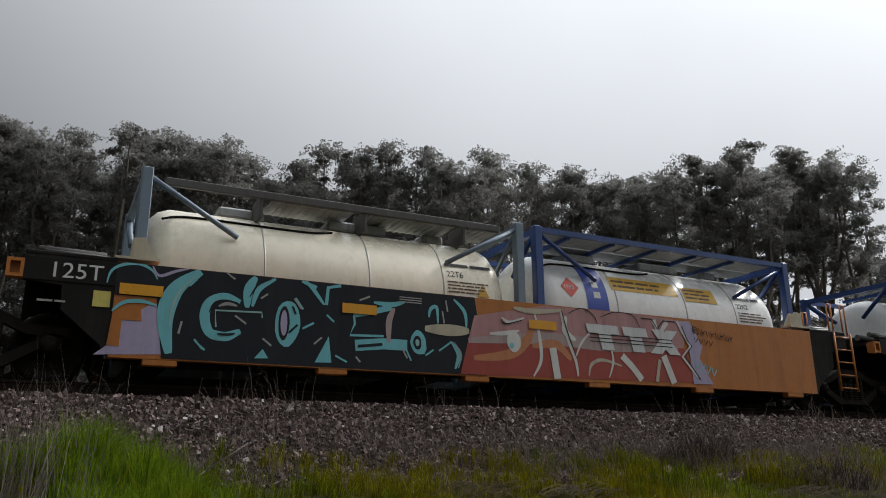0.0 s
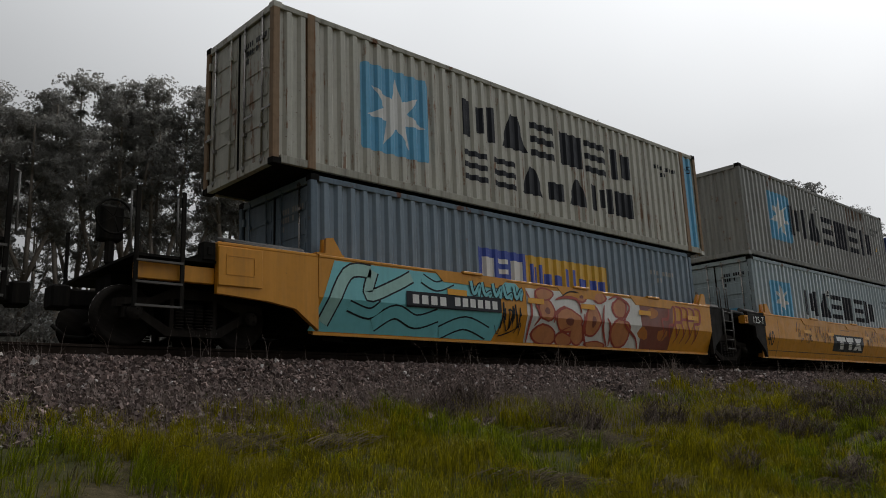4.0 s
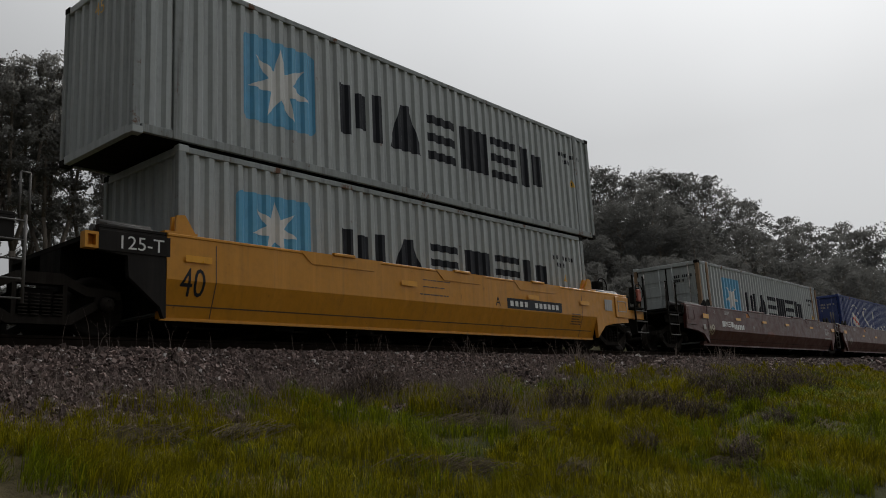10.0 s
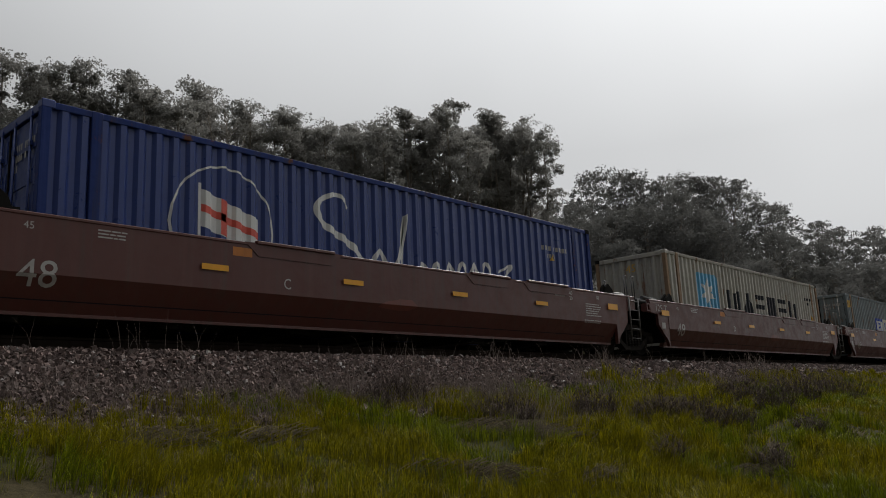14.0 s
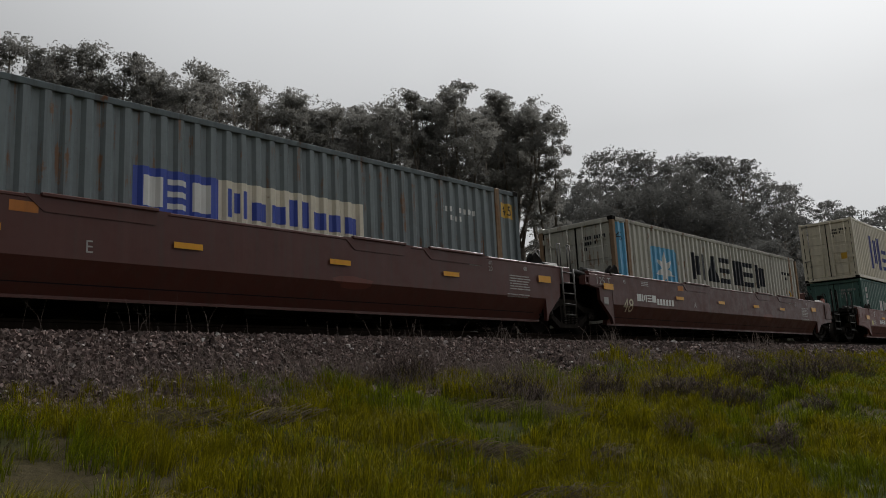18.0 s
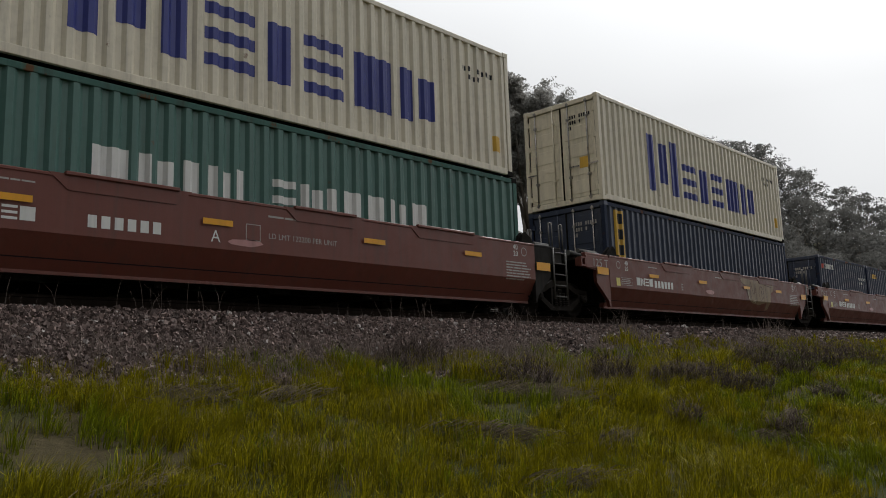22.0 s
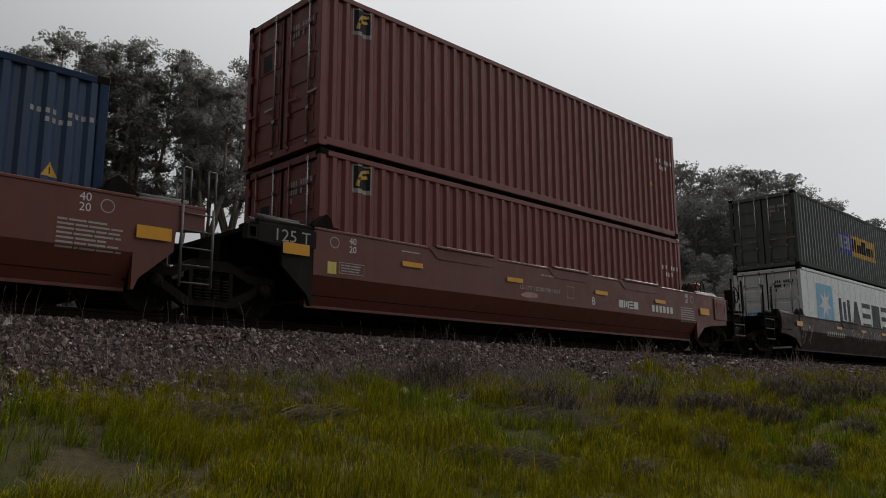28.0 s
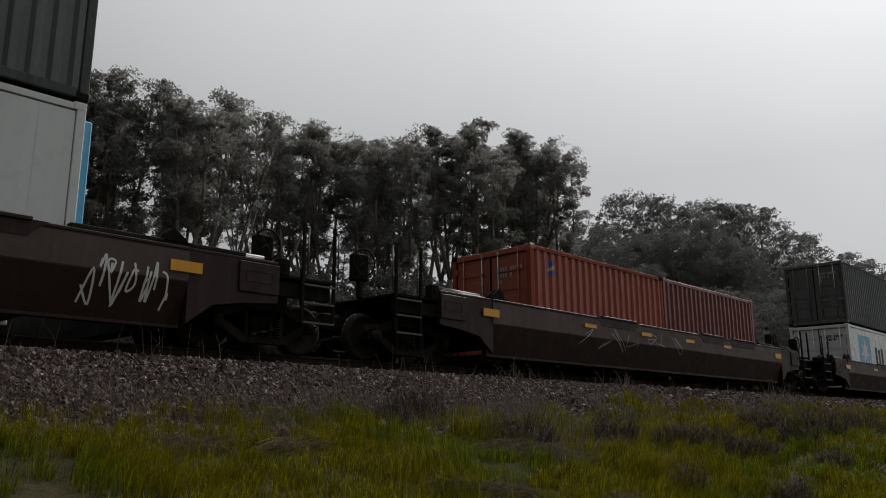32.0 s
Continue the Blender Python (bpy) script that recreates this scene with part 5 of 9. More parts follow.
    def bulge(self, x, z):
        d = max(self.r ** 2 - (z - self.zc) ** 2, 0.01)
        return -math.sqrt(d)

    def paint(self, name, polys, material, layer=1, label=""):
        marks = [self.zc - 1 + 0.07 * k for k in range(30)]
        return skin(name, cut(polys, 1, marks), lambda x, z: self.bulge(x, z) - 0.005 - 0.003 * layer, material, self.root, label)

    def marks(self, name, polys, material, layer=1, label=""):
        for q in polys:
            self.paint(name, [q], material, layer, label)

    def markings(self, kind=0):
        rnd = random.Random(kind + 3)
        if kind < 2:
            cx, cz = 0.78, 1.62
            self.paint("hazard_placard", [[(cx - 0.19, cz), (cx, cz - 0.19), (cx + 0.19, cz), (cx, cz + 0.19)]], LOGORED, 1, "red diamond hazard placard")
            self.paint("hazard_number", word("1993", cx - 0.13, cz - 0.035, 0.075), WHITE, 2)
            self.paint("logo_panel", [rect(1.10, 1.56, 1.2, 2.10)], LOGOBLUE, 1, "blue upright logo panel")
            self.marks("logo_bar", [rect(1.26, 1.40, 1.86 - 0.2 * k, 1.98 - 0.2 * k) for k in range(3)], WHITE, 2)
            self.paint("warning_strip", [rect(1.7, 3.25, 1.66, 1.94)], LOGOYEL, 1, "yellow warning strip with small writing")
            self.paint("small_writing", bars(1.76, 1.70, 1.45, 0.2, 2, rnd), FADEDINK, 2)
            self.paint("warning_strip", [rect(3.4, 4.2, 1.60, 1.90)], LOGOYEL, 1, "yellow warning strip with small writing")
            self.paint("small_writing", bars(3.44, 1.64, 0.7, 0.24, 3, rnd), FADEDINK, 2)
        self.paint("painted_code", bars(4.68, 1.72, 0.95, 0.12, 1, rnd), INK, 1, "row of plain marks")
        self.paint("type_code", word("22T6" if kind == 2 else "22K2", 4.68, 1.56, 0.10), INK, 1)
        self.paint("small_writing", bars(4.68, 1.28, 0.75, 0.22, 4, rnd), FADEDINK, 1)
        if kind >= 2:
            self.paint("warning_triangle", [[(5.2, 1.26), (5.42, 1.26), (5.31, 1.48)]], LOGOYEL, 1, "yellow warning triangle")


# ---- well cars ----
STYLES = {
    "flat": dict(m=None, top=1.445, fold=0.24, out=1.52),
    "bevel": dict(m=None, top=1.44, fold=0.80, out=1.52, tuck=0.20),
    "brown": dict(m=None, top=1.46, fold=0.72, out=1.52, tuck=0.26),
    "low": dict(m=None, top=1.33, fold=0.86, out=1.52, tuck=0.22),
}
LOW = 0.24


class Car:
    """One unit of a well car. X0 to X1: the coloured side between the bogies; all x are counted from X0."""

    def __init__(self, X0, X1, style, material, label, left="joint", right="joint", bogie=True, floor=0.30, stencil="125-T", dark=None):
        self.X0, self.W, self.style = X0, X1 - X0, STYLES[style]
        self.kind = style
        S, W = self.style, X1 - X0
        top, fz = S["top"], S["fold"]
        r = self.root = rolling("well_car", X0, 0.0, label, "railcar", "cars of the freight train")
        self.rnd = random.Random(int(X0))
        dark = dark or BLACK
        inner = HALF - 0.16
        lowy = HALF if style == "flat" else HALF - S["tuck"]
        for s in (-1, 1):
            prof = [(s * HALF, top), (s * HALF, fz), (s * lowy, LOW), (s * (lowy - 0.12), LOW), (s * (inner - 0.06), fz), (s * inner, top)] if style != "flat" else \
                   [(s * HALF, top), (s * HALF, LOW), (s * inner, LOW), (s * inner, top)]
            x0, x1 = 0.0, W
            wall = part("side_wall", prism(bmesh.new(), prof, x0, x1), material, r)
            if style != "flat":
                part("top_chord", boxes((x0, x1, s * (HALF + 0.012) - 0.05 * (s > 0) * 3.4, s * (HALF + 0.012) + 0.05 * (s < 0) * 3.4, top, top + 0.05), chamfer=0.01), material, r)
            if style != "flat":
                # the far sill gets the dark steel, as shade under the car
                part("sill_angle", boxes((x0, x1, s * lowy - 0.02, s * lowy + 0.02, LOW - 0.03, LOW + 0.015)), material if s < 0 else GRIMY, r)
                for fx in ((0.32, 0.66, 0.80) if W > 13 else (0.28, 0.55, 0.78)):
                    w = 1.5 if fx != 0.66 and fx != 0.55 else 1.2
                    xm = W * fx
                    bm = prism(bmesh.new(), [(xm - w / 2 - 0.25, top + 0.055), (xm - w / 2, top - 0.16), (xm + w / 2, top - 0.16), (xm + w / 2 + 0.25, top + 0.055)],
                               s * (HALF + 0.014), s * (HALF + 0.002), "y")
                    lip = 0.26 if style == "bevel" else w / 2 + 0.05
                    box(bm, xm - lip, xm + lip, s * (HALF + 0.045) - 0.08 * (s > 0), s * (HALF + 0.045) + 0.08 * (s < 0), top + 0.035, top + 0.09, chamfer=0.01)
                    part("guide_flap", bm, material, r)
            else:
                for k in range(6):
                    x = 0.4 + k * (W - 1.2) / 5
                    part("side_foot", boxes((x, x + 0.42, s * HALF - 0.14 * (s > 0) - 0.004 * s, s * HALF + 0.14 * (s < 0) - 0.004 * s, LOW - 0.08, LOW + 0.005), chamfer=0.01), material, r)
            # added plates over the inner faces, dark to stand for shade in the well
            skin_in = [(s * (lowy - 0.145), LOW - 0.03), (s * (lowy - 0.130), LOW - 0.03), (s * (inner - 0.065), fz), (s * (inner - 0.005), top - 0.01), (s * (inner - 0.018), top - 0.01), (s * (inner - 0.078), fz)]
            part("well_lining", prism(bmesh.new(), skin_in, 0.06, W - 0.06), GRIMY, r, "grimy inside of the well, with its shade put into the colour")
        # the well's floor: beams and plate
        beam = min(inner, lowy - 0.15)
        for k in range(7):
            x = 0.3 + k * (W - 1.0) / 6
            part("floor_beam", boxes((x, x + 0.4, -beam, beam, floor - 0.16, floor - 0.004)), GRIMY, r)
        self.ends(left, right, material, dark, stencil, top)
        self.floor = floor

    def ends(self, left, right, material, dark, stencil, top):
        """The two ends: joint, over a shared bogie, or end, with platform, ladder posts and coupler."""
        r, W = self.root, self.W
        bright = self.kind in ("flat", "bevel")
        for side, kind in ((-1, left), (1, right)):
            x0 = 0.0 if side < 0 else W
            ex = lambda d: x0 + side * d
            span = lambda a, b: (min(ex(a), ex(b)), max(ex(a), ex(b)))
            joint = kind == "joint"
            em = dark if joint else material
            reach = 1.03 if joint else 1.55 if self.kind == "low" else 1.75
            for s in (-1, 1):
                y0, y1 = s * HALF - 0.01 * s, s * (HALF - 0.10)
                if joint:
                    out = [(ex(0.003), top), (ex(reach), top), (ex(reach), top - 0.32), (ex(0.60), top - 0.36), (ex(0.58), top - 0.66), (ex(0.10), 0.38), (ex(0.04), LOW - 0.02), (ex(0.003), LOW - 0.02)]
                else:
                    out = [(ex(0.003), top), (ex(reach), top), (ex(reach), 0.72), (ex(0.9), 0.66), (ex(0.42), 0.58), (ex(0.003), 0.26)]
                part("end_panel", prism(bmesh.new(), out, y0, y1, "y"), em, r)
                part("end_chord", boxes((*span(0.003, reach), min(y0, y0 - 0.12 * s), max(y0, y0 - 0.12 * s), top + 0.002, top + 0.05), chamfer=0.008), em, r)
            part("end_platform", boxes((*span(0.003, reach), -HALF + 0.14, HALF - 0.14, top - 0.10, top - 0.03)), GRIMY, r)
            part("centre_sill", boxes((*span(0.003, reach), -0.35, 0.35, 0.70, top - 0.11)), GRIMY, r)
            part("bulkhead", boxes((x0 - 0.05, x0 + 0.05, -HALF + 0.18, HALF - 0.18, 0.35, top - 0.03)), GRIMY, r)
            # corner guides for the containers, with a gusset
            for s in (-1, 1):
                if bright:
                    fin = [(ex(-0.50), top + 0.055), (ex(-0.14), top + 0.055), (ex(-0.16), top + 0.34), (ex(-0.30), top + 0.36)]
                else:
                    fin = [(ex(-0.42), top + 0.055), (ex(0.02), top + 0.055), (ex(-0.06), top + 0.16), (ex(-0.26), top + 0.30), (ex(-0.36), top + 0.22)]
                bm = prism(bmesh.new(), fin, s * (HALF - 0.02), s * (HALF - 0.07), "y")
                prism(bm, fin, s * (HALF - 0.15), s * (HALF - 0.20), "y")
                box(bm, *span(-0.50, 0.04), min(s * HALF, s * (HALF - 0.22)), max(s * HALF, s * (HALF - 0.22)), top + 0.052, top + 0.085)
                part("container_guide", bm, CREAMCHALK if self.kind == "flat" else material if bright else GRIMY, r)
            part("cross_tube", rods(0.055, ((ex(0.12), -HALF + 0.30, top + 0.12), (ex(reach - 0.12), -HALF + 0.30, top + 0.13)), k=8), LADDER, r)
            part("cross_tube", rods(0.07, ((ex(0.18), -HALF + 0.62, top + 0.10), (ex(reach - 0.18), -HALF + 0.62, top + 0.12)), k=8), LADDER, r)
            part("locking_lever", rods(0.024, ((ex(0.08), -HALF + 0.16, top + 0.07), (ex(reach - 0.2), -HALF + 0.20, top + 0.10))), LADDER, r)
            part("chain_box", boxes((*span(0.35, 0.75), -0.9, -0.4, top - 0.03, top + 0.16), chamfer=0.03), GRIMY, r)
            if joint:
                if side < 0:
                    part("stencil_plate", boxes((ex(reach), ex(0.0) + 0.05, -HALF - 0.004, -HALF + 0.03, top - 0.32, top - 0.03), chamfer=0.004), dark, r)
                    skin("stencil", word(stencil, ex(reach - 0.26), top - 0.27, 0.19, 1.08), lambda x, z: -HALF - 0.009, FADEDWHITE if self.kind == "brown" else WHITE, r, "white stencilled load code")
                    bx = ex(reach)
                    bm = boxes((bx - 0.19, bx - 0.15, -HALF, -HALF + 0.14, top - 0.30, top - 0.07), (bx - 0.04, bx, -HALF, -HALF + 0.14, top - 0.30, top - 0.07),
                               (bx - 0.15, bx - 0.04, -HALF, -HALF + 0.14, top - 0.30, top - 0.26), (bx - 0.15, bx - 0.04, -HALF, -HALF + 0.14, top - 0.11, top - 0.07), (bx - 0.16, bx - 0.03, -HALF + 0.1, -HALF + 0.2, top - 0.28, top - 0.09))
                    part("jacking_lug", bm, material if bright else dark, r)
                else:
                    lx = ex(reach - 0.12)
                    lad = material if self.kind == "flat" else LADDER
                    bm = rods(0.022, ((lx - 0.24, -HALF - 0.02, 0.32), (lx - 0.24, -HALF - 0.02, top + 0.02)), ((lx + 0.24, -HALF - 0.02, 0.32), (lx + 0.24, -HALF - 0.02, top + 0.02)))
                    for k in range(5):
                        zz = 0.38 + k * 0.25
                        rod(bm, (lx - 0.24, -HALF - 0.02, zz), (lx + 0.24, -HALF - 0.02, zz), 0.014, 5)
                    part("ladder", bm, lad, r)
                    for x, y in ((lx - 0.2, -HALF + 0.1), (lx + 0.2, -HALF + 0.1), (lx + 0.1, -0.6)):
                        bm = bmesh.new()
                        for p, q in (((x, y, top), (x, y, top + 0.62)), ((x + 0.12, y, top), (x + 0.12, y, top + 0.62)), ((x, y, top + 0.62), (x + 0.12, y, top + 0.62))):
                            rod(bm, p, q, 0.017, 5)
                        part("grab_rail", bm, lad, r)
                continue
            # the free end of a pack
            p1, p2 = (2.27, 2.93) if self.kind != "low" else (2.05, 2.68)
            y = -HALF
            part("data_plate", boxes((*span(reach - 0.72, reach), y - 0.022, y - 0.002, 0.84, top - 0.02), chamfer=0.006), em, r)
            bm = boxes((*span(reach - 0.60, reach - 0.12), y - 0.03, y - 0.022, top - 0.16, top - 0.14), (*span(reach - 0.60, reach - 0.12), y - 0.03, y - 0.022, 1.0, 1.02),
                       (*span(reach - 0.60, reach - 0.58), y - 0.03, y - 0.022, 1.02, top - 0.16), (*span(reach - 0.14, reach - 0.12), y - 0.03, y - 0.022, 1.02, top - 0.16))
            part("plate_frame", bm, FADEDWHITE if self.kind == "bevel" and side > 0 else em, r)
            part("jacking_lug", boxes((*span(reach + 0.03, reach + 0.22), y + 0.02, y + 0.2, 1.20, 1.46), (*span(reach + 0.09, reach + 0.16), y, y + 0.02, 1.27, 1.39), chamfer=0.006), GRIMY, r)
            part("crossover_platform", boxes((*span(reach, p2 + 0.02), y + 0.05, HALF - 0.05, 1.16, 1.20)), GRIMY, r)
            part("side_beam", boxes((*span(reach, p2 - 0.02), y + 0.10, y + 0.2, 0.86, 1.10), chamfer=0.01), em if self.kind == "bevel" else GRIMY, r)
            part("draft_sill", boxes((*span(reach, p2 - 0.1), -0.30, 0.30, 0.58, 1.10), chamfer=0.01), GRIMY, r)
            for d in (p1, p2):
                part("ladder_post", boxes((*span(d - 0.03, d + 0.03), y + 0.02, y + 0.06, 0.44, 2.14), chamfer=0.006), GRIMY, r)
                part("grab_rail", rods(0.014, ((ex(d + 0.09), y + 0.04, 1.25), (ex(d + 0.09), y + 0.04, 2.05)), ((ex(d + 0.09), y + 0.04, 2.05), (ex(d), y + 0.04, 2.08))), LADDER, r)
            for z in (0.46, 0.78, 1.08):
                part("ladder_rung", boxes((*span(p1, p2), y + 0.0, y + 0.07, z, z + 0.03)), LADDER, r)
            part("far_post", boxes((*span(p2 - 0.05, p2), HALF - 0.08, HALF - 0.03, 0.5, 2.05)), GRIMY, r)
            part("coupler", boxes((*span(p2 - 0.05, p2 + 0.45), -0.13, 0.13, 0.60, 0.86), (*span(p2 + 0.40, p2 + 0.66), -0.20, 0.16, 0.56, 0.90), chamfer=0.03), GRIMY, r)
            hose = [(ex(p2 - 0.15), -0.45, 0.62), (ex(p2 - 0.02), -0.48, 0.30), (ex(p2 + 0.22), -0.42, 0.12), (ex(p2 + 0.50), -0.34, 0.14), (ex(p2 + 0.66), -0.28, 0.30)]
            bm = bmesh.new()
            for p, q in zip(hose, hose[1:]):
                rod(bm, p, q, 0.028, 7)
            part("air_hose", bm, GRIMY, r)
            wx = ex(p1 - 0.10) if side > 0 else ex(p2 - 0.02)
            bm = torus(bmesh.new(), (wx, -0.55, 1.90), 0.26, 0.018)
            for k in range(5):
                a = 1.2566 * k
                rod(bm, (wx, -0.55, 1.90), (wx + 0.26 * math.cos(a), -0.55, 1.90 + 0.26 * math.sin(a)), 0.011, 4)
            part("brake_wheel", bm, GRIMY, r, "dark spoked hand-brake wheel")
            part("brake_housing", boxes((wx - 0.17, wx + 0.17, -0.50, -0.28, 1.55, 2.08), (wx - 0.06, wx + 0.06, -0.48, -0.36, 1.20, 1.56), chamfer=0.03), em if self.kind == "brown" and side > 0 else GRIMY, r)

    def bogie(self, x):
        """A three-piece bogie, its centre at x from the left end of the side."""
        b = part("bogie", boxes((x - 0.22, x + 0.22, -1.0, 1.0, 0.36, 0.62), chamfer=0.03), GRIMY, self.root, "dark oily cast steel bogie")
        for s in (-1, 1):
            y0, y1 = s * 0.92, s * 1.10
            arch = [(x - 1.12, 0.62), (x - 0.62, 0.66), (x - 0.3, 0.82), (x + 0.3, 0.82), (x + 0.62, 0.66), (x + 1.12, 0.62), (x + 1.12, 0.50), (x + 0.62, 0.53), (x + 0.34, 0.66), (x - 0.34, 0.66), (x - 0.62, 0.53), (x - 1.12, 0.50)]
            keel = [(x - 1.06, 0.53), (x - 0.42, 0.12), (x + 0.42, 0.12), (x + 1.06, 0.53), (x + 0.90, 0.55), (x + 0.36, 0.24), (x - 0.36, 0.24), (x - 0.90, 0.55)]
            bm = prism(prism(bmesh.new(), arch, y0, y1, "y"), keel, y0, y1, "y")
            for c in (-0.36, 0.30):
                box(bm, x + c, x + c + 0.06, min(y0, y1) + 0.004, max(y0, y1) - 0.004, 0.20, 0.70)
            for c in (-0.89, 0.89):
                box(bm, x + c - 0.15, x + c + 0.15, min(y0, y1) + 0.006, max(y0, y1) - 0.006, 0.34, 0.60, chamfer=0.02)
            part("side_frame", bm, DUSTY, b)
            bm = bmesh.new()
            for k in range(4):
                for j in range(7):
                    cx, zz = x - 0.225 + 0.15 * k, 0.24 + 0.045 * j
                    rod(bm, (cx - 0.06, y1 + 0.02 * s, zz), (cx + 0.06, y1 + 0.02 * s, zz), 0.014, 5)
            tagged(part("spring_nest", bm, DUSTY, b), kind="stuff")
            for dx in (-0.89, 0.89):
                part("bearing_cap", lathe(bmesh.new(), [(0.0, 0.11), (0.09 * s, 0.10), (0.11 * s, 0.03)], (x + dx, y1, 0.42), "y", 12), DUSTY, b)
        for dx in (-0.89, 0.89):
            bm = bmesh.new()
            for s in (-1, 1):
                o = [(s * 0.69, 0.05), (s * 0.69, 0.46), (s * 0.72, 0.455), (s * 0.74, 0.43), (s * 0.82, 0.42), (s * 0.82, 0.36), (s * 0.78, 0.34), (s * 0.78, 0.13), (s * 0.83, 0.12), (s * 0.83, 0.05)]
                lathe(bm, o, (0, 0, 0), "y", 26)
            rod(bm, (0, -1.05, 0), (0, 1.05, 0), 0.07, 10)
            for s in (-1, 1):
                for k in range(3):
                    a = k * 2.094
                    rod(bm, (0.055 * math.cos(a), s * 1.19, 0.055 * math.sin(a)), (0.055 * math.cos(a), s * 1.225, 0.055 * math.sin(a)), 0.016, 6)
            w = part("wheelset", bm, DUSTY, b, "dark oily steel wheels on one axle")
            WHEELS.append((w, x + dx))
            w.location = (x + dx, 0, 0.42)
            bm = bmesh.new()
            for s in (-1, 1):
                torus(bm, (x + dx, s * 0.70, 0.42), 0.452, 0.008, "y", 26, 5)
            part("wheel_flange_rim", bm, STEEL, b, "bright worn flange edge")

    def paint(self, name, polys, material, layer=1, label=""):
        S = self.style
        polys = [[(x, min(max(z, LOW + 0.015), S["top"] - 0.004)) for x, z in q] for q in polys]
        if self.kind == "flat":
            return skin(name, polys, lambda x, z: -HALF - 0.003 * layer, material, self.root, label)
        slope = S["tuck"] / (S["fold"] - LOW)
        return skin(name, cut(polys, 1, [S["fold"]]), lambda x, z: -HALF - 0.003 * layer + max(0.0, S["fold"] - z) * slope, material, self.root, label)

    def marks(self, name, polys, material, layer=1, label=""):
        for q in polys:
            self.paint(name, [q], material, layer, label)

    def reflectors(self, xs, z, w=0.46, h=0.10, skew=0.0):
        for x in xs:
            self.paint("reflector", [rect(x, x + w, z, z + h)], REFLECT, 11, "yellow reflector strip")

    def ttx(self, x0, x1, z0, z1, panel=True, layer=1):
        """The owner's mark, as plain white shapes on a black panel."""
        if panel:
            self.paint("logo_panel", [rect(x0, x1, z0, z1)], INK, layer, "black logo panel")
        w, h = x1 - x0, z1 - z0
        sh = lambda a, b, c, d: [(x0 + w * (a + 0.06 * (1 - c)), z0 + h * c), (x0 + w * (b + 0.06 * (1 - c)), z0 + h * c), (x0 + w * (b + 0.06 * (1 - d)), z0 + h * d), (x0 + w * (a + 0.06 * (1 - d)), z0 + h * d)]
        self.marks("logo_shape", [sh(0.08, 0.36, 0.62, 0.88), sh(0.17, 0.28, 0.14, 0.62), sh(0.40, 0.62, 0.62, 0.88), sh(0.45, 0.56, 0.14, 0.62), [(x0 + w * a, z0 + h * c) for a, c in ((0.66, 0.14), (0.77, 0.14), (0.93, 0.88), (0.82, 0.88))]], WHITE, layer + 1, "white slanted shapes")
        self.paint("logo_shape", [[(x0 + w * a, z0 + h * c) for a, c in ((0.84, 0.14), (0.95, 0.14), (0.79, 0.88), (0.68, 0.88))]], WHITE, layer + 1.4, "white slanted shapes")
        if panel:
            self.marks("logo_stripe", [rect(x0 + w * 0.1, x1 - w * 0.1, z0 + h * k, z0 + h * (k + 0.035)) for k in (0.36, 0.46, 0.56)], INK, layer + 2)

    def spray(self, x0, x1, z0, z1, fill, edge, seed, back=None, inner=None, n=5, layer=2):
        """Graffiti: a sprayed background with lumpy outlined shapes."""
        rnd = random.Random(seed)
        if back:
            pts = [(x0 + (x1 - x0) * i / 16, z0 if i % 2 else z0 + 0.03) for i in range(17)]
            top = [(x0 + (x1 - x0) * i / 16, z1 - rnd.uniform(0, 0.12) * (z1 - z0)) for i in range(17)]
            self.paint("graffiti_ground", [[pts[i], pts[i + 1], top[i + 1], top[i]] for i in range(16)], back, layer - 1, "sprayed graffiti background")
        step = (x1 - x0) / n
        for i in range(n):
            cx, cz = x0 + step * (i + 0.5), (z0 + z1) / 2 + rnd.uniform(-0.04, 0.04)
            rx, rz = step * 0.46, (z1 - z0) * 0.43
            st = rnd.getstate()
            self.paint("graffiti_outline", blob(cx, cz, rx, rz, rnd, 18, 0.4)[0], edge, layer, "sprayed outline shape")
            rnd.setstate(st)
            self.paint("graffiti_fill", blob(cx, cz, rx * 0.84, rz * 0.84, rnd, 18, 0.4)[0], fill, layer + 1, "sprayed filled shape")
            if inner:
                for _ in range(2):
                    self.paint("graffiti_core", blob(cx + rnd.uniform(-0.25, 0.25) * rx, cz + rnd.uniform(-0.35, 0.35) * rz, rx * 0.26, rz * 0.28, rnd, 10, 0.4)[0], inner, layer + 2, "sprayed inner shape")

    def stroke(self, pts, w, fill, edge=None, layer=2, rim=0.05, smooth=5, name="graffiti_stroke", label="sprayed letter stroke"):
        """One stroke of a sprayed letter, with a rim of another colour round it."""
        path = bend(pts, smooth) if smooth else pts
        if edge:
            self.paint("graffiti_outline", line(path, w + 2 * rim), edge, layer, "sprayed outline")
        self.paint(name, line(path, w, bool(smooth) and not edge), fill, layer + (1 if edge else 0), label)

    def scrawl(self, x0, x1, z0, z1, material, seed, n=6, w=0.025, layer=2, label="sprayed looping line"):
        rnd = random.Random(seed)
        step = (x1 - x0) / n
        for i in range(n):
            cx = x0 + step * i
            pts = [(cx + rnd.uniform(0, 1.2) * step, rnd.uniform(z0, z1)) for _ in range(5)]
            self.paint("graffiti_line", line(bend(pts, 5), w), material, layer, label)


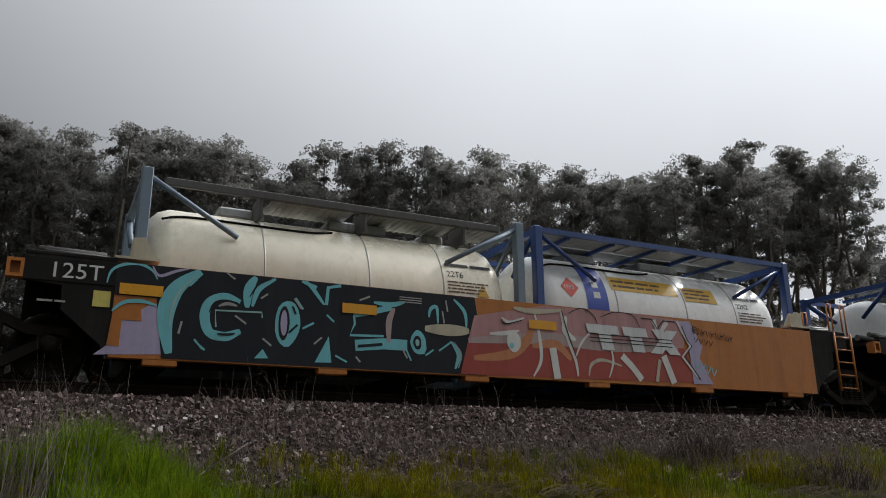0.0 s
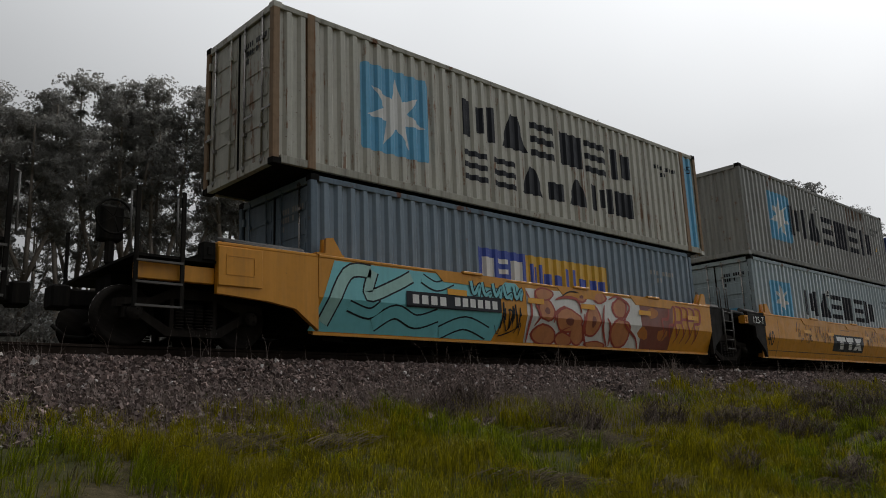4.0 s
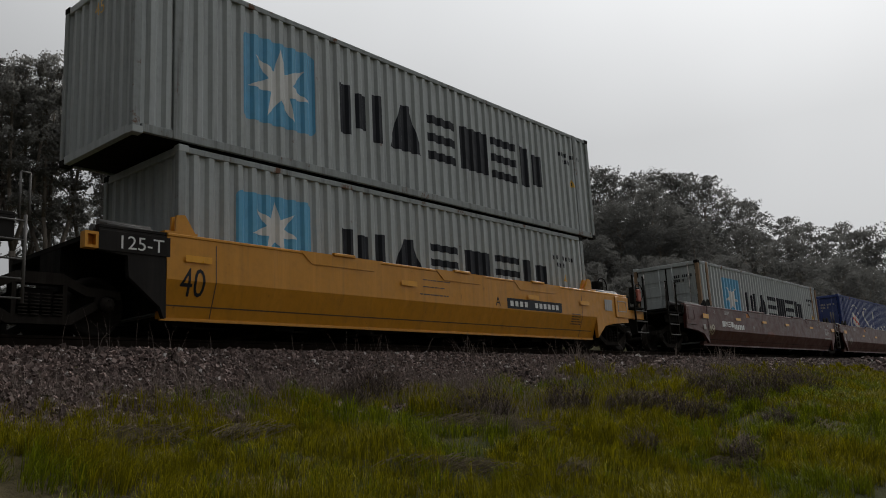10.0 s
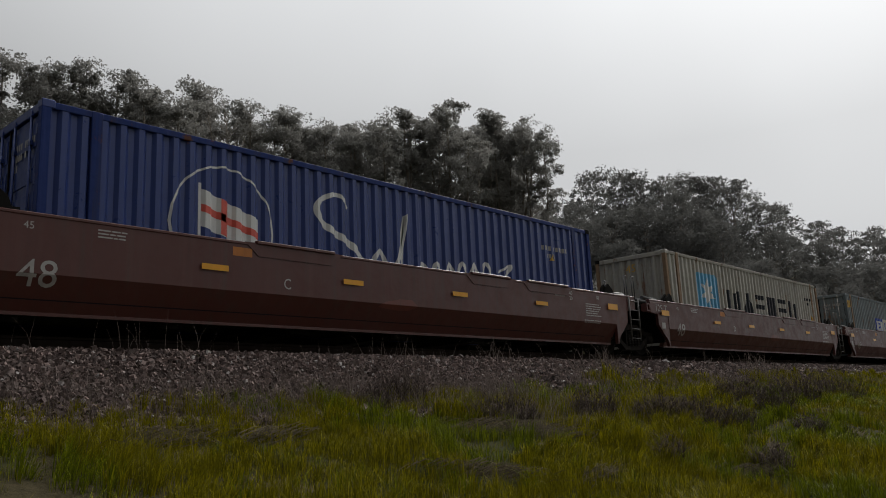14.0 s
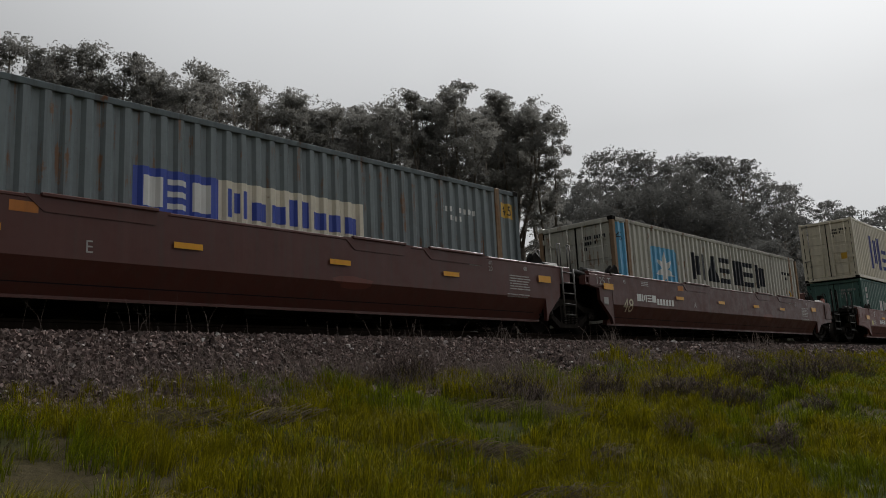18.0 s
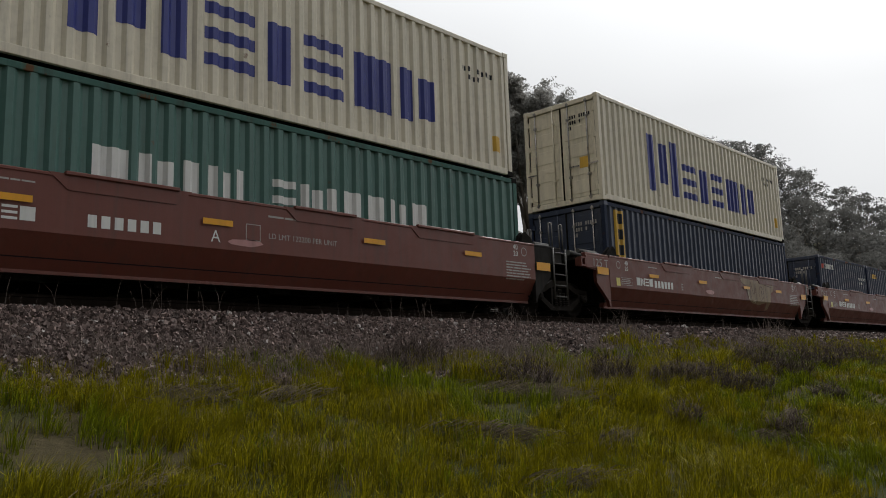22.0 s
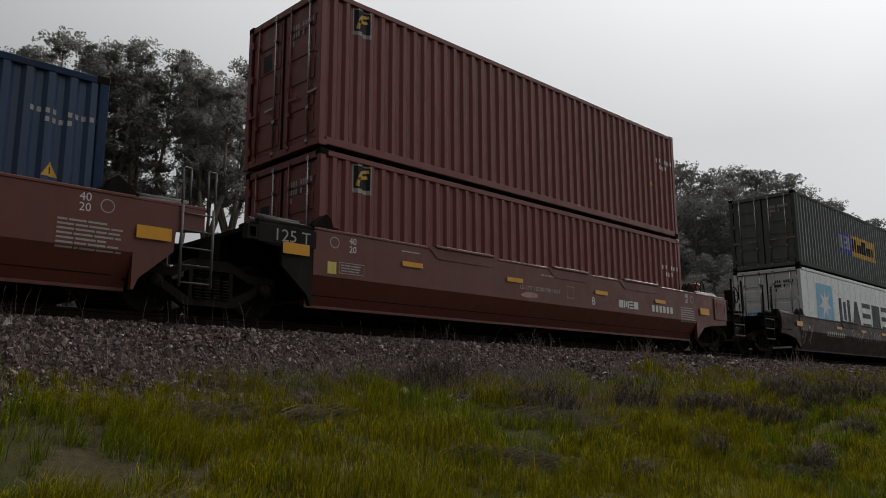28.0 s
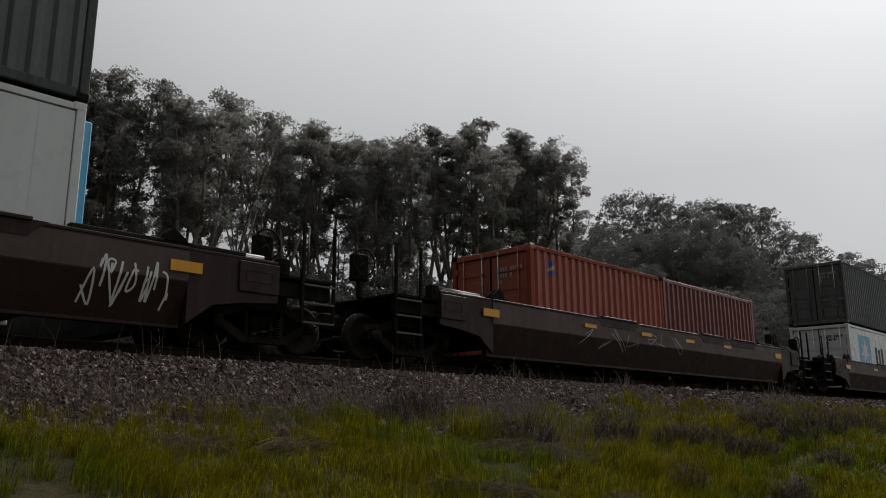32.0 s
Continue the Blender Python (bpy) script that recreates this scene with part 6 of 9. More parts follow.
# ---- first pack: orange cars with tank containers ----
OR_LABEL = "orange well car with straight sides and black ends"
c0 = Car(19.9, 32.4, "flat", ORANGE, OR_LABEL)
c1 = Car(35.5, 48.05, "flat", ORANGE, "orange well car covered in teal, black and pink graffiti", stencil="125T")
c2 = Car(51.15, 63.6, "flat", ORANGE, "orange well car with black scribbles and a black logo panel", stencil="125T")
c3 = Car(66.75, 79.3, "flat", ORANGE, "orange well car with black and white graffiti", right="end", stencil="125T")
c1.bogie(-1.55)
c2.bogie(-1.55)
c3.bogie(-1.55)
c3.bogie(13.9)
for c in (c1, c2, c3):
    c.paint("sticker", [rect(-0.24, -0.04, 0.85, 1.05)], PALEYEL, 3, "pale yellow sticker")
    c.paint("small_writing", bars(-0.85, 0.85, 0.4, 0.06, 1, random.Random(3)), FADEDWHITE, 3)

# graffiti on the first car
c1.paint("graffiti_ground", [[(-0.17, 0.26), (0.05, 0.45), (0.1, 0.68), (0.42, 0.92), (0.54, 0.93), (0.68, 0.31)]], SPRAYLILAC, 1.15, "lilac sprayed patch")
c1.paint("graffiti_ground", [[(0.62, 0.255), (5.30, 0.255), (5.12, 1.44), (0.0, 1.44), (0.0, 1.02), (0.50, 1.02)]], SPRAYBLACK, 2.25, "black sprayed background")
c1.stroke([(0.04, 0.38), (0.06, 0.75), (0.34, 0.78)], 0.142, ORANGE, None, 3.3, smooth=0, label="orange sprayed bar")
c1.stroke([(1.03, 1.42), (0.77, 1.21), (0.65, 0.97), (0.63, 0.69), (0.7, 0.32)], 0.222, TEAL, None, 3.4, smooth=5, label="sprayed letter stroke")
c1.stroke([(0.97, 1.36), (0.78, 1.13), (0.7, 0.92), (0.69, 0.67)], 0.04, SPRAYMINT, None, 5.5, smooth=5, label="sprayed letter stroke")
c1.stroke([(-0.1, 1.16), (-0.06, 1.32), (0.07, 1.41), (0.26, 1.44), (0.42, 1.37), (0.49, 1.26)], 0.04, TEAL, None, 3.6, smooth=5, label="sprayed letter stroke")
c1.stroke([(-0.01, 0.81), (0.12, 0.93), (0.32, 0.96), (0.51, 0.92)], 0.051, TEAL, None, 4.7, smooth=5, label="sprayed letter stroke")
c1.stroke([(0.42, 1.43), (0.51, 1.31), (0.71, 1.39), (0.87, 1.44)], 0.04, SPRAYLILAC, None, 4.8, smooth=5, label="sprayed letter stroke")
c1.stroke([(1.56, 1.06), (1.36, 1.12), (1.17, 1.03), (1.11, 0.84), (1.18, 0.63), (1.36, 0.57), (1.58, 0.65)], 0.131, TEAL, None, 3.0, smooth=5, label="sprayed letter stroke")
c1.stroke([(1.18, 0.64), (1.38, 0.58), (1.58, 0.67)], 0.125, TEAL, None, 4.1, smooth=5, label="sprayed letter stroke")
c1.stroke([(1.26, 0.7), (1.24, 0.92), (1.85, 0.94), (1.86, 0.87)], 0.023, SPRAYMINT, None, 5.2, smooth=0, label="sprayed letter stroke")
c1.stroke([(1.28, 0.98), (1.39, 1.02), (1.52, 1.0)], 0.045, FADEDWHITE, None, 5.3, smooth=5, label="sprayed letter stroke")
c1.stroke([(1.16, 0.88), (1.22, 1.01), (1.35, 1.06), (1.53, 1.04)], 0.028, SPRAYBLACK, None, 6.4, smooth=5, label="sprayed letter stroke")
c1.stroke([(1.28, 0.61), (1.41, 0.61), (1.51, 0.63)], 0.034, SPRAYBLACK, None, 6.5, smooth=5, label="sprayed letter stroke")
c1.stroke([(1.75, 1.42), (1.66, 1.24), (1.65, 0.99)], 0.131, TEAL, None, 3.6, smooth=5, label="sprayed letter stroke")
c1.stroke([(2.02, 1.42), (1.8, 1.26), (1.72, 1.01)], 0.074, TEAL, None, 3.7, smooth=5, label="sprayed letter stroke")
c1.stroke([(1.96, 1.41), (1.78, 1.31), (1.68, 1.14)], 0.023, SPRAYBLACK, None, 5.8, smooth=5, label="sprayed letter stroke")
c1.paint("graffiti_fill", blob(2.21, 0.82, 0.176, 0.318, random.Random(31), 18, 0.06)[0], TEAL, 3.05, "teal sprayed oval")
c1.paint("graffiti_fill", blob(2.16, 0.82, 0.077, 0.241, random.Random(32), 14, 0.06)[0], SPRAYBLACK, 4.15, "black sprayed lens")
c1.paint("graffiti_fill", blob(2.16, 0.82, 0.048, 0.176, random.Random(33), 14, 0.06)[0], SPRAYLILAC, 5.25, "lilac sprayed core")
c1.stroke([(2.27, 1.06), (2.32, 0.95)], 0.028, SPRAYBLACK, None, 5.3, smooth=0, label="sprayed letter stroke")
c1.stroke([(2.23, 0.69), (2.35, 0.81)], 0.028, SPRAYBLACK, None, 5.4, smooth=0, label="sprayed letter stroke")
c1.paint("graffiti_fill", [[(1.78, 0.32), (1.89, 0.45), (1.97, 0.33)]], TEAL, 3.55, "teal sprayed wedge")
c1.stroke([(2.39, 1.44), (2.6, 1.35)], 0.062, TEAL, None, 3.6, smooth=0, label="sprayed letter stroke")
c1.stroke([(2.44, 1.44), (2.57, 1.31), (2.72, 1.12)], 0.057, TEAL, None, 3.7, smooth=5, label="sprayed letter stroke")
c1.stroke([(2.96, 1.42), (2.77, 1.37), (2.75, 1.12)], 0.051, TEAL, None, 3.8, smooth=0, label="sprayed letter stroke")
c1.stroke([(3.16, 1.02), (3.44, 1.08), (3.74, 1.17)], 0.085, TEAL, None, 3.0, smooth=0, label="sprayed letter stroke")
c1.stroke([(3.46, 1.22), (3.74, 1.21), (3.95, 1.27)], 0.074, TEAL, None, 3.1, smooth=5, label="sprayed letter stroke")
c1.stroke([(3.16, 1.01), (3.18, 0.89), (3.11, 0.72), (3.62, 0.74)], 0.034, TEAL, None, 3.2, smooth=0, label="sprayed letter stroke")
c1.stroke([(3.19, 0.58), (3.62, 0.63), (3.99, 0.63)], 0.159, TEAL, None, 3.3, smooth=0, label="sprayed letter stroke")
c1.stroke([(3.23, 0.57), (3.6, 0.62)], 0.04, SPRAYBLACK, None, 5.4, smooth=0, label="sprayed letter stroke")
c1.stroke([(3.7, 0.65), (3.7, 0.96), (3.78, 1.16)], 0.097, SPRAYTAN, None, 4.5, smooth=5, label="sprayed letter stroke")
c1.paint("graffiti_fill", [[(2.61, 0.31), (2.8, 0.68), (2.85, 0.32)]], TEAL, 3.65, "teal sprayed wedge")
c1.paint("graffiti_fill", blob(4.17, 0.68, 0.131, 0.176, random.Random(34), 14, 0.15)[0], TEAL, 3.75, "teal sprayed oval")
c1.paint("graffiti_fill", blob(4.15, 0.68, 0.068, 0.102, random.Random(35), 12, 0.1)[0], SPRAYBLACK, 4.85, "black sprayed lens")
c1.paint("graffiti_fill", blob(4.15, 0.68, 0.031, 0.057, random.Random(36), 10, 0.1)[0], SPRAYMINT, 5.05, "pale sprayed core")
c1.stroke([(4.34, 1.07), (4.37, 1.2), (4.47, 1.23), (4.49, 0.99)], 0.057, TEAL, None, 3.1, smooth=5, label="sprayed letter stroke")
c1.stroke([(4.76, 1.38), (4.94, 1.2), (4.97, 0.96)], 0.057, TEAL, None, 3.2, smooth=5, label="sprayed letter stroke")
c1.stroke([(4.71, 0.73), (4.83, 0.54), (4.77, 0.33)], 0.068, TEAL, None, 3.3, smooth=5, label="sprayed letter stroke")
c1.stroke([(4.75, 0.73), (4.87, 0.55), (4.82, 0.34)], 0.026, FADEDWHITE, None, 5.4, smooth=5, label="sprayed letter stroke")
c1.stroke([(0.8, 0.58), (0.83, 0.74)], 0.026, FADEDWHITE, None, 5.5, smooth=0, label="thin sprayed ray")
c1.stroke([(1.0, 0.52), (1.11, 0.4)], 0.026, TEAL, None, 5.6, smooth=0, label="thin sprayed ray")
c1.stroke([(1.88, 0.59), (2.0, 0.5)], 0.026, FADEDWHITE, None, 5.7, smooth=0, label="thin sprayed ray")
c1.stroke([(2.43, 0.77), (2.57, 0.85)], 0.026, TEAL, None, 5.8, smooth=0, label="thin sprayed ray")
c1.stroke([(1.36, 1.44), (1.47, 1.36)], 0.026, FADEDWHITE, None, 5.0, smooth=0, label="thin sprayed ray")
c1.stroke([(0.89, 1.21), (0.98, 1.31)], 0.026, TEAL, None, 5.1, smooth=0, label="thin sprayed ray")
c1.stroke([(1.83, 1.13), (1.92, 1.2)], 0.026, FADEDWHITE, None, 5.2, smooth=0, label="thin sprayed ray")
c1.stroke([(2.31, 1.18), (2.42, 1.03)], 0.026, TEAL, None, 5.3, smooth=0, label="thin sprayed ray")
c1.stroke([(1.5, 0.87), (1.65, 0.77)], 0.026, FADEDWHITE, None, 5.4, smooth=0, label="thin sprayed ray")
c1.stroke([(1.07, 0.45), (1.14, 0.39)], 0.026, TEAL, None, 5.5, smooth=0, label="thin sprayed ray")
c1.stroke([(2.29, 1.17), (2.4, 1.03)], 0.026, FADEDWHITE, None, 5.6, smooth=0, label="thin sprayed ray")
c1.stroke([(2.42, 0.76), (2.58, 0.85)], 0.026, TEAL, None, 5.7, smooth=0, label="thin sprayed ray")
c1.stroke([(2.59, 0.56), (2.7, 0.66)], 0.026, FADEDWHITE, None, 5.8, smooth=0, label="thin sprayed ray")
c1.stroke([(2.76, 0.98), (2.87, 0.89)], 0.026, TEAL, None, 5.0, smooth=0, label="thin sprayed ray")
c1.stroke([(3.24, 1.23), (3.4, 1.3)], 0.026, FADEDWHITE, None, 5.1, smooth=0, label="thin sprayed ray")
c1.stroke([(2.9, 0.42), (3.07, 0.34)], 0.026, TEAL, None, 5.2, smooth=0, label="thin sprayed ray")
c1.stroke([(3.2, 0.42), (3.27, 0.35)], 0.026, FADEDWHITE, None, 5.3, smooth=0, label="thin sprayed ray")
c1.stroke([(3.96, 0.59), (4.05, 0.41)], 0.026, TEAL, None, 5.4, smooth=0, label="thin sprayed ray")
c1.stroke([(3.91, 0.58), (3.99, 0.44)], 0.026, FADEDWHITE, None, 5.5, smooth=0, label="thin sprayed ray")
c1.stroke([(4.28, 0.5), (4.41, 0.59)], 0.026, TEAL, None, 5.6, smooth=0, label="thin sprayed ray")
c1.stroke([(4.56, 1.18), (4.59, 1.0)], 0.026, FADEDWHITE, None, 5.7, smooth=0, label="thin sprayed ray")
c1.stroke([(4.5, 0.58), (4.71, 0.73)], 0.026, TEAL, None, 5.8, smooth=0, label="thin sprayed ray")
c1.stroke([(4.62, 1.35), (4.65, 1.18)], 0.026, FADEDWHITE, None, 5.0, smooth=0, label="thin sprayed ray")
c1.stroke([(4.27, 0.9), (4.68, 0.9), (5.01, 0.91)], 0.176, CREAMCHALK, None, 6.1, smooth=5, label="rubbed pale smear")
c1.marks("sticker_bar", [rect(3.86, 4.22, 1.26 + 0.035 * k, 1.275 + 0.035 * k) for k in range(3)], FADEDWHITE, 6, "faded striped sticker")
c1.paint("graffiti_ground", [[(5.11, 1.16), (6.39, 1.42), (8.3, 1.44), (9.2, 1.4), (9.29, 1.05), (9.28, 0.91), (5.0, 0.77)]], SPRAYPINK, 2.35, "dusty pink sprayed letters")
c1.paint("graffiti_ground", [[(5.0, 0.77), (9.28, 0.91), (9.56, 0.32), (4.86, 0.26)]], SPRAYRED, 2.45, "red sprayed lower half of the letters")
c1.stroke([(5.0, 0.77), (6.4, 0.89), (7.75, 0.85), (9.14, 0.9)], 0.199, SPRAYTAN, None, 3.5, smooth=5, label="blend of pink into red")
c1.stroke([(5.09, 0.51), (5.71, 0.6), (6.04, 0.84), (6.15, 1.06)], 0.17, SPRAYORANGE, None, 3.6, smooth=5, label="orange sprayed glow")
c1.stroke([(6.14, 0.75), (6.58, 0.81), (6.87, 0.58)], 0.142, SPRAYORANGE, None, 3.7, smooth=5, label="orange sprayed glow")
c1.paint("graffiti_ground", [[(9.13, 1.38), (9.45, 1.4), (9.71, 0.97), (9.62, 0.76), (9.88, 0.31), (9.43, 0.3), (9.39, 0.95)]], SPRAYLILAC, 4.85, "pale blue sprayed fringe")
c1.stroke([(6.2, 1.28), (6.28, 0.91), (6.29, 0.54), (6.14, 0.28)], 0.062, SPRAYWHITE, None, 5.0, smooth=5, label="sprayed letter stroke")
c1.stroke([(6.69, 1.39), (6.79, 1.01), (6.95, 0.58), (6.99, 0.32)], 0.062, SPRAYWHITE, None, 5.1, smooth=5, label="sprayed letter stroke")
c1.stroke([(6.52, 0.75), (6.59, 0.26)], 0.131, SPRAYWHITE, None, 5.2, smooth=0, label="sprayed letter stroke")
c1.stroke([(5.59, 1.17), (5.73, 1.1), (6.0, 1.19)], 0.051, SPRAYWHITE, None, 5.3, smooth=5, label="sprayed letter stroke")
c1.stroke([(5.37, 0.9), (5.62, 0.92), (5.9, 0.98)], 0.068, SPRAYWHITE, None, 5.4, smooth=5, label="sprayed letter stroke")
c1.paint("graffiti_fill", blob(5.8, 0.8, 0.131, 0.159, random.Random(37), 14, 0.05)[0], SPRAYWHITE, 5.55, "white sprayed counter")
c1.paint("graffiti_fill", blob(5.76, 0.74, 0.04, 0.045, random.Random(38), 10, 0.05)[0], TEAL, 6.65, "teal sprayed spot")
c1.stroke([(6.8, 1.28), (6.77, 1.04), (6.97, 0.9)], 0.114, SPRAYWHITE, None, 5.7, smooth=5, label="sprayed letter stroke")
c1.stroke([(6.95, 0.61), (7.12, 0.91), (7.45, 1.17)], 0.04, SPRAYWHITE, None, 5.8, smooth=5, label="sprayed letter stroke")
c1.stroke([(7.2, 0.33), (7.26, 0.52), (7.49, 0.61), (7.88, 0.53)], 0.057, CREAMCHALK, None, 5.0, smooth=5, label="sprayed letter stroke")
c1.stroke([(7.68, 0.81), (7.71, 0.59), (7.61, 0.33)], 0.04, SPRAYWHITE, None, 5.1, smooth=5, label="sprayed letter stroke")
c1.stroke([(7.9, 0.7), (8.09, 0.54), (8.29, 0.32)], 0.119, SPRAYWHITE, None, 5.2, smooth=0, label="sprayed letter stroke")
c1.stroke([(8.71, 0.68), (8.61, 0.3)], 0.068, CREAMCHALK, None, 5.3, smooth=0, label="sprayed letter stroke")
c1.stroke([(8.8, 0.75), (8.99, 0.29)], 0.131, SPRAYWHITE, None, 5.4, smooth=0, label="sprayed letter stroke")
c1.stroke([(8.63, 1.36), (8.73, 1.11), (8.93, 1.35)], 0.097, SPRAYWHITE, None, 5.5, smooth=0, label="sprayed letter stroke")
c1.stroke([(9.16, 1.38), (9.27, 1.18), (9.42, 0.95), (9.22, 0.76), (9.54, 0.41)], 0.045, SPRAYWHITE, None, 6.6, smooth=0, label="sprayed letter stroke")
c1.stroke([(6.71, 1.39), (6.82, 1.01), (6.98, 0.58)], 0.02, SPRAYBLACK, None, 7.7, smooth=5, label="sprayed letter stroke")
c1.stroke([(6.84, 1.33), (7.12, 1.44), (7.35, 1.34), (7.43, 1.17)], 0.02, SPRAYBLACK, None, 7.8, smooth=5, label="sprayed letter stroke")
c1.stroke([(7.49, 1.32), (7.8, 1.43), (8.17, 1.41), (8.33, 1.19)], 0.02, SPRAYBLACK, None, 7.0, smooth=5, label="sprayed letter stroke")
c1.stroke([(8.35, 1.37), (8.59, 1.37), (8.7, 1.21), (8.84, 1.36), (9.11, 1.36)], 0.02, SPRAYBLACK, None, 7.1, smooth=0, label="sprayed letter stroke")
c1.stroke([(9.26, 1.3), (9.36, 1.05), (9.46, 0.96), (9.28, 0.76), (9.59, 0.38)], 0.02, SPRAYBLACK, None, 7.2, smooth=0, label="sprayed letter stroke")
c1.stroke([(5.57, 1.14), (5.66, 1.07), (5.98, 1.16)], 0.02, SPRAYBLACK, None, 7.3, smooth=5, label="sprayed letter stroke")
c1.stroke([(5.81, 1.34), (6.17, 1.31), (6.73, 1.37)], 0.085, CREAMCHALK, None, 6.4, smooth=5, label="rubbed pale smear")
c1.stroke([(9.51, 1.32), (9.54, 1.19), (9.66, 1.28), (9.53, 1.31)], 0.017, INK, None, 6.5, smooth=0, label="black marker stroke")
c1.stroke([(9.5, 1.29), (9.52, 1.17), (9.57, 1.27), (9.51, 1.23)], 0.017, INK, None, 6.6, smooth=0, label="black marker stroke")
c1.stroke([(9.61, 1.28), (9.62, 1.16), (9.68, 1.26), (9.7, 1.16)], 0.017, INK, None, 6.7, smooth=0, label="black marker stroke")
c1.stroke([(9.72, 1.27), (9.73, 1.15), (9.79, 1.25), (9.73, 1.21)], 0.017, INK, None, 6.8, smooth=0, label="black marker stroke")
c1.stroke([(9.83, 1.26), (9.84, 1.14), (9.9, 1.24), (9.92, 1.14)], 0.017, INK, None, 6.0, smooth=0, label="black marker stroke")
c1.stroke([(9.94, 1.25), (9.95, 1.13), (10.01, 1.23), (9.95, 1.19)], 0.017, INK, None, 6.1, smooth=0, label="black marker stroke")
c1.stroke([(10.05, 1.24), (10.06, 1.12), (10.12, 1.22), (10.14, 1.12)], 0.017, INK, None, 6.2, smooth=0, label="black marker stroke")
c1.stroke([(10.16, 1.23), (10.17, 1.11), (10.24, 1.21), (10.17, 1.17)], 0.017, INK, None, 6.3, smooth=0, label="black marker stroke")
c1.stroke([(10.27, 1.22), (10.29, 1.1), (10.35, 1.2), (10.36, 1.1)], 0.017, INK, None, 6.4, smooth=0, label="black marker stroke")
c1.stroke([(10.39, 1.21), (10.4, 1.09), (10.46, 1.19), (10.4, 1.15)], 0.017, INK, None, 6.5, smooth=0, label="black marker stroke")
c1.stroke([(9.54, 1.12), (9.54, 1.02), (9.62, 1.11)], 0.017, INK, None, 6.6, smooth=0, label="black marker stroke")
c1.stroke([(9.65, 1.1), (9.66, 1.01), (9.73, 1.09)], 0.017, INK, None, 6.7, smooth=0, label="black marker stroke")
c1.stroke([(9.77, 1.09), (9.78, 0.99), (9.85, 1.08)], 0.017, INK, None, 6.8, smooth=0, label="black marker stroke")
c1.stroke([(9.89, 1.08), (9.89, 0.98), (9.97, 1.07)], 0.017, INK, None, 6.0, smooth=0, label="black marker stroke")
c1.stroke([(9.5, 0.72), (9.52, 0.58), (9.61, 0.71)], 0.026, TEAL, None, 6.1, smooth=3, label="teal marker stroke")
c1.stroke([(9.63, 0.68), (9.65, 0.54), (9.74, 0.67)], 0.026, TEAL, None, 6.2, smooth=3, label="teal marker stroke")
c1.stroke([(9.76, 0.64), (9.78, 0.5), (9.87, 0.63)], 0.026, TEAL, None, 6.3, smooth=3, label="teal marker stroke")
c1.stroke([(9.89, 0.6), (9.91, 0.46), (10.0, 0.58)], 0.026, TEAL, None, 6.4, smooth=3, label="teal marker stroke")
c1.ttx(6.98, 9.30, 0.70, 1.26, False, 8)
c1.marks("logo_stripe", [rect(7.25, 9.0, 0.90 + 0.06 * k, 0.915 + 0.06 * k) for k in range(3)], INK, 10.5)
c1.reflectors((0.05, 2.98, 6.08), 1.03, 0.52, 0.14)

# second car
c2.paint("number", word("40", 0.33, 0.66, 0.30, 0.9), INK, 1, "black stencilled number")
c2.paint("unit_letter", word("C", 3.68, 0.81, 0.19, 1.0), INK, 1)
c2.scrawl(4.5, 5.7, 0.5, 1.32, SPRAYBLACK, 41, 14, 0.028)
c2.scrawl(1.6, 3.1, 0.75, 1.2, CREAMCHALK, 42, 5, 0.07, 1, "rubbed pale smear")
c2.ttx(6.77, 9.35, 0.62, 1.20)
c2.reflectors((9.65,), 1.01, 0.46, 0.09)
c2.scrawl(11.1, 12.1, 0.98, 1.34, SPRAYWHITE, 43, 9, 0.03)
c2.paint("small_writing", bars(4.2, 1.02, 0.9, 0.1, 1, random.Random(4)) + bars(11.3, 0.5, 0.8, 0.3, 5, random.Random(5)), FADEDINK, 1)
c2.paint("notice", [rect(3.62, 3.9, 1.16, 1.30)], BLUEGREY, 1)

# third car
c3.paint("graffiti_ground", [[(0.82, 0.255), (5.85, 0.255), (5.55, 0.9), (5.76, 1.44), (1.35, 1.44), (0.95, 1.2), (0.74, 0.92)]], SPRAYBLACK, 2, "black sprayed background")
r3 = random.Random(8)
for pts in ([(1.42, 1.38), (1.05, 1.02), (0.76, 0.94), (0.84, 0.34), (1.02, 0.52), (1.00, 0.76), (1.30, 1.06), (1.22, 1.26)], [(1.86, 1.02), (2.22, 1.28), (2.32, 1.06), (2.55, 1.10), (2.40, 0.94), (1.86, 1.02)],
            [(1.30, 0.62), (1.62, 0.98), (1.56, 0.78), (1.96, 0.80), (2.02, 0.68), (1.76, 0.58), (1.30, 0.62)], [(2.44, 1.30), (2.30, 0.98), (2.62, 0.48), (3.04, 0.42)], [(2.50, 0.74), (2.84, 1.06), (3.14, 0.76), (2.90, 0.56), (2.50, 0.74)],
            [(3.52, 1.36), (3.86, 1.18), (4.20, 1.26)], [(3.70, 0.98), (4.25, 1.02), (4.40, 0.86), (3.95, 0.76), (3.75, 0.56), (4.15, 0.50), (4.42, 0.72)], [(4.66, 0.62), (4.92, 1.02), (5.22, 0.70), (4.66, 0.62)],
            [(4.44, 1.28), (4.80, 1.36), (5.05, 1.08), (5.46, 0.96), (5.52, 1.30)], [(5.30, 0.86), (5.62, 0.52), (5.80, 0.30)], [(1.70, 0.31), (2.10, 0.40), (2.50, 0.31)], [(3.10, 0.34), (3.40, 0.44), (3.55, 0.30)], [(4.30, 0.34), (4.56, 0.42), (4.80, 0.32)]):
    c3.stroke(pts, 0.055, SPRAYWHITE, None, 3, smooth=0, label="white angular sprayed line")
